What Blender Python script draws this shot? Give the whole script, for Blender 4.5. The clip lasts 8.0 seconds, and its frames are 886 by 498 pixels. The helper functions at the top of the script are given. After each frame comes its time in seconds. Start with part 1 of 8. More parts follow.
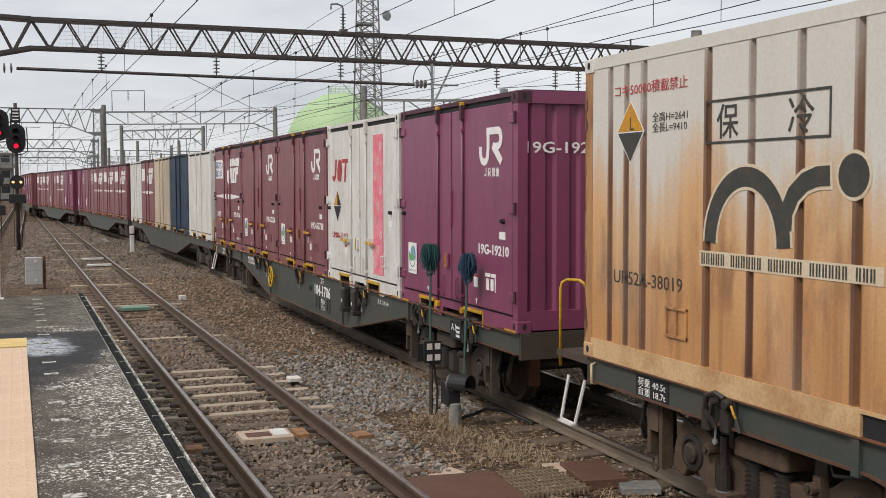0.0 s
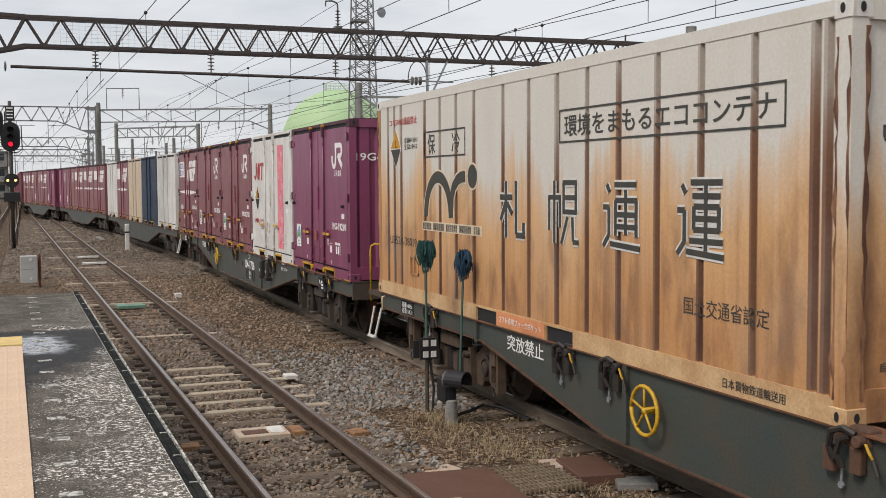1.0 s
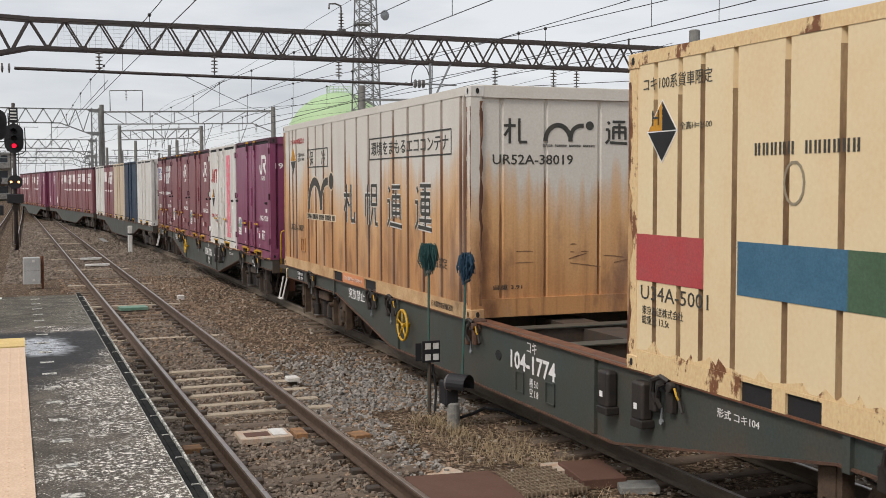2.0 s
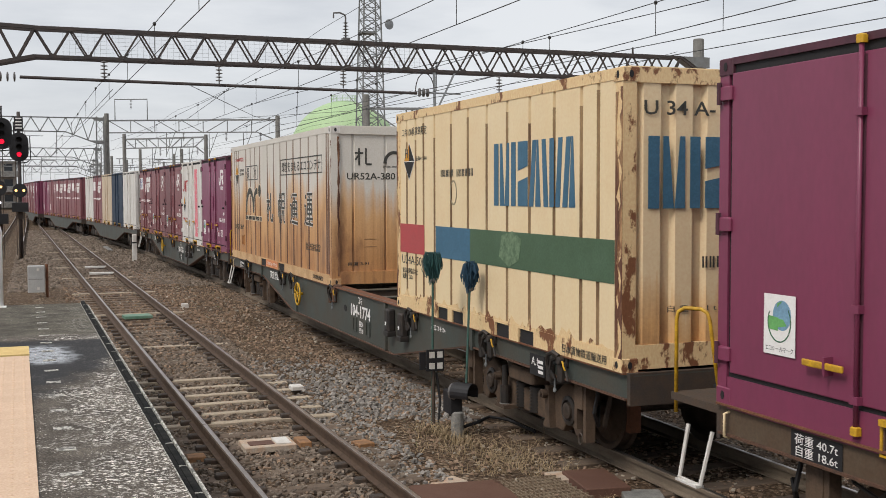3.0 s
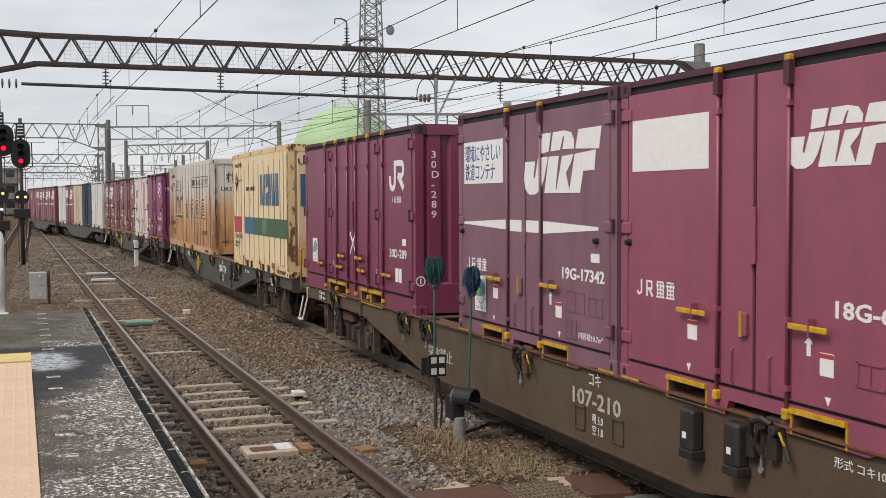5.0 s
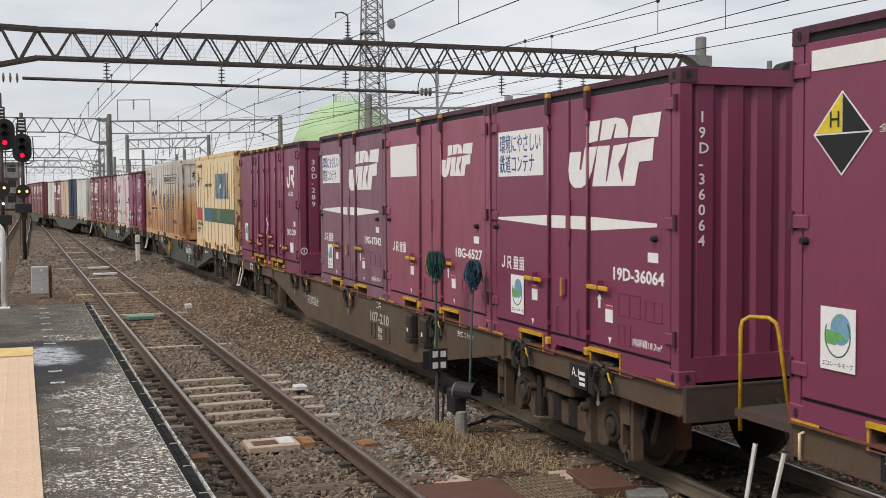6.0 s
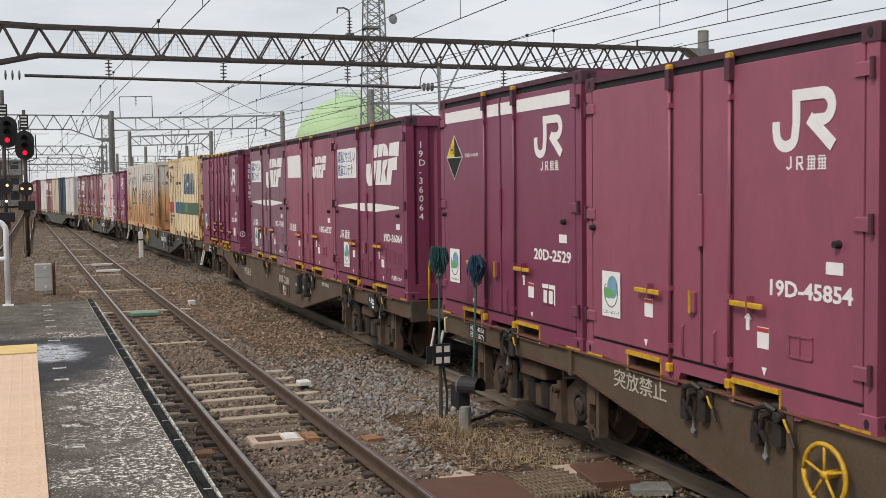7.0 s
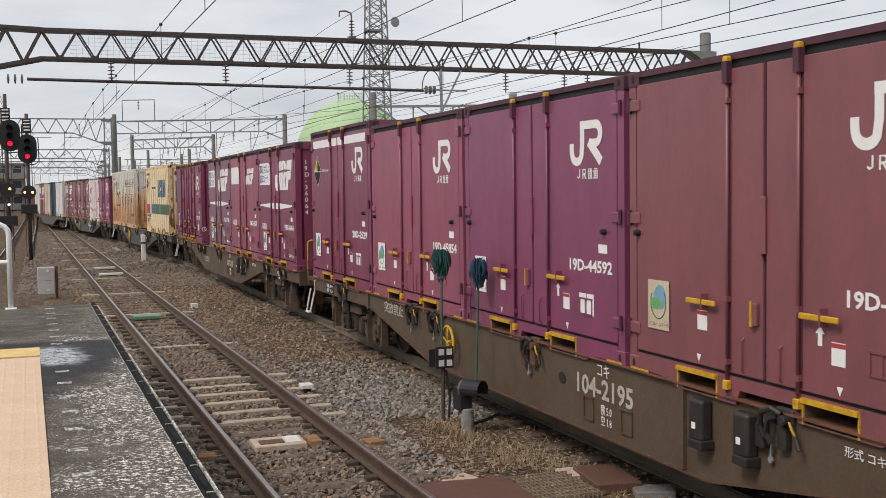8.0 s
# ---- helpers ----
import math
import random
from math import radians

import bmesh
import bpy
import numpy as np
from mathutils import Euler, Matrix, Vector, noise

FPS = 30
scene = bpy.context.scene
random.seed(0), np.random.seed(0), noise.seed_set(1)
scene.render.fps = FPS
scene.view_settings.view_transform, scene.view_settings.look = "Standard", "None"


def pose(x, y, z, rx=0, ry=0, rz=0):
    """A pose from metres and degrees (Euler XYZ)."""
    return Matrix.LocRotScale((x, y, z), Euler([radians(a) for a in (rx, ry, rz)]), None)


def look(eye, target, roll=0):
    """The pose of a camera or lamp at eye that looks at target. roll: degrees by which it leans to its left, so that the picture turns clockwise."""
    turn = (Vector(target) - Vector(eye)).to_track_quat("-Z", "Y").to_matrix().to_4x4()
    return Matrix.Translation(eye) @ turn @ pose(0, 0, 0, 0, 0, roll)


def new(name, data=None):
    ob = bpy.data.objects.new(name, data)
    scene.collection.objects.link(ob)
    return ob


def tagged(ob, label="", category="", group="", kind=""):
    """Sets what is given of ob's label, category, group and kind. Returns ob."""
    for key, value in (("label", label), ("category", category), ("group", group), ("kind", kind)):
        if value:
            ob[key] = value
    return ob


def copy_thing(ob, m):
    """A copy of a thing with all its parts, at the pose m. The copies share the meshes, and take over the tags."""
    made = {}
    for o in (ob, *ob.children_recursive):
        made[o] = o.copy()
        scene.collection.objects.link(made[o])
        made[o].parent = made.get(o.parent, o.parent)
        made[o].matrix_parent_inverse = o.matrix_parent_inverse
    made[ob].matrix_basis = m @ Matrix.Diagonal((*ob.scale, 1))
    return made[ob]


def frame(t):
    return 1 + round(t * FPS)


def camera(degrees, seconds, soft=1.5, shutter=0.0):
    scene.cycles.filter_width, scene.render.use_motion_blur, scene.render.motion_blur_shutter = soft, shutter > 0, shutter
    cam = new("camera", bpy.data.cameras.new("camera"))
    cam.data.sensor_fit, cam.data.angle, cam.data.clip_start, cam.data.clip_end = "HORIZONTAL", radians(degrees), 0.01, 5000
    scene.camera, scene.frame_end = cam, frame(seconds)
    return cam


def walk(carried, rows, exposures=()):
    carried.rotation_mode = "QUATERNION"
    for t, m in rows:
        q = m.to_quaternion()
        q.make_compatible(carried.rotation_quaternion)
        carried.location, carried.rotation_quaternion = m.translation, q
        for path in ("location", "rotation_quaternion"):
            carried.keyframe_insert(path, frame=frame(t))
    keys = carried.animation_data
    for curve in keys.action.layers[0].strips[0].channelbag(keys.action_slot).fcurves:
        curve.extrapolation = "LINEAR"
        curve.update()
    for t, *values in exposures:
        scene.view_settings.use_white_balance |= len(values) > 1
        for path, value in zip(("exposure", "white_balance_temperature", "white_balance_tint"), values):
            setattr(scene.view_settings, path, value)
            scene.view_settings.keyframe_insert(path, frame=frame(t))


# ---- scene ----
EYE = (-5.963, -8.450, 2.543)
cam = camera(43.7, 8.0, soft=0.65, shutter=0.04)
walk(cam, [
    (0, look(EYE, (-2.4550, 0.8961, 1.9566), -0.150)),
    (0.5, look(EYE, (-2.4310, 0.8856, 1.9342), -0.306)),
    (1, look(EYE, (-2.4189, 0.8806, 1.9272), -0.354)),
    (1.5, look(EYE, (-2.4224, 0.8823, 1.9326), -0.260)),
    (3, look(EYE, (-2.4733, 0.9074, 2.0320), -0.155)),
    (3.5, look(EYE, (-2.4818, 0.9125, 2.0699), -0.232)),
    (4, look(EYE, (-2.4857, 0.9150, 2.0897), -0.326)),
    (4.5, look(EYE, (-2.4857, 0.9150, 2.0897), -0.326)),
    (6, look(EYE, (-2.4990, 0.9166, 2.0255), -0.386)),
    (6.5, look(EYE, (-2.5140, 0.9203, 1.9939), -0.592)),
    (7, look(EYE, (-2.5253, 0.9237, 1.9808), -0.704)),
    (7.5, look(EYE, (-2.5381, 0.9289, 1.9892), -0.772)),
    (8, look(EYE, (-2.5446, 0.9323, 2.0069), -0.790)),
])

# ---- light: overcast day ----
SUN_EL, SUN_AZ = radians(48), radians(244)


def make_world():
    w = bpy.data.worlds.new("overcast_sky")
    scene.world = w
    w.use_nodes = True
    nt = w.node_tree
    nt.nodes.clear()
    n = nt.nodes.new
    out, bg = n("ShaderNodeOutputWorld"), n("ShaderNodeBackground")
    sky = n("ShaderNodeTexSky")
    sky.sky_type, sky.sun_disc = "NISHITA", False
    sky.sun_elevation, sky.sun_rotation = SUN_EL, SUN_AZ
    co, mp, nz, ramp = n("ShaderNodeTexCoord"), n("ShaderNodeMapping"), n("ShaderNodeTexNoise"), n("ShaderNodeValToRGB")
    mp.inputs["Scale"].default_value = (1.3, 1.3, 6.0)
    mp.inputs["Location"].default_value = (2.3, 0.7, 0.4)
    nz.inputs["Scale"].default_value, nz.inputs["Detail"].default_value, nz.inputs["Roughness"].default_value = 2.2, 7, 0.55
    ramp.color_ramp.elements[0].position, ramp.color_ramp.elements[0].color = 0.37, (0.53, 0.55, 0.59, 1)
    ramp.color_ramp.elements[1].position, ramp.color_ramp.elements[1].color = 0.62, (0.745, 0.755, 0.775, 1)
    dim, mix = n("ShaderNodeVectorMath"), n("ShaderNodeMixRGB")
    dim.operation = "SCALE"
    dim.inputs["Scale"].default_value = 0.10
    mix.inputs[0].default_value = 0.88
    nt.links.new(co.outputs["Generated"], mp.inputs[0])
    nt.links.new(mp.outputs[0], nz.inputs["Vector"])
    nt.links.new(nz.outputs["Fac"], ramp.inputs[0])
    nt.links.new(sky.outputs[0], dim.inputs[0])
    nt.links.new(dim.outputs[0], mix.inputs[1])
    nt.links.new(ramp.outputs[0], mix.inputs[2])
    nt.links.new(mix.outputs[0], bg.inputs[0])
    bg.inputs[1].default_value = 1.13
    nt.links.new(bg.outputs[0], out.inputs[0])


make_world()
sun_data = bpy.data.lights.new("sun", "SUN")
sun_data.energy, sun_data.angle, sun_data.color = 2.4, radians(20), (1, 0.945, 0.87)
sun = new("sun", sun_data)
sun.matrix_world = look((-45, -22, 55), (0, 0, 0))
# ---- materials ----
MATS = {}


def surface(name, base, rough=0.6, metal=0.0, dark=None, scale=3.0, fine=60.0, amount=0.5, bump=0.15, spread=0.0, stretch=(1, 1, 1), coat=0.0, dist=0.01, edge=(0.38, 0.68), grain=0.35, spec=0.5):
    """Base colour broken up by stains at one scale and grain at a finer one; spread varies it from piece to piece."""
    if name in MATS:
        return MATS[name]
    m = bpy.data.materials.new(name)
    m.use_nodes = True
    nt = m.node_tree
    bs = nt.nodes["Principled BSDF"]
    n = nt.nodes.new
    co, mp = n("ShaderNodeTexCoord"), n("ShaderNodeMapping")
    mp.inputs["Scale"].default_value = stretch
    big, small = n("ShaderNodeTexNoise"), n("ShaderNodeTexNoise")
    big.inputs["Scale"].default_value, big.inputs["Detail"].default_value, big.inputs["Roughness"].default_value = scale, 6, 0.65
    small.inputs["Scale"].default_value, small.inputs["Detail"].default_value = fine, 3
    nt.links.new(co.outputs["Object"], mp.inputs[0])
    nt.links.new(mp.outputs[0], big.inputs["Vector"])
    nt.links.new(mp.outputs[0], small.inputs["Vector"])
    rmp = n("ShaderNodeValToRGB")
    rmp.color_ramp.elements[0].position, rmp.color_ramp.elements[1].position = edge
    nt.links.new(big.outputs["Fac"], rmp.inputs[0])
    amt = n("ShaderNodeMath")
    amt.operation = "MULTIPLY"
    amt.inputs[1].default_value = amount
    nt.links.new(rmp.outputs[0], amt.inputs[0])
    mix = n("ShaderNodeMixRGB")
    d = dark or tuple(c * 0.55 for c in base)
    mix.inputs[1].default_value, mix.inputs[2].default_value = (*base, 1), (*d, 1)
    nt.links.new(amt.outputs[0], mix.inputs[0])
    gr = n("ShaderNodeMixRGB")
    gr.blend_type = "OVERLAY"
    gr.inputs[0].default_value = grain
    nt.links.new(mix.outputs[0], gr.inputs[1])
    nt.links.new(small.outputs["Fac"], gr.inputs[2])
    last = gr.outputs[0]
    if spread:
        info, geo, hsv, add, mr = n("ShaderNodeObjectInfo"), n("ShaderNodeNewGeometry"), n("ShaderNodeHueSaturation"), n("ShaderNodeMath"), n("ShaderNodeMapRange")
        add.operation = "ADD"
        nt.links.new(info.outputs["Random"], add.inputs[0])
        nt.links.new(geo.outputs["Random Per Island"], add.inputs[1])
        mr.inputs["From Max"].default_value = 2.0
        mr.inputs["To Min"].default_value, mr.inputs["To Max"].default_value = 1 - spread, 1 + spread
        nt.links.new(add.outputs[0], mr.inputs[0])
        nt.links.new(mr.outputs[0], hsv.inputs["Value"])
        nt.links.new(last, hsv.inputs["Color"])
        last = hsv.outputs[0]
    nt.links.new(last, bs.inputs["Base Color"])
    rr = n("ShaderNodeMapRange")
    rr.inputs["To Min"].default_value, rr.inputs["To Max"].default_value = max(0.05, rough - 0.12), min(1, rough + 0.15)
    nt.links.new(big.outputs["Fac"], rr.inputs[0])
    nt.links.new(rr.outputs[0], bs.inputs["Roughness"])
    bs.inputs["Metallic"].default_value = metal
    bs.inputs["Specular IOR Level"].default_value = spec
    bs.inputs["Coat Weight"].default_value = coat
    if bump:
        bp = n("ShaderNodeBump")
        bp.inputs["Strength"].default_value, bp.inputs["Distance"].default_value = bump, dist
        nt.links.new(small.outputs["Fac"], bp.inputs["Height"])
        nt.links.new(bp.outputs[0], bs.inputs["Normal"])
    MATS[name] = m
    return m


def glow(name, colour, strength):
    m = bpy.data.materials.new(name)
    m.use_nodes = True
    bs = m.node_tree.nodes["Principled BSDF"]
    bs.inputs["Base Color"].default_value = (*colour, 1)
    bs.inputs["Emission Color"].default_value = (*colour, 1)
    bs.inputs["Emission Strength"].default_value = strength
    return m


PLUM = surface("plum_paint", (0.208, 0.041, 0.089), 0.38, dark=(0.18, 0.041, 0.08), scale=2.0, fine=25, amount=0.85, bump=0.03, stretch=(1, 1, 0.4), grain=0.1)
PLUM_BRIGHT = surface("violet_plum_paint", (0.232, 0.055, 0.120), 0.38, dark=(0.18, 0.048, 0.092), scale=2.0, fine=25, amount=0.85, bump=0.03, stretch=(1, 1, 0.4), grain=0.1)
PLUM_DULL = surface("faded_plum_paint", (0.295, 0.076, 0.122), 0.42, dark=(0.23, 0.064, 0.10), scale=2.0, fine=25, amount=0.85, bump=0.03, stretch=(1, 1, 0.4), grain=0.1)
PLUM_BROWN = surface("brownish_plum_paint", (0.232, 0.078, 0.088), 0.42, dark=(0.175, 0.062, 0.07), scale=2.0, fine=25, amount=0.85, bump=0.03, stretch=(1, 1, 0.4), grain=0.1)
PLUM_GREY = surface("greyed_plum_paint", (0.225, 0.108, 0.145), 0.5, dark=(0.17, 0.08, 0.11), scale=2.0, fine=25, amount=0.85, bump=0.03, stretch=(1, 1, 0.4), grain=0.1)
# darker plum for top rails, roofs and pins; also shade painted behind lock rods
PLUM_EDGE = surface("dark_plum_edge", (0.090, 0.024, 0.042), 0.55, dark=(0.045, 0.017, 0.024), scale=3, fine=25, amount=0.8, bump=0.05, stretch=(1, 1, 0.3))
SEAL = surface("black_rubber", (0.014, 0.013, 0.014), 0.7, amount=0.3)
WHITE_DECAL = surface("white_lettering", (0.82, 0.80, 0.78), 0.6, dark=(0.70, 0.66, 0.65), scale=14, amount=0.4, bump=0)
DARK_DECAL = surface("dark_lettering", (0.035, 0.038, 0.035), 0.6, dark=(0.09, 0.07, 0.05), scale=9, amount=0.6, bump=0)
RED_DECAL = surface("red_lettering", (0.45, 0.05, 0.05), 0.6, bump=0)
PINK = surface("pink_print", (0.75, 0.13, 0.20), 0.55, dark=(0.8, 0.45, 0.45), scale=5, amount=0.6, bump=0)
YELLOW = surface("yellow_paint", (0.62, 0.36, 0.015), 0.5, dark=(0.30, 0.15, 0.02), scale=12, amount=0.7, bump=0.05)
LEMON = surface("lemon_print", (0.72, 0.56, 0.03), 0.5, dark=(0.6, 0.45, 0.03), scale=8, amount=0.5, bump=0)
GREEN_DECAL = surface("green_print", (0.15, 0.42, 0.13), 0.6, bump=0)
DARK_GREEN = surface("dark_green_outline", (0.03, 0.13, 0.06), 0.6, bump=0)
BLUE_DECAL = surface("blue_print", (0.03, 0.09, 0.30), 0.6, bump=0)
SKY_DECAL = surface("pale_blue_print", (0.20, 0.36, 0.50), 0.6, bump=0)
FADED_DECAL = surface("faded_wagon_lettering", (0.50, 0.46, 0.39), 0.7, dark=(0.30, 0.26, 0.2), scale=9, amount=0.6, bump=0)
GREY_STEEL = surface("grey_green_wagon_paint", (0.050, 0.062, 0.056), 0.5, dark=(0.085, 0.066, 0.048), scale=2.2, fine=40, amount=0.7, bump=0.08)
BROWN_STEEL = surface("dusty_brown_wagon_paint", (0.096, 0.068, 0.043), 0.65, dark=(0.08, 0.042, 0.023), scale=2.2, fine=40, amount=0.8, bump=0.08)
RUST = surface("rusty_steel", (0.185, 0.072, 0.034), 0.8, dark=(0.08, 0.035, 0.02), scale=7, fine=90, amount=0.8, bump=0.2)
DIRTY_IRON = surface("grimy_iron", (0.045, 0.036, 0.03), 0.7, dark=(0.085, 0.052, 0.032), scale=6, fine=60, amount=0.8, bump=0.2)
BOGIE_BROWN = surface("dust_covered_bogie", (0.10, 0.063, 0.039), 0.85, dark=(0.042, 0.028, 0.02), scale=5, fine=60, amount=0.8, bump=0.2)
WHEEL_STEEL = surface("wheel_steel", (0.10, 0.075, 0.06), 0.55, metal=0.5, dark=(0.05, 0.04, 0.03), scale=9, amount=0.7)
CREAM = surface("cream_paint", (0.77, 0.62, 0.39), 0.55, dark=(0.71, 0.50, 0.27), scale=1.2, fine=30, amount=0.45, bump=0.03, grain=0.15)
WHITE_PAINT = surface("dull_white_paint", (0.70, 0.685, 0.655), 0.55, dark=(0.45, 0.40, 0.35), scale=2.5, fine=30, amount=0.6, bump=0.05, stretch=(1, 1, 0.35))
CREAM_FAR = surface("pale_cream_paint", (0.58, 0.48, 0.36), 0.55, dark=(0.45, 0.33, 0.22), scale=2, amount=0.6, stretch=(1, 1, 0.4))
NAVY = surface("navy_paint", (0.022, 0.042, 0.075), 0.5, dark=(0.015, 0.025, 0.05), amount=0.6, spec=0.3)
GALV = surface("galvanised_steel", (0.30, 0.32, 0.33), 0.55, metal=0.35, dark=(0.2, 0.2, 0.2), scale=6, amount=0.6)
DARK_TRUSS = surface("weathered_truss_steel", (0.045, 0.038, 0.037), 0.7, dark=(0.085, 0.06, 0.05), scale=4, amount=0.6)
GREY_TRUSS = surface("grey_truss_paint", (0.20, 0.21, 0.21), 0.65, dark=(0.13, 0.12, 0.11), scale=4, amount=0.6)
CONCRETE_POLE = surface("pole_concrete", (0.22, 0.215, 0.20), 0.85, dark=(0.13, 0.125, 0.115), scale=3, amount=0.7)
WIRE = surface("wire_copper_black", (0.035, 0.035, 0.035), 0.6, amount=0.2, bump=0)
PORCELAIN = surface("insulator_porcelain", (0.12, 0.11, 0.105), 0.3, amount=0.4)
RAIL_SIDE = surface("rail_rust", (0.092, 0.056, 0.036), 0.8, dark=(0.045, 0.028, 0.019), scale=10, fine=80, amount=0.7)
RAIL_DUST = surface("rail_dust", (0.20, 0.160, 0.118), 0.85, dark=(0.11, 0.078, 0.055), scale=5, fine=80, amount=0.8, stretch=(1, 0.3, 1))
RAIL_TOP = surface("rail_head_polish", (0.42, 0.38, 0.35), 0.30, metal=0.9, dark=(0.22, 0.185, 0.16), scale=3, amount=0.5, bump=0.02)
SLEEPER = surface("old_sleeper_wood", (0.15, 0.108, 0.078), 0.9, dark=(0.08, 0.056, 0.04), scale=4, fine=50, amount=0.8, bump=0.4, spread=0.25, stretch=(0.25, 1, 1))
SLEEPER_C = surface("concrete_sleeper", (0.43, 0.355, 0.27), 0.9, dark=(0.25, 0.20, 0.15), scale=5, fine=50, amount=0.6, bump=0.12, spread=0.15)
STONE = surface("ballast_stone", (0.25, 0.172, 0.118), 0.9, dark=(0.115, 0.076, 0.05), scale=14, fine=80, amount=0.6, bump=0.3, spread=0.75)
STONE_GREY = surface("grey_ballast_stone", (0.29, 0.265, 0.24), 0.85, dark=(0.08, 0.072, 0.066), scale=14, fine=80, amount=0.6, bump=0.3, spread=0.75)


def stony_ground(name):
    """Packed small stones: each cell its own shade, dark joints between, broad patches of brown and grey."""
    m = bpy.data.materials.new(name)
    m.use_nodes = True
    nt = m.node_tree
    bs = nt.nodes["Principled BSDF"]
    n = nt.nodes.new
    co = n("ShaderNodeTexCoord")

    def tex(kind, scale, out, detail=0):
        t = n(kind)
        t.inputs["Scale"].default_value = scale
        if detail:
            t.inputs["Detail"].default_value = detail
        nt.links.new(co.outputs["Object"], t.inputs["Vector"])
        return t.outputs[out]

    def ramp(src, stops):
        r = n("ShaderNodeValToRGB")
        e = r.color_ramp.elements
        e[0].position, e[0].color = stops[0][0], (*stops[0][1], 1)
        e[1].position, e[1].color = stops[-1][0], (*stops[-1][1], 1)
        for p, c in stops[1:-1]:
            e.new(p).color = (*c, 1)
        nt.links.new(src, r.inputs[0])
        return r.outputs[0]

    def mixed(fac, a, b, mode="MIX"):
        q = n("ShaderNodeMixRGB")
        q.blend_type = mode
        for i, v in enumerate((fac, a, b)):
            if isinstance(v, (int, float)):
                q.inputs[i].default_value = v
            elif isinstance(v, tuple):
                q.inputs[i].default_value = (*v, 1)
            else:
                nt.links.new(v, q.inputs[i])
        return q.outputs[0]
    cell = tex("ShaderNodeTexVoronoi", 24, "Color")
    gap = tex("ShaderNodeTexVoronoi", 24, "Distance")
    sep = n("ShaderNodeSeparateColor")
    nt.links.new(cell, sep.inputs[0])
    stone = ramp(sep.outputs[0], ((0.0, (0.075, 0.052, 0.036)), (0.45, (0.165, 0.112, 0.073)), (0.8, (0.26, 0.19, 0.13)), (1.0, (0.42, 0.35, 0.27))))
    patch = ramp(tex("ShaderNodeTexNoise", 0.9, "Fac", 5), ((0.42, (0, 0, 0)), (0.62, (1, 1, 1))))
    stone = mixed(patch, stone, mixed(0.55, stone, (0.12, 0.076, 0.046)))
    joint = ramp(gap, ((0.30, (1, 1, 1)), (0.62, (0.35, 0.32, 0.30))))
    col = mixed(0.85, stone, joint, "MULTIPLY")
    nt.links.new(col, bs.inputs["Base Color"])
    bs.inputs["Roughness"].default_value = 0.95
    bs.inputs["Specular IOR Level"].default_value = 0.2
    bp = n("ShaderNodeBump")
    bp.invert = True
    bp.inputs["Strength"].default_value, bp.inputs["Distance"].default_value = 0.9, 0.03
    nt.links.new(gap, bp.inputs["Height"])
    nt.links.new(bp.outputs[0], bs.inputs["Normal"])
    return m


GROUND = stony_ground("brown_stony_ground")
# ---- mesh helpers ----


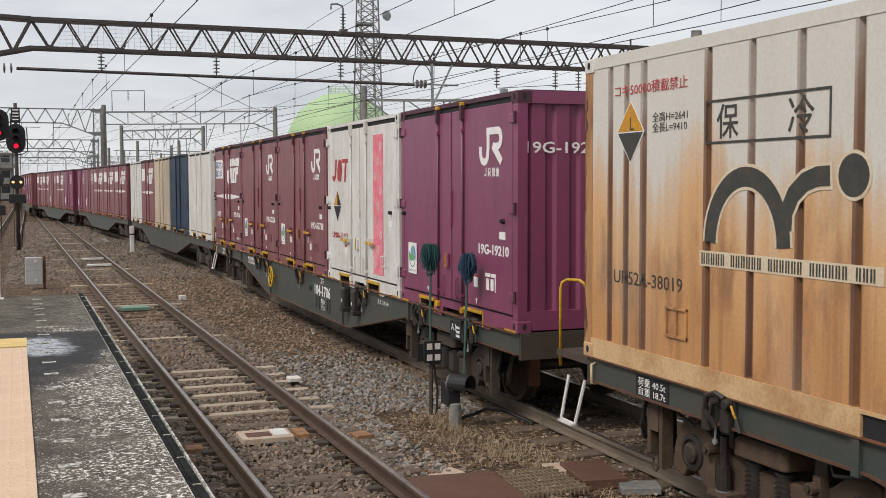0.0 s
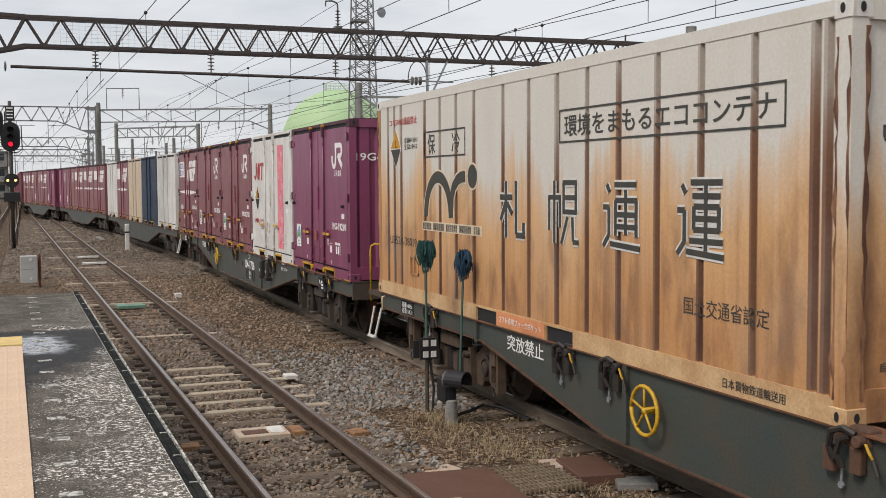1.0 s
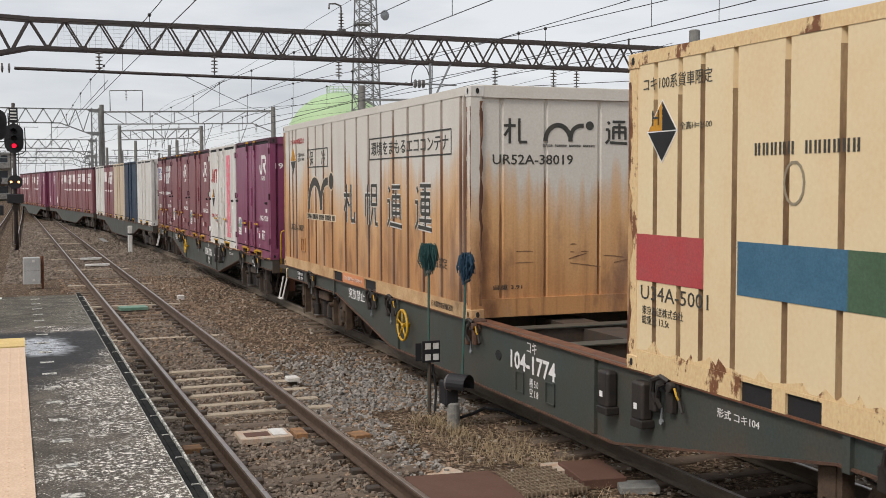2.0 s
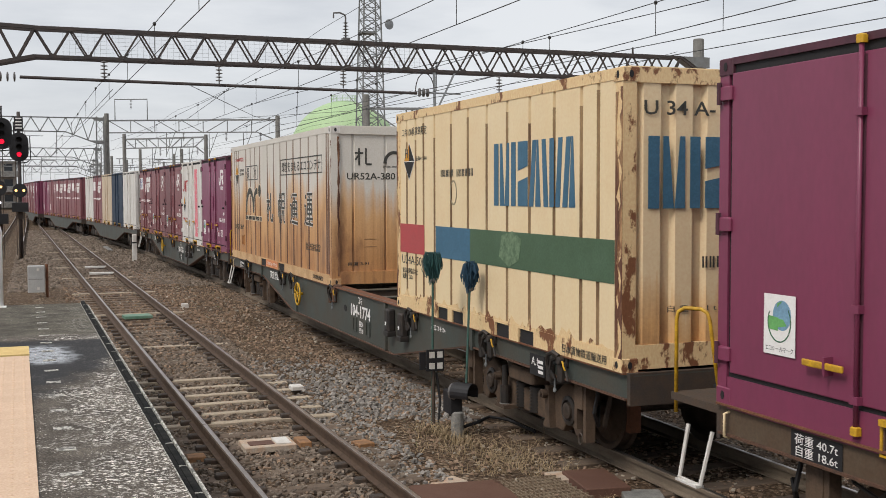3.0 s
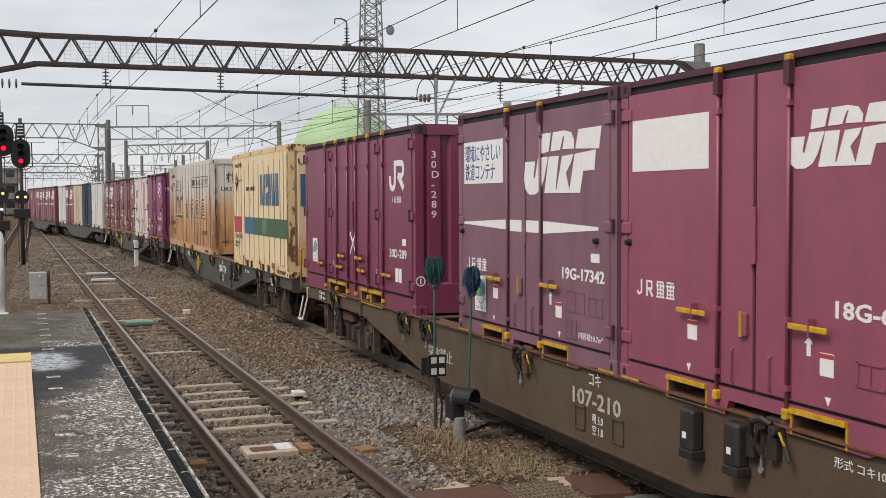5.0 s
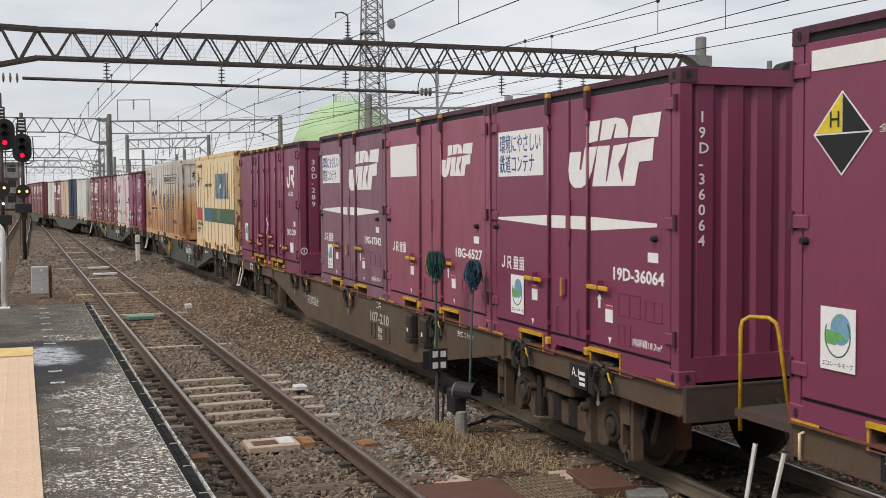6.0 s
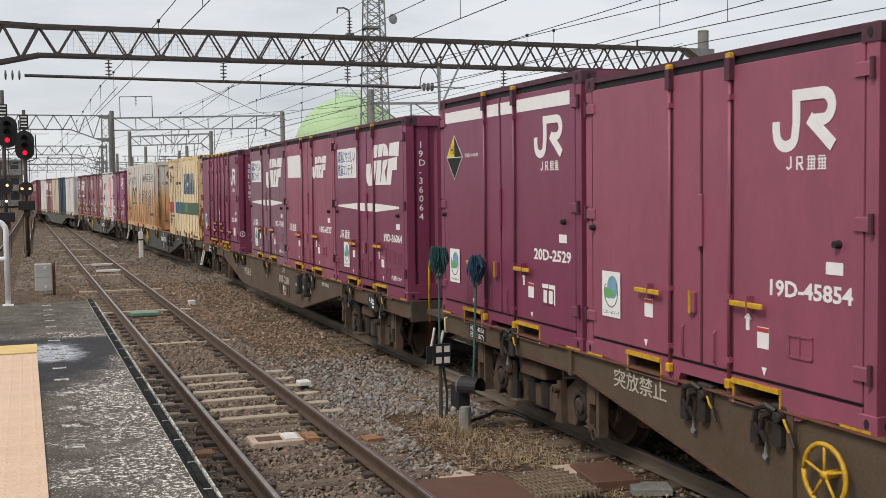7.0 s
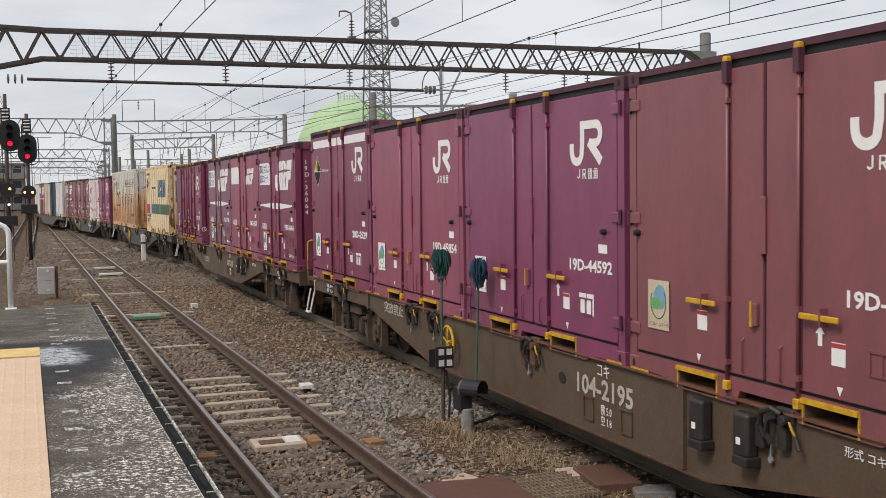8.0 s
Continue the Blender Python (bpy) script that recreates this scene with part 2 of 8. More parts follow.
class Geo:
    """Collects plain solids into one mesh."""

    def __init__(self):
        self.v, self.f = [], []

    def add(self, verts, faces):
        k = len(self.v)
        self.v += [tuple(p) for p in verts]
        self.f += [tuple(i + k for i in q) for q in faces]
        return self

    def box(self, x0, x1, y0, y1, z0, z1):
        v = [(x, y, z) for x in (x0, x1) for y in (y0, y1) for z in (z0, z1)]
        return self.add(v, [(0, 1, 3, 2), (4, 6, 7, 5), (0, 4, 5, 1), (2, 3, 7, 6), (0, 2, 6, 4), (1, 5, 7, 3)])

    def cbox(self, x0, x1, y0, y1, z0, z1, c=0.01):
        """A box with chamfered edges along its top and uprights."""
        self.ring([[(x0 + c, y0, z0), (x1 - c, y0, z0), (x1, y0 + c, z0), (x1, y1 - c, z0), (x1 - c, y1, z0), (x0 + c, y1, z0), (x0, y1 - c, z0), (x0, y0 + c, z0)],
                   [(x0 + c, y0, z1 - c), (x1 - c, y0, z1 - c), (x1, y0 + c, z1 - c), (x1, y1 - c, z1 - c), (x1 - c, y1, z1 - c), (x0 + c, y1, z1 - c), (x0, y1 - c, z1 - c), (x0, y0 + c, z1 - c)],
                   [(x0 + 2 * c, y0 + c, z1), (x1 - 2 * c, y0 + c, z1), (x1 - c, y0 + 2 * c, z1), (x1 - c, y1 - 2 * c, z1), (x1 - 2 * c, y1 - c, z1), (x0 + 2 * c, y1 - c, z1), (x0 + c, y1 - 2 * c, z1), (x0 + c, y0 + 2 * c, z1)]])
        return self

    def ring(self, loops, closed=True):
        n = len(loops[0])
        v = [p for lp in loops for p in lp]
        f = [(r * n + i, r * n + (i + 1) % n, (r + 1) * n + (i + 1) % n, (r + 1) * n + i) for r in range(len(loops) - 1) for i in range(n)]
        if closed:
            f += [tuple(reversed(range(n))), tuple(range((len(loops) - 1) * n, len(loops) * n))]
        return self.add(v, f)

    def rod(self, p0, p1, r0, r1=None, n=8):
        p0, p1 = Vector(p0), Vector(p1)
        r1 = r0 if r1 is None else r1
        d = (p1 - p0).normalized()
        a = d.orthogonal().normalized()
        b = d.cross(a)
        loops = [[p + (a * math.cos(i * math.tau / n) + b * math.sin(i * math.tau / n)) * r for i in range(n)] for p, r in ((p0, r0), (p1, r1))]
        return self.ring(loops)

    def bar(self, p0, p1, w, h=None):
        """A straight bar of square section."""
        return self.rod(p0, p1, w * 0.7071, None, 4)

    def tube(self, pts, r, n=6):
        """A round bar bent through the points."""
        pts = [Vector(p) for p in pts]
        loops, a = [], None
        for i, p in enumerate(pts):
            d = (pts[min(i + 1, len(pts) - 1)] - pts[max(i - 1, 0)]).normalized()
            a = d.orthogonal().normalized() if a is None else (a - d * a.dot(d)).normalized()
            b = d.cross(a)
            loops.append([p + (a * math.cos(k * math.tau / n) + b * math.sin(k * math.tau / n)) * r for k in range(n)])
        return self.ring(loops)

    def lathe(self, axis_p, axis_d, prof, n=16):
        """Profile of (along, radius) turned about an axis."""
        p, d = Vector(axis_p), Vector(axis_d).normalized()
        a = d.orthogonal().normalized()
        b = d.cross(a)
        return self.ring([[p + d * s + (a * math.cos(i * math.tau / n) + b * math.sin(i * math.tau / n)) * max(r, 1e-4) for i in range(n)] for s, r in prof])

    def prism(self, poly, axis, a0, a1):
        """Polygon of (u, v) drawn out along an axis: x takes (y, z), y takes (x, z), z takes (x, y)."""
        def at(u, v, a):
            return {"x": (a, u, v), "y": (u, a, v), "z": (u, v, a)}[axis]
        return self.ring([[at(u, v, a0) for u, v in poly], [at(u, v, a1) for u, v in poly]])

    def plate(self, m, pts, d=0.003):
        """A thin raised shape on the plane of m, outline in its x and y."""
        return self.ring([[m @ Vector((x, y, 0)) for x, y in pts], [m @ Vector((x, y, d)) for x, y in pts]])

    def mesh(self, name):
        me = bpy.data.meshes.new(name)
        me.from_pydata(self.v, [], self.f)
        bm = bmesh.new()
        bm.from_mesh(me)
        bmesh.ops.recalc_face_normals(bm, faces=bm.faces)
        bm.to_mesh(me)
        bm.free()
        return me


def part(name, geo, material, parent=None, label="", smooth=False, bevel=0.0):
    me = geo.mesh(name) if isinstance(geo, Geo) else geo
    me.materials.clear()
    me.materials.append(material)
    if smooth:
        me.polygons.foreach_set("use_smooth", [True] * len(me.polygons))
    ob = new(name, me)
    ob.parent = parent
    if label:
        ob["label"] = label
    if bevel:
        md = ob.modifiers.new("edge", "BEVEL")
        md.width, md.segments, md.limit_method = bevel, 2, "ANGLE"
    return ob


def thing(name, label, category, group="", kind="", m=None):
    ob = tagged(new(name), label, category, group, kind)
    if m is not None:
        ob.matrix_world = m
    return ob


def plane(o, x, y):
    """A drawing plane: origin, its x and its y direction; z comes out of it."""
    x, y = Vector(x), Vector(y)
    z = x.cross(y)
    return Matrix(((x[0], y[0], z[0], o[0]), (x[1], y[1], z[1], o[1]), (x[2], y[2], z[2], o[2]), (0, 0, 0, 1)))


def words(text, size, m, stretch=1.0, bold=0.0, width=0.0, depth=0.002):
    """Letters as a mesh on the plane m, begun at its origin; size is the height of a capital; width fits the line to that length."""
    cu = bpy.data.curves.new("letters", "FONT")
    cu.body, cu.size, cu.extrude, cu.offset, cu.resolution_u = text, 1.0, 0.001, bold, 2
    ob = bpy.data.objects.new("letters", cu)
    me = bpy.data.meshes.new_from_object(ob)
    bpy.data.objects.remove(ob)
    bpy.data.curves.remove(cu)
    co = np.empty(len(me.vertices) * 3)
    me.vertices.foreach_get("co", co)
    co = co.reshape(-1, 3)
    if len(co):
        lo, hi = co.min(0), co.max(0)
        s = size / max(hi[1] - lo[1], 1e-6)
        sx = width / max(hi[0] - lo[0], 1e-6) if width else s * stretch
        co = (co - lo) * (sx, s, 1)
        co[:, 2] = np.where(co[:, 2] > 0.001, depth, 0)
        mm = np.array(m)
        co = co @ mm[:3, :3].T + mm[:3, 3]
        me.vertices.foreach_set("co", co.ravel())
    return me


def stroke(pts, w):
    """Outline of a line of width w through the points."""
    left, right = [], []
    for i, p in enumerate(pts):
        a, b = Vector(pts[max(i - 1, 0)]), Vector(pts[min(i + 1, len(pts) - 1)])
        d = (b - a).normalized()
        nrm = Vector((-d.y, d.x)) * (w / 2)
        left.append((p[0] + nrm.x, p[1] + nrm.y))
        right.append((p[0] - nrm.x, p[1] - nrm.y))
    return left, right


def band(geo, m, pts, w, d=0.003):
    """A raised line of width w along the points on the plane m."""
    lf, rt = stroke(pts, w)
    for i in range(len(pts) - 1):
        geo.plate(m, [lf[i], lf[i + 1], rt[i + 1], rt[i]], d)
    return geo


def arc(cx, cy, r, a0, a1, n=10, ry=None):
    ry = r if ry is None else ry
    return [(cx + r * math.cos(radians(a0 + (a1 - a0) * i / n)), cy + ry * math.sin(radians(a0 + (a1 - a0) * i / n))) for i in range(n + 1)]


# ---- the ways: the train's line bends off beyond the signs, the platform's line runs almost straight ----


def slope_at(y):
    turn = -0.0045 if y < 40 else 0.0049 if y < 82 else 0.0
    if y < 65:
        return turn - 0.105 * max((y - 22) / 43, 0)
    if y < 82:
        return turn - 0.105
    return -0.105 + 0.0918 * min((y - 82) / 16, 1)


def line_x(y):
    turn = -0.025 - 0.0045 * min(y, 40) + (0.0049 * (y - 40) if y > 40 else 0)
    if y < 22:
        return turn
    if y < 65:
        return turn - 0.105 * (y - 22) ** 2 / 86
    if y < 82:
        return turn - 2.2575 - 0.105 * (y - 65)
    if y < 98:
        return -4.0425 - 0.105 * (y - 82) + 0.0918 * (y - 82) ** 2 / 32
    return near_x(y) - 0.004


def near_x(y):
    return -3.69 - 0.0132 * y


def travel(t):
    """How far the wagon group has run along the line at t seconds."""
    return 5.9 * (t - 1.5) + 0.065 * (t * t - 2.25)


def on_line(y, z=0.0):
    return pose(line_x(y), y, z, 0, 0, math.degrees(math.atan(-slope_at(y))))


MOVERS = []
# ---- freight containers: y runs from the end that faces the platform's camera side (0) to the far end (length) ----


def side_plane(L, W, v, z, out=0.012):
    """Drawing plane on the long side that faces the platform; v runs from the far end."""
    return plane((-W / 2 - out, L - v, z), (0, -1, 0), (0, 0, 1))


def end_plane(x, z, out=0.004):
    return plane((x, -out, z), (1, 0, 0), (0, 0, 1))


def rect(w, h, x=0.0, y=0.0):
    return [(x, y), (x + w, y), (x + w, y + h), (x, y + h)]


def casting_set(parent, L, W, H, mat, top_mat=None):
    """Eight corner castings with their slots."""
    s = 0.15
    for x in (-1, 1):
        for y in (0, 1):
            for z in (0, 1):
                g = Geo()
                g.cbox(-s / 2 - 0.008, s / 2 + 0.008, -s / 2 - 0.008, s / 2 + 0.008, -0.06, 0.06, 0.008)
                ob = part("corner_casting", g, (top_mat or mat) if z else mat, parent)
                ob.location = (x * (W / 2 - s / 2), s / 2 + y * (L - s), 0.06 + z * (H - 0.12))
                if x < 0 or y == 0:
                    h = Geo()
                    if x < 0:
                        h.prism(arc(0, 0, 0.021, 0, 360, 10, 0.033)[:-1], "x", -s / 2 - 0.012, -s / 2 + 0.01)
                    if y == 0:
                        h.prism(arc(0, 0, 0.021, 0, 360, 10, 0.033)[:-1], "y", -s / 2 - 0.012, -s / 2 + 0.01)
                    part("slot", h, SEAL, ob)


def eco_sticker(c, L, W, v, z, w=0.32, h=0.40, paper=None):
    m = side_plane(L, W, v, z, 0.014)
    st = part("sticker", Geo().plate(m, rect(w, h), 0.002), paper or WHITE_DECAL, c, "white sticker with a green and blue mark")
    part("printed_globe", Geo().plate(m, arc(w * 0.58, h * 0.66, w * 0.29, 0, 360, 20, h * 0.25)[:-1], 0.003), SKY_DECAL, st)
    g = Geo().plate(m, [(w * 0.14, h * 0.42), (w * 0.46, h * 0.40), (w * 0.48, h * 0.62), (w * 0.16, h * 0.64)], 0.004)
    g.plate(m, [(w * 0.47, h * 0.46), (w * 0.74, h * 0.50), (w * 0.62, h * 0.60), (w * 0.48, h * 0.60)], 0.0045)
    g.plate(m, [(w * 0.42, h * 0.78), (w * 0.60, h * 0.90), (w * 0.44, h * 0.86)], 0.0045)
    part("printed_block", g, GREEN_DECAL, st)
    ring = band(Geo(), m, arc(w * 0.50, h * 0.55, w * 0.36, 150, 400, 20, h * 0.33), w * 0.025, 0.0048)
    part("printed_ring", ring, DARK_GREEN, st)
    mc = m @ Matrix.Translation((w * 0.06, h * 0.06, 0.001))
    part("caption", words("エコレールマーク", h * 0.085, mc, width=w * 0.88), DARK_DECAL, st)


def jr_mark(c, m, s, mat):
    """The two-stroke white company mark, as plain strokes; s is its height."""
    g = Geo()
    w, k = s * 0.19, 1.24
    band(g, m, [(0.1 * s, 0.50 * s), (0.1 * s, 0.34 * s)] + arc(0.36 * s, 0.30 * s, 0.25 * s, 180, 330, 8, 0.22 * s) + [(0.50 * s * k, 0.45 * s), (0.50 * s * k, 0.9 * s)], w, 0.003)
    band(g, m, [(0.42 * s * k, 0.9 * s), (1.02 * s * k, 0.9 * s)] + arc(1.02 * s * k, 0.69 * s, 0.21 * s, 90, -80, 8) + [(0.80 * s * k, 0.48 * s)], w, 0.0045)
    band(g, m, [(0.76 * s * k, 0.52 * s), (1.22 * s * k, 0.06 * s)], w * 1.1, 0.006)
    part("logo", g, mat, c, "white painted company mark")


def freight_mark(c, m, s, mat):
    """The large slanted three-part mark cut by a wing line; s is its height."""
    g = Geo()
    for pts in (((0.05, 0.55), (0.43, 0.55), (0.37, 0.28), (0.43, 0.27), (0.55, 0.61), (0.93, 0.61), (0.77, 0.25), (0.64, 0.08), (0.44, 0.0), (0.21, 0.0), (0.05, 0.09), (0.0, 0.27)),
                ((0.62, 0.99), (1.03, 0.99), (0.94, 0.69), (0.58, 0.66)),
                ((0.95, 0.61), (1.31, 0.61), (1.19, 0.09), (1.23, 0.09), (1.42, 0.60), (1.81, 0.62), (1.73, 0.49), (1.55, 0.33), (1.67, 0.05), (1.85, 0.62), (2.52, 0.66), (2.48, 0.36), (2.13, 0.35), (2.02, 0.02), (0.78, 0.02)),
                ((1.10, 0.99), (1.48, 1.0), (1.72, 0.96), (1.83, 0.83), (1.82, 0.70), (1.43, 0.71), (1.50, 0.91), (1.46, 0.91), (1.35, 0.70), (1.01, 0.69)),
                ((1.97, 0.99), (2.70, 1.0), (2.62, 0.67), (1.87, 0.70))):
        g.plate(m, [(x * s, y * s) for x, y in pts])
    part("logo", g, mat, c, "large slanted white company mark")


def text_bars(c, m, n, size, mat, pitch=None, label=""):
    """Writing that is not spelled out: a hook, a bowl and two dense blocks of strokes."""
    g = Geo()
    pitch = pitch or size * 1.1
    t = size * 0.14
    for i in range(n):
        o = i * pitch
        if i == 0:
            band(g, m, [(o + 0.02 * size, 0.25 * size), (o + 0.2 * size, 0.08 * size), (o + 0.5 * size, 0.2 * size), (o + 0.5 * size, size)], t * 1.2, 0.002)
        elif i == 1:
            band(g, m, [(o + 0.05 * size, 0), (o + 0.05 * size, 0.93 * size), (o + 0.6 * size, 0.9 * size), (o + 0.62 * size, 0.5 * size), (o + 0.1 * size, 0.45 * size)], t * 1.2, 0.002)
            band(g, m, [(o + 0.35 * size, 0.45 * size), (o + 0.7 * size, 0)], t * 1.2, 0.003)
        else:
            for z in (0.0, 0.22, 0.45, 0.68, 0.90):
                g.plate(m, rect(size * (0.92 if z in (0.0, 0.68) else 0.7), t * 0.7, o + (0 if z in (0.0, 0.68) else size * 0.1), size * z), 0.002)
            for x in (0.12, 0.45, 0.74):
                g.plate(m, rect(t * 0.8, size * 0.85, o + size * x, size * (0.1 if i == 2 else 0.0)), 0.0026)
    return part("company_name", g, mat, c, label)


def diamond(c, m, w, h, top, bottom, both=False):
    d = part("diamond_sign", Geo().plate(m, [(-w / 2, 0), (0, -h / 2), (w / 2, 0), (0, h / 2)], 0.002), WHITE_DECAL, c, "two-coloured diamond sign with a white edge")
    part("upper_half", Geo().plate(m, [(-w * 0.46, h * 0.01), (0, h * 0.01), (0, h * 0.47)], 0.004), top, d)
    part("upper_half", Geo().plate(m, [(w * 0.01, h * 0.01), (w * 0.46, h * 0.01), (w * 0.01, h * 0.47)], 0.004), top if both else bottom, d)
    part("lower_half", Geo().plate(m, [(-w * 0.46, -h * 0.01), (0, -h * 0.47), (w * 0.46, -h * 0.01)], 0.004), bottom, d)


def wall_profile(a0, a1, base, depth, pitch, flat=0.62):
    """Points (along, out) of a trapezoid corrugation."""
    n = max(1, round((a1 - a0) / pitch))
    p = (a1 - a0) / n
    out = [(a0, base)]
    for i in range(n):
        s = a0 + i * p
        out += [(s + p * (1 - flat) / 2 - 0.02, base), (s + p * (1 - flat) / 2 + 0.015, base + depth), (s + p * (1 + flat) / 2 - 0.015, base + depth), (s + p * (1 + flat) / 2 + 0.02, base)]
    return out + [(a1, base)]


def box_frame(c, L, W, H, mat, roof_mat=None, post=0.11, sill=0.16, top=0.09, edge=None):
    for x in (-1, 1):
        for y0 in (0.0, L - post):
            part("corner_post", Geo().box(min(x * W / 2, x * (W / 2 - post)), max(x * W / 2, x * (W / 2 - post)), y0, y0 + post, 0.1, H - 0.1), mat, c)
    for x in (-1, 1):
        a, b = sorted((x * W / 2, x * (W / 2 - 0.08)))
        part("top_rail", Geo().box(a, b, 0.02, L - 0.02, H - top, H), edge or mat, c)
    for y0 in (0.0, L - 0.08):
        part("end_sill", Geo().box(-W / 2 + post, W / 2 - post, y0, y0 + 0.08, 0.02, sill + 0.06), mat, c)
        part("end_header", Geo().box(-W / 2 + post, W / 2 - post, y0, y0 + 0.08, H - 0.13, H), mat, c)
    r = Geo()
    r.prism([(-W / 2 + 0.03, H - 0.02), (W / 2 - 0.03, H - 0.02), (W / 2 - 0.08, H + 0.012), (-W / 2 + 0.08, H + 0.012)], "y", 0.03, L - 0.03)
    part("roof", r, roof_mat or mat, c)
    part("floor", Geo().box(-W / 2 + 0.08, W / 2 - 0.08, 0.08, L - 0.08, 0.108, 0.135), DIRTY_IRON, c)


def end_walls(c, L, W, H, mat, pitch=0.28, depth=0.035, post=0.11):
    for y, sgn in ((0.06, -1), (L - 0.06, 1)):
        pts = wall_profile(-W / 2 + post, W / 2 - post, 0.0, depth, pitch)
        poly = [(x, y + sgn * o) for x, o in pts] + [(W / 2 - post, y - sgn * 0.02), (-W / 2 + post, y - sgn * 0.02)]
        part("end_wall", Geo().prism(poly, "z", 0.2, H - 0.12), mat, c)


POCKET = surface("grimy_plum_pocket", (0.16, 0.085, 0.06), 0.7, dark=(0.07, 0.045, 0.035), scale=6, fine=60, amount=0.9, bump=0.1)


def jr_container(paint, number="", mark="jr", H=2.5, end_number="", extra=(), detail=2, sticker=True, label="", name="freight_container", seal=None):
    """A twelve-foot container with a two-leaf side door."""
    L, W = 3.715, 2.45
    c = thing(name, label, "container", "containers on the train")
    k = H / 2.5
    seal = seal or SEAL
    plum = paint in (PLUM, PLUM_BRIGHT, PLUM_DULL, PLUM_BROWN, PLUM_GREY)
    box_frame(c, L, W, H, paint, PLUM_EDGE if plum else None, top=0.05, edge=PLUM_EDGE if plum else None)
    end_walls(c, L, W, H, paint)
    part("side_wall", Geo().box(W / 2 - 0.05, W / 2 - 0.012, 0.1, L - 0.1, 0.15, H - 0.08), paint, c)
    # door seals lie behind the two leaves
    s = Geo().box(-W / 2 + 0.022, -W / 2 + 0.06, 0.1, L - 0.1, 0.12, H - 0.05)
    part("door_seal", s, seal, c, "black rubber door seal")
    for v0, v1 in ((0.125, 1.832), (1.872, 3.59)):
        ys = sorted((L - v0, L - v1))
        part("door", Geo().box(-W / 2 - 0.004, -W / 2 + 0.03, ys[0], ys[1], 0.175, H - 0.112), paint, c, bevel=0.008)
    # sloped lower sill with its cut-outs
    sill = [(L - 0.12, 0.02), (L - 0.12, 0.15), (0.12, 0.15), (0.12, 0.02), (0.60, -0.0), (0.72, -0.05), (0.915, -0.05), (0.915, 0.10), (1.435, 0.10), (1.435, -0.05), (1.5, -0.05), (1.55, 0.06), (2.15, 0.06), (2.2, -0.05), (2.435, -0.05), (2.435, 0.10), (2.955, 0.10), (2.955, -0.05), (2.98, -0.05), (3.1, 0.0)]
    part("bottom_rail", Geo().prism(sill, "x", -W / 2 - 0.002, -W / 2 + 0.07), paint, c)
    part("bottom_rail", Geo().prism(sill, "x", W / 2 - 0.07, W / 2), paint, c)
    casting_set(c, L, W, H, paint, PLUM_EDGE if plum else None)
    if detail == 0:
        g = Geo()
        for v in (1.44, 2.24):
            g.rod((-W / 2 - 0.022, L - v, 0.05), (-W / 2 - 0.022, L - v, H - 0.02), 0.02, None, 6)
        part("lock_rod", g, paint, c)
    else:
        for v in (1.44, 2.24):
            g = Geo().rod((-W / 2 - 0.024, L - v, 0.03), (-W / 2 - 0.024, L - v, H - 0.03), 0.0135, None, 8)
            rod = part("lock_rod", g, paint, c, smooth=True)
            for z in (0.24, 0.70, H - 0.36):
                part("rod_bracket", Geo().box(-W / 2 - 0.044, -W / 2 - 0.002, L - v - 0.026, L - v + 0.026, z, z + 0.038), paint, rod)
            part("rod_shoe", Geo().box(-W / 2 - 0.05, -W / 2 + 0.0, L - v - 0.03, L - v + 0.03, H - 0.22, H - 0.06), PLUM_EDGE if plum else paint, rod)
            # thin dark plate: the shade beside the rod, put into colour
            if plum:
                part("rod_channel", Geo().box(-W / 2 - 0.006, -W / 2 - 0.003, L - v - 0.026, L - v + 0.026, 0.19, H - 0.13), PLUM_EDGE, rod, "dark strip behind the rod, painted as its shade")
            for z, h in ((0.055, 0.08), (H - 0.06, 0.045)):
                part("rod_keeper", Geo().cbox(-W / 2 - 0.05, -W / 2, L - v - 0.028, L - v + 0.028, z, z + h * 0.85, 0.008), YELLOW if detail == 2 else paint, rod, "rod keeper")
        for v in (0.10, 3.60):
            for z in (0.32, 1.24 * k, 2.18 * k):
                hg = part("hinge", Geo().cbox(-W / 2 - 0.022, -W / 2 + 0.01, L - v - 0.085, L - v + 0.085, z, z + 0.09, 0.01), paint, c)
                d = -0.075 if v < 1 else 0.075
                part("hinge_pin", Geo().rod((-W / 2 - 0.02, L - v - d, z - 0.02), (-W / 2 - 0.02, L - v - d, z + 0.11), 0.017, None, 8), PLUM_EDGE if plum else paint, hg)
        for v0, z in ((0.95, 0.65), (2.29, 0.665)):
            g = Geo().box(-W / 2 - 0.065, -W / 2 - 0.045, L - v0 - 0.38, L - v0, z, z + 0.042)
            h = part("handle", g, YELLOW, c, "yellow door handle", bevel=0.008)
            part("handle_clip", Geo().box(-W / 2 - 0.069, -W / 2, L - v0 - 0.220, L - v0 - 0.206, z - 0.035, z + 0.085), paint, h)
        part("seam_guard", Geo().cbox(-W / 2 - 0.035, -W / 2, L - 1.885, L - 1.82, 1.07 * k, 1.47 * k, 0.012), paint, c)
        lk = part("seam_latch", Geo().cbox(-W / 2 - 0.04, -W / 2, L - 1.80, L - 1.70, 0.56, 0.72, 0.01), paint, c)
        part("latch_tag", Geo().box(-W / 2 - 0.05, -W / 2 - 0.04, L - 1.765, L - 1.74, 0.55, 0.73), YELLOW, lk, "yellow latch tag")
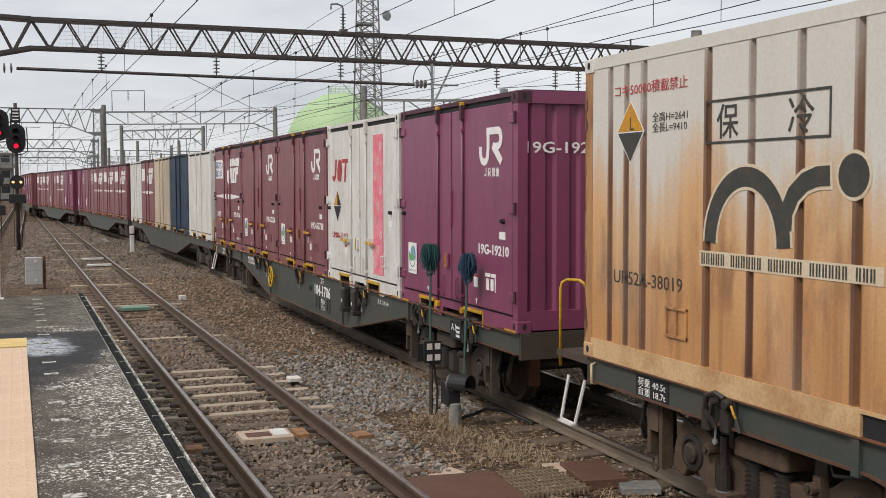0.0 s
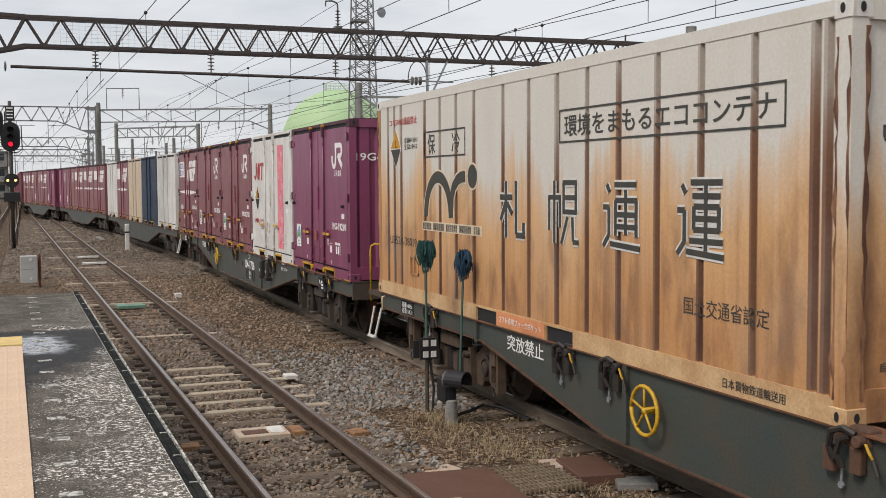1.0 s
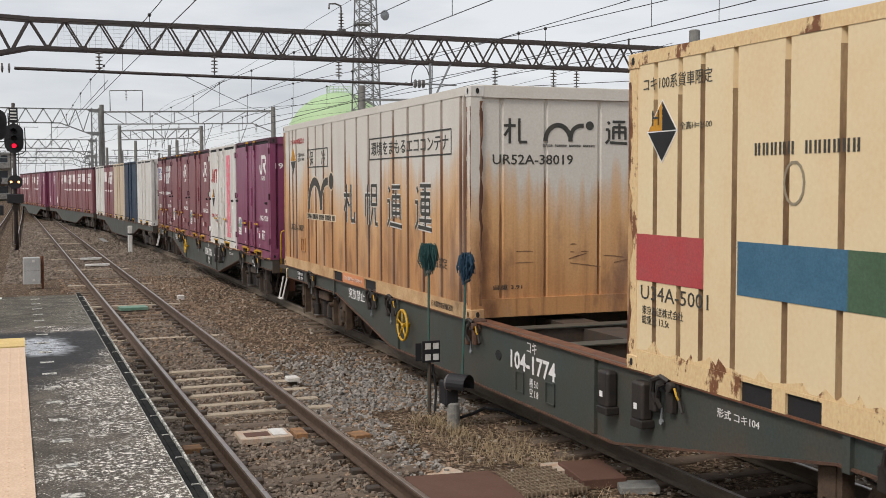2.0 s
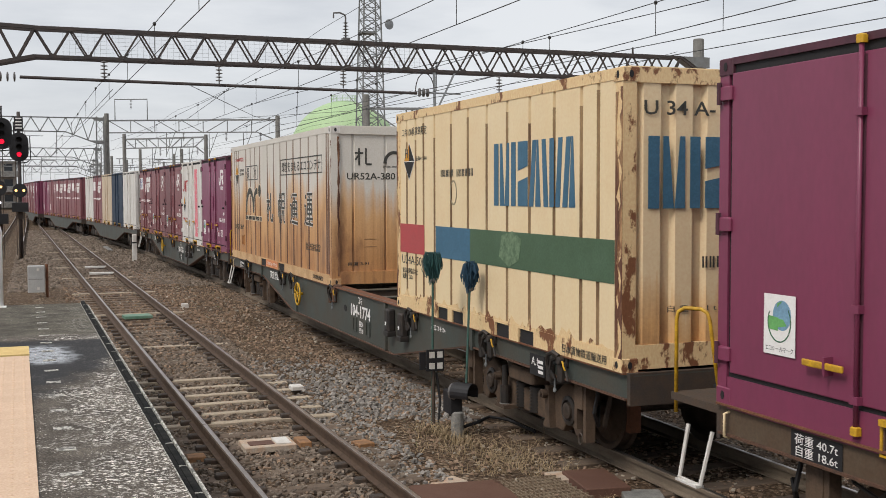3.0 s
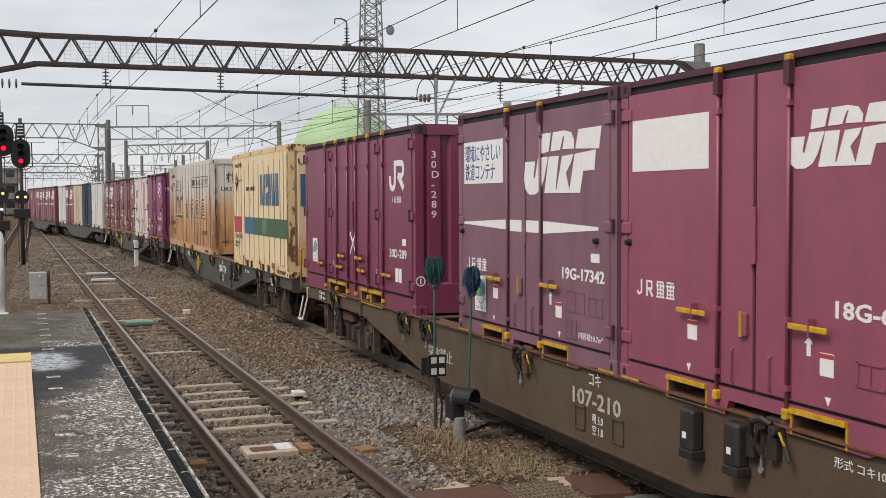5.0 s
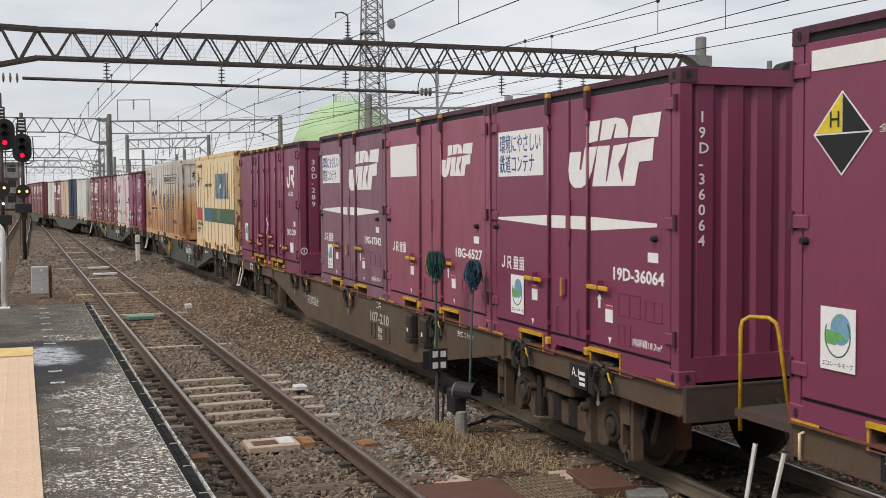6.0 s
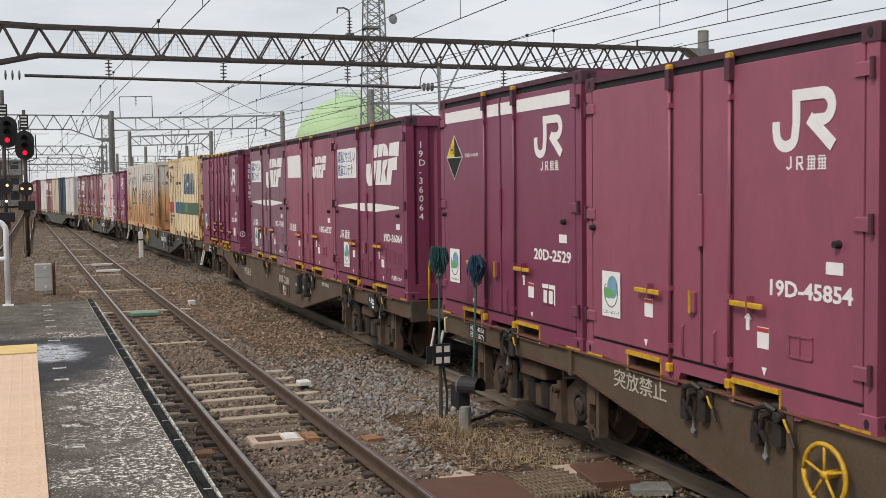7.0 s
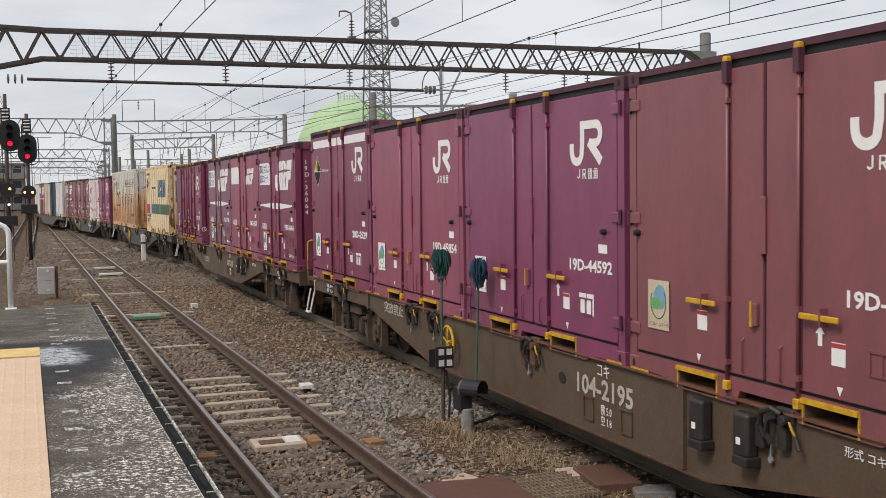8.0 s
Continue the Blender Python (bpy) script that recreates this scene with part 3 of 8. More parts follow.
        for v in (1.62, 2.05):
            part("grab_loop", Geo().tube([(-W / 2 - 0.004, L - v, 0.20), (-W / 2 - 0.03, L - v, 0.22), (-W / 2 - 0.03, L - v, 0.43), (-W / 2 - 0.004, L - v, 0.45)], 0.008), paint, c)
        for v, z in ((0.16, 1.16), (3.38, 1.15)):
            part("buffer", Geo().rod((-W / 2, L - v, z * k), (-W / 2 - 0.05, L - v, z * k), 0.03, 0.022, 10), SEAL, c, "black rubber buffer")
        vent = Geo()
        for a in ((2.89, 3.14, 0.37, 0.385), (2.89, 3.14, 0.515, 0.53), (2.89, 2.905, 0.37, 0.53), (3.125, 3.14, 0.37, 0.53), (3.0, 3.012, 0.37, 0.53)):
            vent.box(-W / 2 - 0.014, -W / 2, L - a[1], L - a[0], a[2], a[3])
        if mark != "jrf":
            part("card_holder", vent, paint, c)
    for v0 in (0.76, 2.28):
        y1, y0 = L - v0, L - v0 - 0.52
        tub = Geo()
        for b in ((y0, y1, -0.047, -0.035), (y0, y1, 0.094, 0.104), (y0, y0 + 0.012, -0.035, 0.094), (y1 - 0.012, y1, -0.035, 0.094)):
            tub.box(-W / 2 - 0.006, -W / 2 + 0.75, b[0], b[1], b[2], b[3])
        tub.box(-W / 2 + 0.75, -W / 2 + 0.76, y0, y1, -0.047, 0.104)
        f = part("fork_pocket", tub, POCKET if plum else DIRTY_IRON, c, "open fork pocket with a yellow top rim")
        fr = Geo()
        fr.box(-W / 2 - 0.03, -W / 2 + 0.0, y0 - 0.01, y1 + 0.01, 0.10, 0.135)
        fr.box(-W / 2 - 0.012, -W / 2 + 0.0, y0 - 0.015, y0, -0.045, 0.10)
        fr.box(-W / 2 - 0.012, -W / 2 + 0.0, y1, y1 + 0.015, -0.045, 0.10)
        part("pocket_rim", fr, YELLOW, f, "yellow painted rim")
    # paint work
    P = lambda v, z, o=0.006: side_plane(L, W, v, z, o)
    if mark == "jr":
        jr_mark(c, P(2.71, 1.75 * k), 0.405, WHITE_DECAL)
        text_bars(c, P(2.86, 1.625 * k), 4, 0.092, WHITE_DECAL, 0.104, "white company name under the mark")
    elif mark == "jrf":
        freight_mark(c, P(1.84, 1.57 * k), 0.60, WHITE_DECAL)
        for pts in ([(0.14, 1.265), (1.38, 1.31), (1.38, 1.205), (0.14, 1.245)], [(1.48, 1.31), (2.19, 1.31), (2.19, 1.19), (1.48, 1.19)], [(2.28, 1.31), (3.40, 1.275), (3.40, 1.245), (2.28, 1.185)]):
            part("wing_stripe", Geo().plate(P(0, 0), [(a, b * k) for a, b in pts], 0.002), WHITE_DECAL, c, "off-white tapering stripe")
        sl = part("slogan_panel", Geo().plate(P(0.2, 1.70 * k), rect(1.1, 0.47), 0.002), WHITE_DECAL, c, "off-white panel with blue writing")
        if detail:
            part("slogan", words("環境にやさしい\n鉄道コンテナ", 0.40, P(0.24, 1.735 * k, 0.009), width=1.0), BLUE_DECAL, sl)
            text_bars(c, P(0.28, 0.73 * k), 4, 0.135, WHITE_DECAL, 0.147)
    elif mark == "plain_panel":
        part("faded_panel", Geo().plate(P(0.2, 1.75 * k), rect(1.1, 0.42), 0.002), WHITE_DECAL, c, "blank off-white panel")
        freight_mark(c, P(2.22, 1.72 * k), 0.38, WHITE_DECAL)
        text_bars(c, P(0.28, 0.73 * k), 4, 0.135, WHITE_DECAL, 0.147)
    if number and detail:
        part("number", words(number, 0.115, P(2.69, 0.77 * k), width=0.82, bold=0.026), WHITE_DECAL, c, "white stencilled container number")
    if detail:
        part("label_plate", Geo().plate(P(3.26, 0.955 * k), rect(0.16, 0.08), 0.002), WHITE_DECAL, c)
        for v, z in ((1.03, 0.45), (2.55, 0.39)):
            lp = part("notice", Geo().plate(P(v, z * k), rect(0.13, 0.15), 0.002), WHITE_DECAL, c, "white notice with a red strip")
            part("red_strip", Geo().plate(P(v, z * k + 0.115, 0.008), rect(0.13, 0.03), 0.002), RED_DECAL, lp)
        g = Geo()
        for v, z in ((1.02, 0.2), (2.6, 0.2)):
            g.plate(P(v, z), [(0, 0.06), (0.03, 0), (0.06, 0.06)], 0.002)
        part("triangle_mark", g, WHITE_DECAL, c)
        g = Geo()
        for v, z, w, h in ((2.78, 0.47, 0.36, 0.19), (3.22, 0.47, 0.26, 0.16), (2.78, 0.22, 0.2, 0.17)):
            for r in (rect(w, 0.008), rect(w, 0.008, 0, h), rect(0.008, h), rect(0.008, h, w - 0.008), rect(0.008, h, w * 0.5)):
                g.plate(P(v, z, 0.004), r, 0.006)
        if mark == "jrf":
            part("inscription_frame", g, paint, c, "raised frames for inscriptions")
            part("volume_note", words("内容積18.7m³", 0.07, P(3.02, 0.235), width=0.46), WHITE_DECAL, c)
        for v in (0.03, 3.40):
            part("foot_paint", Geo().box(-W / 2 - 0.011, -W / 2 - 0.0085, L - v - 0.28, L - v, 0.002, 0.02), YELLOW, c, "yellow painted foot edge")
        part("arrow_mark", Geo().plate(P(2.40, 0.50 * k), [(0.02, 0), (0.06, 0), (0.06, 0.08), (0.085, 0.08), (0.04, 0.13), (-0.005, 0.08), (0.02, 0.08)], 0.002), WHITE_DECAL, c)
    if sticker:
        if detail:
            eco_sticker(c, L, W, *((0.53, 0.275) if mark == "jrf" else (0.32, 0.385 * k)), paper=CREAM_FAR if "yellowed" in label else None)
        else:
            part("sticker", Geo().plate(P(0.28, 0.38), rect(0.32, 0.4), 0.002), WHITE_DECAL, c)
    if end_number:
        me = words("\n".join(end_number), 1.06, end_plane(-1.04, 1.10, -0.022), width=0.095, bold=0.012)
        part("end_number", me, WHITE_DECAL, c, "white upright container number")
    for fn in extra:
        fn(c, L, W, H)
    return c


def dash_line(c, m, w, h, n, mat, label="line of small writing, as plain bars"):
    """A line of small writing as a row of plain upright bars, two to a sign."""
    g = Geo()
    p = w / n
    for i in range(n):
        if i % 7 != 5:
            g.plate(m, rect(p * 0.24, h, i * p, 0), 0.002)
            g.plate(m, rect(p * 0.24, h, i * p + p * 0.44, 0), 0.002)
    return part("company_line", g, mat, c, label)


def hazard_diamond(c, L, W, H):
    diamond(c, side_plane(L, W, 0.49, 1.89, 0.008), 0.53, 0.53, LEMON, SEAL)
    part("lettering", words("H", 0.10, side_plane(L, W, 0.385, 1.93, 0.014)), SEAL, c)
    part("height_note", words("全高H=2600", 0.05, side_plane(L, W, 0.81, 1.88, 0.006), width=0.42), WHITE_DECAL, c)


def white_band(c, L, W, H):
    for v0, v1 in ((0.2, 1.38), (1.50, 1.82), (1.88, 2.18), (2.30, 3.50)):
        part("height_band", Geo().plate(side_plane(L, W, v0, H - 0.30, 0.008), rect(v1 - v0, 0.13), 0.002), WHITE_DECAL, c, "white band below the roof")


def paired_notice(c, L, W, H):
    for dv in (0, 0.15):
        part("notice", Geo().plate(side_plane(L, W, 2.88 + dv, 0.37, 0.006), rect(0.135, 0.2), 0.002), WHITE_DECAL, c)


def moved(ob, u, wagon_u):
    MOVERS.append((ob, u, wagon_u))
# ---- the three long containers ----


def rust_wash(name, top, wash, low, dark, start, reach):
    """White paint over which rust has run down from its seams: tall pointed streaks that merge into a brown stain with darker blotches."""
    m = bpy.data.materials.new(name)
    m.use_nodes = True
    nt = m.node_tree
    bs = nt.nodes["Principled BSDF"]
    n = nt.nodes.new
    co, sep = n("ShaderNodeTexCoord"), n("ShaderNodeSeparateXYZ")
    nt.links.new(co.outputs["Object"], sep.inputs[0])

    def tex(sx, sz, detail, rough=0.55):
        mp, t = n("ShaderNodeMapping"), n("ShaderNodeTexNoise")
        mp.inputs["Scale"].default_value = (sx, sx, sz)
        t.inputs["Scale"].default_value, t.inputs["Detail"].default_value, t.inputs["Roughness"].default_value = 1.0, detail, rough
        nt.links.new(co.outputs["Object"], mp.inputs[0])
        nt.links.new(mp.outputs[0], t.inputs["Vector"])
        return t.outputs["Fac"]

    def calc(op, a, b, c=None):
        q = n("ShaderNodeMath")
        q.operation = op
        for i, v in enumerate((a, b, c)):
            if isinstance(v, (int, float)):
                q.inputs[i].default_value = v
            elif v is not None:
                nt.links.new(v, q.inputs[i])
        return q.outputs[0]

    def mixed(fac, a, b, mode="MIX"):
        q = n("ShaderNodeMixRGB")
        q.blend_type = mode
        for i, v in enumerate((fac, a, b)):
            if isinstance(v, (int, float)):
                q.inputs[i].default_value = v
            elif isinstance(v, tuple):
                q.inputs[i].default_value = (*v, 1)
            else:
                nt.links.new(v, q.inputs[i])
        return q.outputs[0]
    edge = calc("MULTIPLY_ADD", tex(1.3, 0.10, 3), 1.9, start - 0.95)
    edge = calc("MULTIPLY_ADD", tex(9.0, 0.07, 4), 1.1, calc("SUBTRACT", edge, 0.55))
    run = calc("DIVIDE", calc("SUBTRACT", edge, sep.outputs["Z"]), reach)
    rp = n("ShaderNodeValToRGB")
    e = rp.color_ramp.elements
    e[0].position, e[0].color = 0.0, (*top, 1)
    e[1].position, e[1].color = 1.0, (*low, 1)
    e.new(0.16).color = (*[0.45 * p + 0.55 * q for p, q in zip(top, wash)], 1)
    e.new(0.42).color = (*wash, 1)
    nt.links.new(run, rp.inputs[0])
    spot = n("ShaderNodeMapRange")
    spot.inputs["From Min"].default_value, spot.inputs["From Max"].default_value = 0.50, 0.66
    nt.links.new(tex(2.4, 0.9, 5, 0.6), spot.inputs[0])
    deep = calc("MULTIPLY", spot.outputs[0], calc("MINIMUM", calc("MAXIMUM", run, 0.0), 0.8))
    col = mixed(deep, rp.outputs[0], dark)
    vein = n("ShaderNodeMapRange")
    vein.inputs["From Min"].default_value, vein.inputs["From Max"].default_value = 0.50, 0.68
    nt.links.new(tex(7.0, 0.22, 4, 0.6), vein.inputs[0])
    late = calc("MULTIPLY", calc("MINIMUM", calc("MAXIMUM", calc("SUBTRACT", run, 0.2), 0.0), 0.7), 1.0)
    col = mixed(calc("MULTIPLY", vein.outputs[0], late), col, (0.27, 0.125, 0.05))
    grime_shade = n("ShaderNodeMapRange")
    grime_shade.inputs["From Min"].default_value, grime_shade.inputs["From Max"].default_value = 0.5, 0.8
    grime_shade.inputs["To Max"].default_value = 0.35
    nt.links.new(tex(1.5, 0.5, 6), grime_shade.inputs[0])
    col = mixed(grime_shade.outputs[0], col, (0.46, 0.40, 0.33))
    fine = tex(38, 38, 4)
    col = mixed(0.22, col, fine, "OVERLAY")
    nt.links.new(col, bs.inputs["Base Color"])
    bs.inputs["Roughness"].default_value = 0.58
    bp = n("ShaderNodeBump")
    bp.inputs["Strength"].default_value, bp.inputs["Distance"].default_value = 0.08, 0.01
    nt.links.new(fine, bp.inputs["Height"])
    nt.links.new(bp.outputs[0], bs.inputs["Normal"])
    return m


WASHED = rust_wash("rust_washed_white", (0.62, 0.585, 0.53), (0.63, 0.37, 0.175), (0.51, 0.255, 0.10), (0.19, 0.085, 0.045), 1.75, 1.35)
GROOVE_RUST = rust_wash("groove_rust_wash", (0.40, 0.34, 0.29), (0.22, 0.115, 0.07), (0.17, 0.083, 0.052), (0.08, 0.04, 0.03), 2.2, 1.1)
POST_RUST = rust_wash("post_rust_wash", (0.52, 0.42, 0.31), (0.50, 0.26, 0.105), (0.45, 0.225, 0.09), (0.10, 0.04, 0.024), 2.75, 0.9)
CREAM_END = rust_wash("rust_washed_cream", (0.75, 0.58, 0.36), (0.66, 0.38, 0.16), (0.36, 0.17, 0.07), (0.15, 0.065, 0.035), 0.75, 1.1)
WASHED_RAIL = surface("stained_cream_rail", (0.60, 0.40, 0.21), 0.6, dark=(0.36, 0.17, 0.07), scale=3, fine=40, amount=0.7, bump=0.1)
FLAKED = surface("flaking_cream_paint", (0.72, 0.52, 0.28), 0.6, dark=(0.19, 0.075, 0.032), scale=4.6, fine=50, amount=1.0, bump=0.2, edge=(0.54, 0.585), stretch=(1, 1, 0.6))
ORANGE_DECAL = surface("orange_print", (0.70, 0.28, 0.12), 0.6, bump=0)
HAZARD = surface("amber_print", (0.60, 0.28, 0.02), 0.6, bump=0)


def ribbed_sides(c, L, W, H, mat, ribs, z0, z1, rw=0.03, rd=0.045, panel=0.03):
    """Flat panels with narrow upright grooves on both long sides; ribs are distances from the far end."""
    for sgn in (-1, 1):
        pts = [(0.1, 0)]
        for v in sorted(L - r for r in ribs):
            pts += [(v - rw, 0), (v - rw * 0.55, -rd), (v + rw * 0.55, -rd), (v + rw, 0)]
        pts.append((L - 0.1, 0))
        x = sgn * (W / 2 - 0.006)
        poly = [(x + sgn * o, y) for y, o in pts]
        poly += [(x - sgn * 0.05, L - 0.1), (x - sgn * 0.05, 0.1)]
        part("side_wall", Geo().prism(poly, "z", z0, z1), mat, c)


def long_container(name, label, L, W, H, mat, rail, ribs, pockets, end_pitch, end_depth, sill=0.17, end_mat=None, frame=None):
    c = thing(name, label, "container", "containers on the train")
    box_frame(c, L, W, H, frame or rail, mat, post=0.13, sill=sill, top=0.10)
    if end_pitch:
        end_walls(c, L, W, H, end_mat or mat, end_pitch, end_depth, 0.13)
    ribbed_sides(c, L, W, H, mat, ribs, sill, H - 0.06)
    casting_set(c, L, W, H, rail, WHITE_PAINT if frame else None)
    for sgn in (-1, 1):
        cuts = sorted((L - v - w, L - v) for v, w in pockets)
        y = 0.12
        for a, b in cuts + [(L - 0.12, None)]:
            x0, x1 = sorted((sgn * W / 2, sgn * (W / 2 - 0.06)))
            part("bottom_rail", Geo().box(x0 - 0.002, x1 + 0.002, y, a, 0.0, sill), rail, c)
            if b is not None:
                part("fork_pocket", Geo().box(x0 + 0.02, x1 + 0.02, a, b, 0.0, sill - 0.025), SEAL, c, "dark fork pocket")
                part("pocket_lintel", Geo().box(x0 - 0.002, x1 + 0.002, a, b, sill - 0.025, sill), rail, c)
            y = b
    return c


def refrigerated_container():
    L, W, H = 9.41, 2.49, 2.641
    ribs = [0.45, 0.72, 1.0, 1.9, 2.42, 2.94, 3.48, 4.26, 4.88, 5.5, 6.08, 6.64, 7.24, 7.84, 8.47, 9.1, 9.22]
    c = long_container("refrigerated_container", "white refrigerated container streaked with brown rust stains", L, W, H, WASHED, WASHED_RAIL, ribs, [(3.53, 0.56), (5.26, 0.56)], None, 0, frame=WASHED)
    for ob in c.children:
        if ob.name.startswith("corner_post") and ob.data.vertices[0].co.y > L / 2:
            ob.data.materials[0] = POST_RUST
    # nearly flat ends with four shallow grooves
    for y, sgn in ((0.03, -1), (L - 0.03, 1)):
        pts = [(-W / 2 + 0.13, 0)]
        for x in (-0.86, -0.30, 0.40, 0.90):
            pts += [(x - 0.028, 0), (x - 0.012, -0.022), (x + 0.012, -0.022), (x + 0.028, 0)]
        poly = [(x, y + sgn * o) for x, o in pts + [(W / 2 - 0.13, 0)]] + [(W / 2 - 0.13, y - sgn * 0.05), (-W / 2 + 0.13, y - sgn * 0.05)]
        part("end_wall", Geo().prism(poly, "z", 0.2, H - 0.12), WASHED, c)
    P = lambda v, z, o=-0.004: side_plane(L, W, v, z, o)

    def framed(v, z, w, h, t=0.018):
        g = Geo()
        for r in (rect(w, t), rect(w, t, 0, h - t), rect(t, h - 2 * t, 0, t), rect(t, h - 2 * t, w - t, t)):
            g.plate(P(v, z), r, 0.003)
        return part("lettering_frame", g, DARK_DECAL, c)
    f = framed(1.86, 1.83, 1.36, 0.32)
    part("lettering", words("保", 0.25, P(2.0, 1.865), width=0.26, bold=0.006), DARK_DECAL, f)
    part("lettering", words("冷", 0.25, P(2.80, 1.865), width=0.26, bold=0.006), DARK_DECAL, f)
    f = framed(5.54, 1.885, 3.26, 0.31)
    part("lettering", words("環境をまもるエココンテナ", 0.20, P(5.64, 1.94), width=3.06, bold=0.01), DARK_DECAL, f)

    def wave(m, s, mat, d, more=0.0):
        g = Geo()
        band(g, m, arc(0.455 * s, 0.0, 0.42 * s, 180, 0, 22, 0.48 * s), 0.14 * s + more, d)
        band(g, m, [(0.89 * s, 0.12 * s), (0.90 * s, 0.24 * s), (0.97 * s, 0.36 * s), (1.08 * s, 0.44 * s), (1.20 * s, 0.475 * s), (1.32 * s + more * 0.5, 0.48 * s)], 0.13 * s + more, d + 0.0008)
        g.plate(m, arc(1.53 * s, 0.48 * s, 0.135 * s + more * 0.5, 0, 360, 18)[:-1], d)
        return g
    pale = surface("pale_cream_outline", (0.66, 0.56, 0.42), 0.6, dark=(0.55, 0.40, 0.25), scale=6, amount=0.6, bump=0)
    part("logo_edge", wave(P(1.90, 1.11), 1.0, pale, 0.002, 0.045), pale, c, "pale outline round the company mark")
    part("logo", wave(P(1.90, 1.11), 1.0, DARK_DECAL, 0.004), DARK_DECAL, c, "dark grey wave shaped company mark with a dot")
    part("line_backing", Geo().plate(P(1.80, 0.93), rect(1.90, 0.115), 0.002), pale, c, "pale strip behind the company line")
    dash_line(c, P(1.83, 0.945, -0.001), 1.82, 0.085, 30, DARK_DECAL)
    for i, v in enumerate((4.19, 5.32, 6.38, 7.53)):
        m = P(v, 0.95, -0.003)
        s = 0.60
        for grow, mat, nm in ((0.022, WHITE_PAINT, "letter_edge"), (0.0, DARK_DECAL, "letter_block")):
            g = Geo()
            lines = (None, [((0.0, 0.72), (0.42, 0.72)), ((0.03, 0.72), (0.03, 0.2)), ((0.4, 0.72), (0.4, 0.25)), ((0.21, 0.98), (0.21, 0.0)), ((0.5, 0.95), (0.95, 0.95)), ((0.5, 0.72), (0.95, 0.72)), ((0.53, 0.95), (0.53, 0.5)), ((0.93, 0.95), (0.93, 0.5)), ((0.5, 0.5), (0.95, 0.5)), ((0.66, 0.42), (0.45, 0.0)), ((0.82, 0.42), (0.84, 0.05)), ((0.84, 0.04), (1.0, 0.04))],
                     [((0.1, 0.92), (0.18, 0.82)), ((0.0, 0.6), (0.16, 0.6)), ((0.16, 0.6), (0.16, 0.2)), ((0.16, 0.2), (0.0, 0.04)), ((0.2, 0.08), (1.0, 0.04)), ((0.32, 0.92), (0.9, 0.92)), ((0.35, 0.70), (0.92, 0.70)), ((0.35, 0.50), (0.92, 0.50)), ((0.35, 0.70), (0.35, 0.2)), ((0.91, 0.70), (0.91, 0.2)), ((0.63, 0.85), (0.63, 0.22)), ((0.35, 0.33), (0.92, 0.33))],
                     [((0.1, 0.92), (0.18, 0.82)), ((0.0, 0.6), (0.16, 0.6)), ((0.16, 0.6), (0.16, 0.2)), ((0.16, 0.2), (0.0, 0.04)), ((0.2, 0.08), (1.0, 0.04)), ((0.3, 0.95), (0.96, 0.95)), ((0.34, 0.78), (0.92, 0.78)), ((0.37, 0.65), (0.37, 0.36)), ((0.90, 0.65), (0.90, 0.36)), ((0.37, 0.65), (0.9, 0.65)), ((0.37, 0.50), (0.9, 0.50)), ((0.37, 0.36), (0.9, 0.36)), ((0.28, 0.22), (0.98, 0.22)), ((0.63, 0.95), (0.63, 0.1))])[i]
            if i == 0:
                lines = [((0.0, 0.70), (0.5, 0.70)), ((0.25, 0.0), (0.25, 0.98)), ((0.25, 0.62), (0.02, 0.3)), ((0.3, 0.6), (0.5, 0.42)), ((0.66, 0.98), (0.66, 0.08)), ((0.66, 0.06), (1.0, 0.06)), ((0.96, 0.06), (0.96, 0.28))]
            for q, (a, b) in enumerate(lines):
                band(g, m, [(a[0] * s, a[1] * s), (b[0] * s, b[1] * s)], (0.046 if i else 0.06) + 1.6 * grow, (0.002 if grow else 0.005) + q * 0.0002)
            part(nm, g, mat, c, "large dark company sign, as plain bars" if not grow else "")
    part("lettering", words("国土交通省認定", 0.135, P(7.62, 0.52), width=1.03), DARK_DECAL, c)
    part("lettering", words("UR52A-38019", 0.11, P(0.52, 0.70), width=1.05), DARK_DECAL, c)
    part("lettering", words("コキ50000積載禁止", 0.10, P(0.52, 2.27), width=1.1), RED_DECAL, c, "red warning lettering")
    part("lettering", words("全高H=2641\n全長L=9410", 0.16, P(1.12, 1.95), width=0.5), DARK_DECAL, c)
    diamond(c, P(0.78, 1.97), 0.44, 0.52, HAZARD, DARK_DECAL, True)
    part("lettering", words("L", 0.10, P(0.78, 1.985, 0.002)), DARK_DECAL, c)
    part("rail_panel", Geo().plate(P(4.10, 0.01, 0.006), rect(1.15, 0.15), 0.003), ORANGE_DECAL, c, "orange panel between the fork pockets")
    part("lettering", words("リフト専用フォークポケット", 0.07, P(4.18, 0.05, 0.012), width=1.0), WHITE_DECAL, c)
    part("lettering", words("日本貨物鉄道輸送用", 0.075, P(8.14, 0.04, 0.006), width=0.7), DARK_DECAL, c)
    g = Geo()
    for r in (rect(0.30, 0.02), rect(0.30, 0.02, 0, 0.22), rect(0.02, 0.24), rect(0.02, 0.24, 0.28), rect(0.02, 0.24, 0.14)):
        g.plate(P(1.35, 0.34), r, 0.014)
    part("card_holder", g, WASHED, c)
    peel = surface("rust_peeled_white", (0.30, 0.15, 0.075), 0.65, dark=(0.09, 0.035, 0.02), scale=5, fine=50, amount=1.0, bump=0.2, edge=(0.44, 0.58), stretch=(1, 1, 0.25))
    rr = random.Random(31)
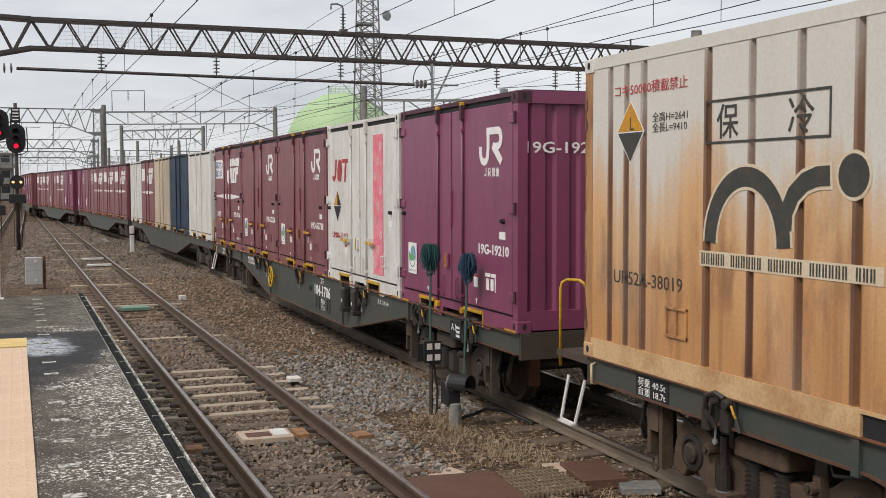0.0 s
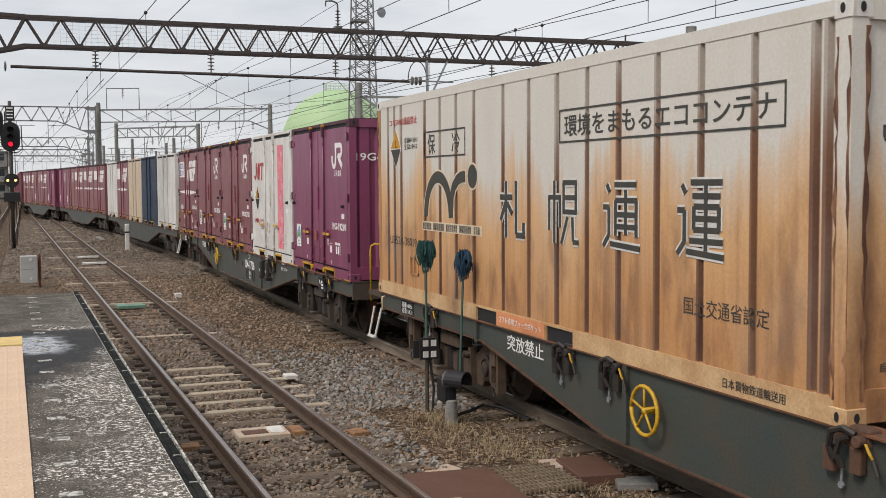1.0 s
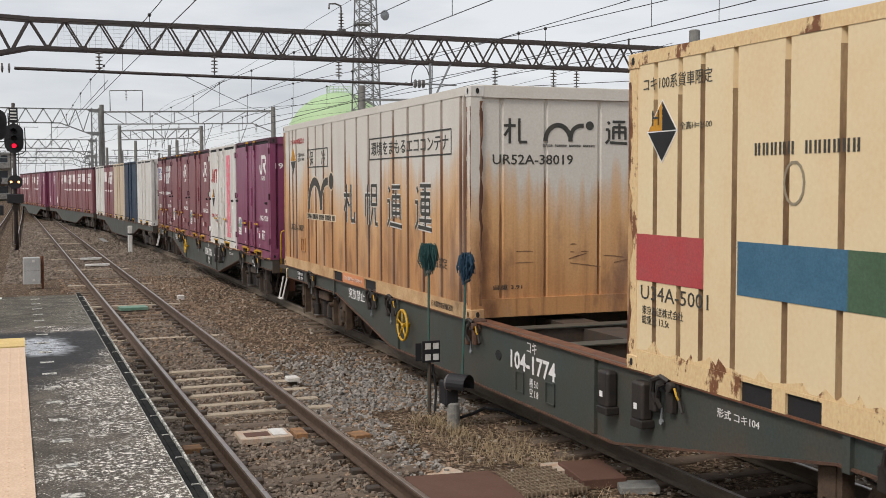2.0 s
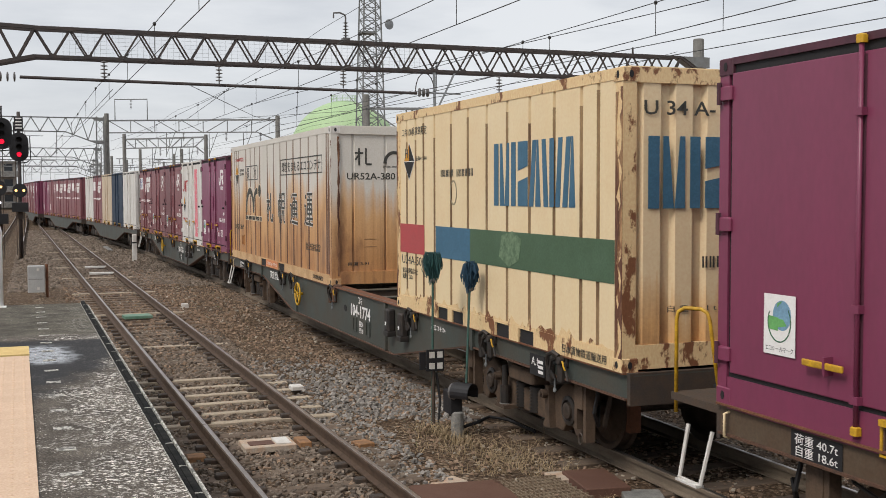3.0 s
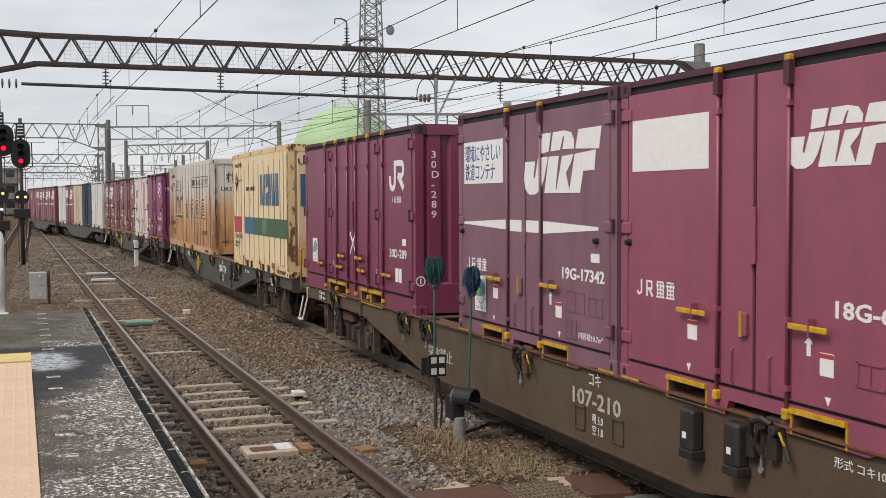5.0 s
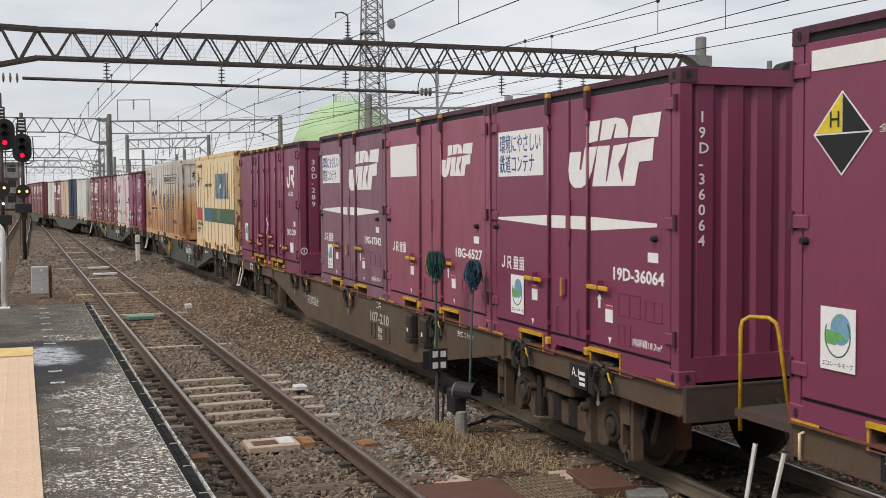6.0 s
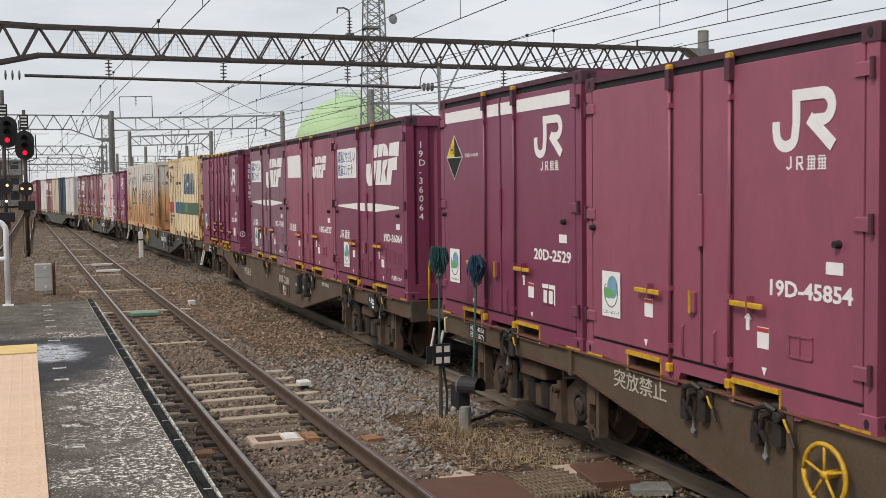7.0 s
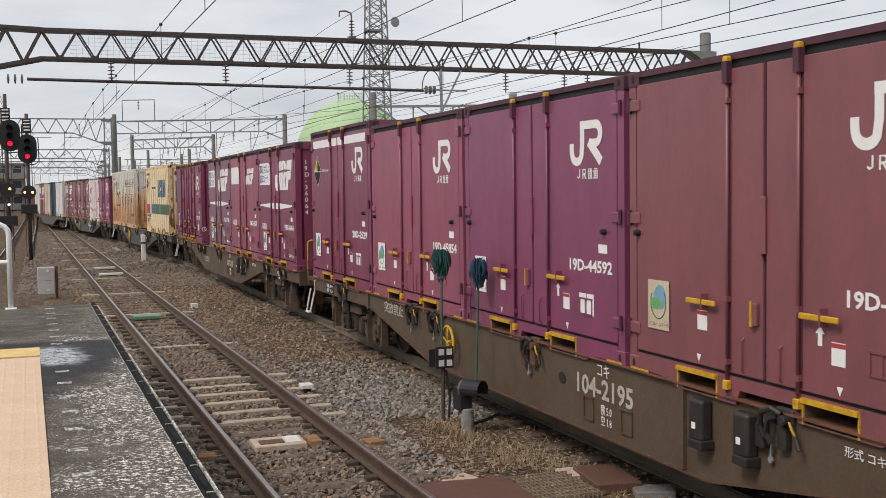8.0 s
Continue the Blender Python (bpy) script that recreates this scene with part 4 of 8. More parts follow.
    for y0, d in ((0.0, 1), (L, -1), (0.11, 1)):
        left, right, z = [], [], 0.16
        while z < H - 0.14:
            left.append((y0 + d * rr.uniform(0.0, 0.012), z))
            right.append((y0 + d * rr.choice((0.008, 0.018, 0.03, 0.05)) * rr.uniform(0.7, 1.2), z))
            z += rr.uniform(0.05, 0.16)
        poly = left + right[::-1]
        part("rust_streak", Geo().prism(poly, "x", -W / 2 - 0.003, -W / 2 - 0.0005), peel, c, "rusty peeling corner edge")
    left, right, z = [], [], 0.16
    while z < H - 0.14:
        left.append((-W / 2 + 0.115 - rr.uniform(0, 0.02), z))
        right.append((-W / 2 + 0.125 + rr.choice((0.0, 0.006, 0.02)), z))
        z += rr.uniform(0.05, 0.15)
    part("rust_streak", Geo().prism(left + right[::-1], "y", -0.003, -0.0005), peel, c, "rusty peeling corner edge")
    scuff = surface("dark_scuff", (0.16, 0.085, 0.045), 0.8, dark=(0.34, 0.19, 0.09), scale=20, amount=0.8, bump=0.1)
    for x, z, w, tilt in ((-0.68, 0.76, 0.22, 0), (-0.68, 0.63, 0.22, 1), (0.02, 0.61, 0.40, -8), (0.00, 0.66, 0.24, 14), (0.16, 0.74, 0.10, 0), (0.02, 0.74, 0.05, 0), (0.46, 0.69, 0.28, -6), (0.60, 0.60, 0.26, 9), (0.86, 0.66, 0.18, 4), (0.02, 0.83, 0.08, 0), (-1.2, 0.62, 0.1, 0)):
        g = Geo()
        k = math.tan(radians(tilt))
        g.plate(end_plane(x, z, -0.0285), [(0, 0), (w, w * k), (w, w * k + 0.007), (w * 0.5, w * 0.5 * k + 0.013), (0, 0.009)], 0.002)
        part("scuff_mark", g, scuff, c)
    stain = surface("groove_rust", (0.40, 0.21, 0.09), 0.75, dark=(0.16, 0.07, 0.035), scale=6, fine=50, amount=1.0, bump=0.1, stretch=(1, 1, 0.15))
    for v in ribs:
        y = L - v
        fx, bx, rw = -W / 2 + 0.006, -W / 2 + 0.051, 0.03
        wide = rr.uniform(0.012, 0.040)
        line = [(fx, y - rw - 0.006), (fx, y - rw), (bx, y - rw * 0.55), (bx, y + rw * 0.55), (fx, y + rw), (fx, y + rw + wide)]
        part("groove_stain", Geo().prism(line + [(x - 0.0018, yy) for x, yy in reversed(line)], "z", 0.18, H - 0.11), GROOVE_RUST, c, "rust-stained groove")
    for x in (-0.86, -0.30, 0.40, 0.90):
        hi = rr.uniform(1.3, 1.75)
        part("groove_stain", Geo().prism([(x - 0.012, 0.22), (x + 0.012, 0.22), (x + 0.012, hi * 0.85), (x, hi), (x - 0.012, hi * 0.8)], "y", 0.0485, 0.053), stain, c)
    # end that faces back along the train
    E = lambda x, z: end_plane(x, z, -0.0285)
    for x, i in ((-0.83, 0), (0.48, 1)):
        g = Geo()
        m, s = E(x, 2.0), 0.29
        for a, b in ([((0.0, 0.70), (0.5, 0.70)), ((0.25, 0.0), (0.25, 0.98)), ((0.25, 0.62), (0.02, 0.3)), ((0.66, 0.98), (0.66, 0.08)), ((0.66, 0.06), (1.0, 0.06))], [((0.1, 0.92), (0.18, 0.82)), ((0.0, 0.6), (0.16, 0.6)), ((0.16, 0.6), (0.16, 0.2)), ((0.16, 0.2), (0.0, 0.04)), ((0.2, 0.08), (1.0, 0.04)), ((0.32, 0.92), (0.9, 0.92)), ((0.35, 0.70), (0.92, 0.70)), ((0.35, 0.50), (0.92, 0.50)), ((0.35, 0.70), (0.35, 0.2)), ((0.91, 0.70), (0.91, 0.2)), ((0.63, 0.85), (0.63, 0.22))])[i]:
            band(g, m, [(a[0] * s, a[1] * s), (b[0] * s, b[1] * s)], 0.03, 0.004 + 0.0003 * len(g.v) / 8)
        part("letter_block", g, DARK_DECAL, c)
    part("logo", wave(E(-0.32, 2.03), 0.385, DARK_DECAL, 0.004), DARK_DECAL, c)
    dash_line(c, E(-0.34, 1.965), 0.68, 0.028, 26, DARK_DECAL)
    part("number", words("UR52A-38019", 0.115, E(-0.97, 1.76), width=1.02, bold=0.01), DARK_DECAL, c, "dark container number on the end")
    part("lettering", words("自重 3.91", 0.06, E(-0.96, 0.33), width=0.36), DARK_DECAL, c)
    return c


def cream_container():
    L, W, H = 6.058, 2.49, 2.6
    ribs = [0.4, 0.75, 1.05, 1.45, 2.02, 2.55, 3.1, 3.65, 4.2, 4.75, 5.3, 5.62]
    c = long_container("dry_container", "cream container with green stripe, blue lettering and flaking rust", L, W, H, CREAM, FLAKED, ribs, [(1.55, 0.36), (2.05, 0.36), (3.35, 0.36), (3.95, 0.36)], 0.31, 0.05, end_mat=CREAM_END)
    P = lambda v, z, o=-0.004: side_plane(L, W, v, z, o)
    blue = surface("faded_blue_print", (0.035, 0.115, 0.19), 0.6, dark=(0.065, 0.16, 0.25), scale=3, amount=0.8, bump=0)
    green = surface("dark_green_print", (0.055, 0.105, 0.055), 0.6, dark=(0.08, 0.14, 0.085), scale=4, amount=0.7, bump=0)
    red = surface("faded_red_print", (0.42, 0.055, 0.06), 0.6, dark=(0.40, 0.09, 0.09), scale=5, amount=0.6, bump=0)

    def blocks(m, s, w, mat, gap=0.12):
        """Six tall slanting blocks in place of the maker's word."""
        for pts in (((0.0, 0), (0.3, 0), (0.3, 1), (0.0, 1)), ((0.4, 0), (0.7, 0), (0.55, 1), (0.4, 1)), ((0.72, 0), (1.0, 0), (1.0, 1), (0.86, 1)), ((1.14, 0), (1.42, 0), (1.42, 1), (1.14, 1)),
                    ((1.56, 0), (2.16, 0), (2.16, 0.45), (1.56, 0.38)), ((1.56, 0.55), (2.16, 0.62), (2.16, 1), (1.56, 1)), ((2.25, 0), (2.5, 0), (2.68, 1), (2.45, 1)), ((2.62, 0), (2.92, 0), (2.78, 1), (2.70, 1)),
                    ((3.1, 0), (3.35, 0), (3.2, 1), (2.98, 1)), ((3.42, 0), (3.66, 0), (3.66, 1), (3.42, 1)), ((3.74, 0), (3.98, 0), (4.12, 1), (3.9, 1)), ((4.12, 0), (4.38, 0), (4.55, 1), (4.32, 1)), ((4.46, 0), (4.78, 0), (4.66, 1), (4.58, 1))):
            part("maker_block", Geo().plate(m, [(a * w / 4.78, b * s) for a, b in pts], 0.003), mat, c, "tall blue block of the maker's mark")
    blocks(P(3.31, 1.40), 0.66, 1.88, blue)
    part("stripe", Geo().plate(P(0.02, 0.75), rect(1.06, 0.38), 0.003), red, c, "faded red stripe")
    part("stripe", Geo().plate(P(1.50, 0.75), rect(1.12, 0.38), 0.003), blue, c, "dark blue stripe with worn picture")
    part("stripe", Geo().plate(P(2.62, 0.75), rect(3.32, 0.38), 0.003), green, c, "dark green stripe")
    part("stripe_picture", Geo().plate(P(3.4, 0.76, 0.0), [(0.05, 0.1), (0.3, 0.0), (0.55, 0.08), (0.62, 0.3), (0.4, 0.38), (0.12, 0.33)], 0.002), surface("pale_leaf_print", (0.16, 0.24, 0.14), 0.6, dark=(0.06, 0.11, 0.06), scale=12, amount=1, bump=0), c)
    dash_line(c, P(1.68, 1.73), 1.05, 0.085, 12, DARK_DECAL)
    g = Geo()
    band(g, P(2.0, 1.38), arc(0.1, 0.16, 0.1, 0, 360, 14, 0.14), 0.02, 0.003)
    part("round_mark", g, surface("worn_grey_print", (0.30, 0.25, 0.17), 0.6, bump=0), c)
    diamond(c, P(0.50, 1.95), 0.44, 0.50, HAZARD, SEAL)
    part("lettering", words("H", 0.12, P(0.36, 2.0, 0.002)), DARK_DECAL, c)
    part("lettering", words("コキ100系貨車限定", 0.11, P(0.22, 2.28), width=0.95), DARK_DECAL, c)
    part("lettering", words("全高H=2600", 0.06, P(0.75, 1.95), width=0.42), DARK_DECAL, c)
    part("number", words("U34A-5001", 0.115, P(0.20, 0.60), width=0.95), DARK_DECAL, c, "dark container number")
    part("lettering", words("東京輸送株式会社\n総重量 13.5t", 0.15, P(0.22, 0.40), width=0.6), DARK_DECAL, c)
    part("lettering", words("日本貨物鉄道輸送用", 0.085, P(4.95, 0.03, 0.006), width=0.85), DARK_DECAL, c)
    run = surface("rust_run_on_cream", (0.50, 0.30, 0.14), 0.7, dark=(0.12, 0.045, 0.025), scale=6, fine=50, amount=1.0, bump=0.2, edge=(0.40, 0.55), stretch=(1, 1, 0.25))
    # darker brown that paints the shadow inside the cream grooves
    grime_shade = surface("cream_groove_shade", (0.36, 0.25, 0.14), 0.7, dark=(0.15, 0.08, 0.045), scale=4, fine=50, amount=1.0, bump=0.1, stretch=(1, 1, 0.3))
    rr = random.Random(44)
    for y0, d, top in ((0.0, 1, 2.46), (0.12, -1, 2.46), (L, -1, 2.4)):
        left, right, z = [], [], 0.10
        while z < top:
            left.append((y0, z))
            right.append((y0 + d * rr.choice((0.015, 0.03, 0.05, 0.075)) * rr.uniform(0.6, 1.3), z))
            z += rr.uniform(0.04, 0.13)
        part("rust_streak", Geo().prism(left + right[::-1], "x", -W / 2 - 0.0045, -W / 2 - 0.001), run, c, "rust running down the corner post")
    # strip on each groove's far wall, coloured as the groove's shadow
    for v in ribs:
        top = rr.uniform(2.2, 2.48)
        y = L - v
        part("groove_stain", Geo().prism([(-W / 2 + 0.006, y + 0.03), (-W / 2 + 0.051, y + 0.0165), (-W / 2 + 0.049, y + 0.0160), (-W / 2 + 0.004, y + 0.0295)], "z", 0.18, top), grime_shade, c, "groove with its shadow painted in")
    low, z = [(0.1, 0.172), (L - 0.1, 0.172)], L - 0.1
    while z > 0.2:
        low.append((z, 0.172 + rr.choice((0.006, 0.02, 0.05, 0.09)) * rr.uniform(0.5, 1.2)))
        z -= rr.uniform(0.03, 0.11)
    part("rust_streak", Geo().prism(low, "x", -W / 2 + 0.0035, -W / 2 + 0.0055), FLAKED, c, "flaking rusty lower edge")
    E = lambda x, z: end_plane(x, z, 0.0)
    part("number", words("U 34 A- 50 01", 0.125, E(-1.04, 2.2), width=1.25, bold=0.01), DARK_DECAL, c)
    blocks(end_plane(-1.0, 1.40, 0.002), 0.62, 1.75, blue)
    dash_line(c, E(-0.45, 0.88), 0.9, 0.1, 12, DARK_DECAL)
    part("lettering", words("自 重 3 . 1 t", 0.06, E(-0.80, 0.5), width=0.5), DARK_DECAL, c)
    return c


def plum_long_container():
    """Twenty-foot plum container whose whole side opens."""
    L, W, H = 6.058, 2.45, 2.5
    c = thing("freight_container", "long plum container with six lock rods and yellow handles", "container", "containers on the train")
    paint = PLUM
    box_frame(c, L, W, H, paint, PLUM_EDGE, top=0.05, edge=PLUM_EDGE)
    end_walls(c, L, W, H, paint, 0.30, 0.045)
    casting_set(c, L, W, H, paint, PLUM_EDGE)
    part("end_panel", Geo().prism([(0.002, 0.09), (0.002, 0.40), (0.05, 0.43), (0.05, 0.09)], "x", -W / 2 + 0.11, W / 2 - 0.11), paint, c, "flat panel at the foot of the end")
    part("side_wall", Geo().box(W / 2 - 0.05, W / 2 - 0.012, 0.1, L - 0.1, 0.15, H - 0.08), paint, c)
    part("door_seal", Geo().box(-W / 2 + 0.02, -W / 2 + 0.06, 0.1, L - 0.1, 0.12, H - 0.05), SEAL, c, "black rubber door seal")
    for v0, v1 in ((0.15, 1.785), (1.83, 3.10), (3.14, 4.405), (4.45, 5.90)):
        part("door", Geo().box(-W / 2 - 0.004, -W / 2 + 0.03, L - v1, L - v0, 0.235, H - 0.112), paint, c, bevel=0.008)
    pockets = [(1.69, 0.47), (2.21, 0.47), (3.55, 0.47), (4.07, 0.52)]
    part("bottom_rail", Geo().box(-W / 2, -W / 2 + 0.07, 0.12, L - 0.12, 0.15, 0.20), paint, c)
    v = 0.12
    for v0, w in pockets + [(L - 0.12, 0)]:
        part("bottom_rail", Geo().box(-W / 2, -W / 2 + 0.07, L - v0, L - v, -0.03, 0.15), paint, c)
        v = v0 + w
    part("bottom_rail", Geo().box(W / 2 - 0.07, W / 2, 0.12, L - 0.12, -0.03, 0.13), paint, c)
    for v in (1.48, 2.20, 2.86, 3.32, 3.98, 4.70):
        rod = part("lock_rod", Geo().rod((-W / 2 - 0.026, L - v, 0.03), (-W / 2 - 0.026, L - v, H - 0.03), 0.0165, None, 8), paint, c, smooth=True)
        # shade along the rod, painted as a thin darker plate
        part("rod_channel", Geo().box(-W / 2 - 0.006, -W / 2 - 0.003, L - v - 0.028, L - v + 0.028, 0.24, H - 0.13), PLUM_EDGE, rod, "dark strip behind the rod, painted as its shade")
        for z in (0.24, 0.8, 2.0):
            part("rod_bracket", Geo().box(-W / 2 - 0.05, -W / 2 - 0.002, L - v - 0.035, L - v + 0.035, z, z + 0.05), paint, rod)
        for z in (0.05, H - 0.065):
            part("rod_keeper", Geo().cbox(-W / 2 - 0.05, -W / 2, L - v - 0.03, L - v + 0.03, z, z + 0.055, 0.008), YELLOW, rod, "yellow rod keeper")
    for v in (0.09, 1.83, 4.45, 5.95):
        for z in (0.32, 1.26, 2.2):
            hg = part("hinge", Geo().cbox(-W / 2 - 0.03, -W / 2 + 0.01, L - v - 0.08, L - v + 0.08, z, z + 0.10, 0.01), paint, c)
            part("hinge_pin", Geo().rod((-W / 2 - 0.03, L - v + 0.06, z - 0.03), (-W / 2 - 0.03, L - v + 0.06, z + 0.13), 0.018, None, 8), PLUM_EDGE, hg)
    for v, z in ((1.02, 0.42), (2.25, 0.42), (2.38, 0.60), (3.36, 0.61), (3.51, 0.43), (4.76, 0.44)):
        h = part("handle", Geo().box(-W / 2 - 0.07, -W / 2 - 0.05, L - v - 0.38, L - v, z, z + 0.045), YELLOW, c, "yellow door handle", bevel=0.008)
        part("handle_clip", Geo().box(-W / 2 - 0.074, -W / 2, L - v - 0.225, L - v - 0.205, z - 0.04, z + 0.08), paint, h)
    for v0, w in pockets:
        y1, y0 = L - v0, L - v0 - w
        tub = Geo()
        for b in ((y0, y1, -0.029, -0.017), (y0, y1, 0.138, 0.149), (y0, y0 + 0.012, -0.017, 0.138), (y1 - 0.012, y1, -0.017, 0.138)):
            tub.box(-W / 2 - 0.004, -W / 2 + 0.75, b[0], b[1], b[2], b[3])
        tub.box(-W / 2 + 0.75, -W / 2 + 0.76, y0, y1, -0.029, 0.149)
        f = part("fork_pocket", tub, POCKET, c, "open fork pocket with a yellow rim")
        fr = Geo()
        fr.box(-W / 2 - 0.035, -W / 2, y0 - 0.01, y1 + 0.01, 0.15, 0.19)
        fr.box(-W / 2 - 0.012, -W / 2, y0 - 0.02, y0, -0.04, 0.15)
        fr.box(-W / 2 - 0.012, -W / 2, y1, y1 + 0.02, -0.04, 0.15)
        fr.box(-W / 2 - 0.012, -W / 2, y0, y1, -0.04, -0.024)
        part("pocket_rim", fr, YELLOW, f)
    part("seam_guard", Geo().cbox(-W / 2 - 0.035, -W / 2, L - 3.155, L - 3.085, 1.1, 1.5, 0.012), paint, c)
    P = lambda v, z, o=0.006: side_plane(L, W, v, z, o)
    g = Geo()
    band(g, P(2.94, 0.68), [(0.0, 0.33), (0.34, 0.0)], 0.045, 0.003)
    band(g, P(2.94, 0.68, 0.009), [(0.02, 0.0), (0.16, 0.16), (0.32, 0.34)], 0.04, 0.003)
    part("chalk_cross", g, WHITE_DECAL, c, "white chalked cross")
    jr_mark(c, P(4.97, 1.64), 0.42, WHITE_DECAL)
    text_bars(c, P(5.08, 1.48), 4, 0.085, WHITE_DECAL, 0.11)
    part("number", words("30D-289", 0.12, P(4.96, 0.72), width=0.74, bold=0.012), WHITE_DECAL, c, "white stencilled container number")
    part("label_plate", Geo().plate(P(5.52, 0.90), rect(0.15, 0.09), 0.002), WHITE_DECAL, c)
    for dv in (0, 0.14):
        part("notice", Geo().plate(P(5.22 + dv, 0.39), rect(0.125, 0.19), 0.002), WHITE_DECAL, c)
    eco_sticker(c, L, W, 0.56, 0.44, 0.33, 0.41)
    tri = Geo()
    for v in (1.91, 4.31):
        band(tri, P(v, 0.44), [(0, 0.07), (0.035, 0), (0.07, 0.07), (0, 0.07)], 0.010, 0.003)
    part("triangle_mark", tri, WHITE_DECAL, c)
    me = words("\n".join("30D-289"), 0.88, end_plane(-1.0, 1.28, -0.012), width=0.11, bold=0.012)
    part("end_number", me, WHITE_DECAL, c, "white upright container number")
    g = Geo()
    band(g, end_plane(-1.16, 0.45, 0.002), arc(0, 0, 0.06, 0, 360, 16), 0.016, 0.003)
    g.plate(end_plane(-1.16, 0.45, 0.002), rect(0.016, 0.07, -0.008, -0.035), 0.003)
    part("ring_mark", g, WHITE_DECAL, c)
    return c


def printed_container(detail=2):
    """White container with a pink printed band."""
    c = jr_container(WHITE_PAINT, mark="", detail=1, sticker=False, label="white container with a pink flower band and red lettering", name="freight_container", seal=SEAL)
    L, W = 3.715, 2.45
    P = lambda v, z, o=0.008: side_plane(L, W, v, z, o)
    part("printed_band", Geo().plate(P(2.56, 0.25), rect(0.46, 2.0), 0.003), PINK, c, "pink band with pale flowers")
    g = Geo()
    for i in range(9):
        x, y = 0.1 + 0.26 * ((i * 7) % 3) / 2, 0.15 + i * 0.21
        for a in range(5):
            px, py = x + 0.045 * math.cos(a * 1.257 + i), y + 0.045 * math.sin(a * 1.257 + i)
            g.plate(P(2.56, 0.25, 0.012), arc(px, py, 0.032, 0, 360, 6)[:-1], 0.002)
    part("printed_flower", g, surface("pale_pink_print", (0.75, 0.42, 0.42), 0.6, bump=0), c)
    g = Geo()
    for pts in ([(0.0, 0.05), (0.12, 0.0), (0.22, 0.08), (0.27, 0.36), (0.19, 0.36), (0.15, 0.1), (0.02, 0.1)], [(0.32, 0.03), (0.5, 0.0), (0.58, 0.18), (0.55, 0.34), (0.4, 0.36), (0.31, 0.2)], [(0.6, 0.30), (0.92, 0.30), (0.92, 0.36), (0.6, 0.36)], [(0.70, 0.0), (0.78, 0.0), (0.83, 0.3), (0.75, 0.3)]):
        g.plate(P(0.32, 1.58), pts, 0.003)
    part("logo", g, RED_DECAL, c, "red company mark")
    diamond(c, P(0.62, 1.20), 0.46, 0.52, HAZARD, SEAL)
    part("lettering", words("UM8A-13442", 0.10, P(0.3, 0.68), width=0.9), RED_DECAL, c)
    return c
# ---- container wagons: origin at the middle on the rail tops, y towards the train's head ----
SPINNERS = []
GRIMY_RUST = surface("grimy_rust", (0.115, 0.055, 0.032), 0.8, dark=(0.045, 0.028, 0.02), scale=9, fine=90, amount=0.8, bump=0.25)
EDGE_GREY = surface("worn_grey_iron", (0.22, 0.21, 0.20), 0.6, amount=0.6)
OILY = surface("oily_black_iron", (0.018, 0.016, 0.015), 0.55, dark=(0.05, 0.034, 0.024), scale=8, fine=60, amount=0.6, bump=0.15)
SILL_POLY = [(-9.45, 1.0), (-9.45, 0.78), (-5.9, 0.78), (-3.1, 0.30), (3.1, 0.30), (5.9, 0.78), (9.45, 0.78), (9.45, 1.0)]


def wheel_pair(parent):
    g = Geo()
    prof = [(-0.01, 0.09), (-0.01, 0.13), (0.02, 0.33), (-0.005, 0.36), (-0.005, 0.405), (0.10, 0.40), (0.125, 0.43), (0.135, 0.42), (0.135, 0.35), (0.07, 0.32), (0.08, 0.12), (0.12, 0.1)]
    for s in (-1, 1):
        g.lathe((s * 0.62, 0, 0), (-s, 0, 0), prof, 28)
    g.rod((-0.75, 0, 0), (0.75, 0, 0), 0.07, None, 12)
    w = part("wheelset", g, WHEEL_STEEL, parent)
    return w


PEDESTAL = [(-1.25, 0.22), (-1.21, 0.45), (-1.10, 0.64), (-0.95, 0.70), (-0.80, 0.64), (-0.64, 0.53), (-0.36, 0.47), (0.36, 0.47), (0.64, 0.53), (0.80, 0.64), (0.95, 0.70), (1.10, 0.64), (1.21, 0.45), (1.25, 0.22),
            (1.09, 0.17), (1.03, 0.25), (0.87, 0.25), (0.81, 0.17), (0.62, 0.17), (0.42, 0.22), (-0.42, 0.22), (-0.62, 0.17), (-0.81, 0.17), (-0.87, 0.25), (-1.03, 0.25), (-1.09, 0.17)]


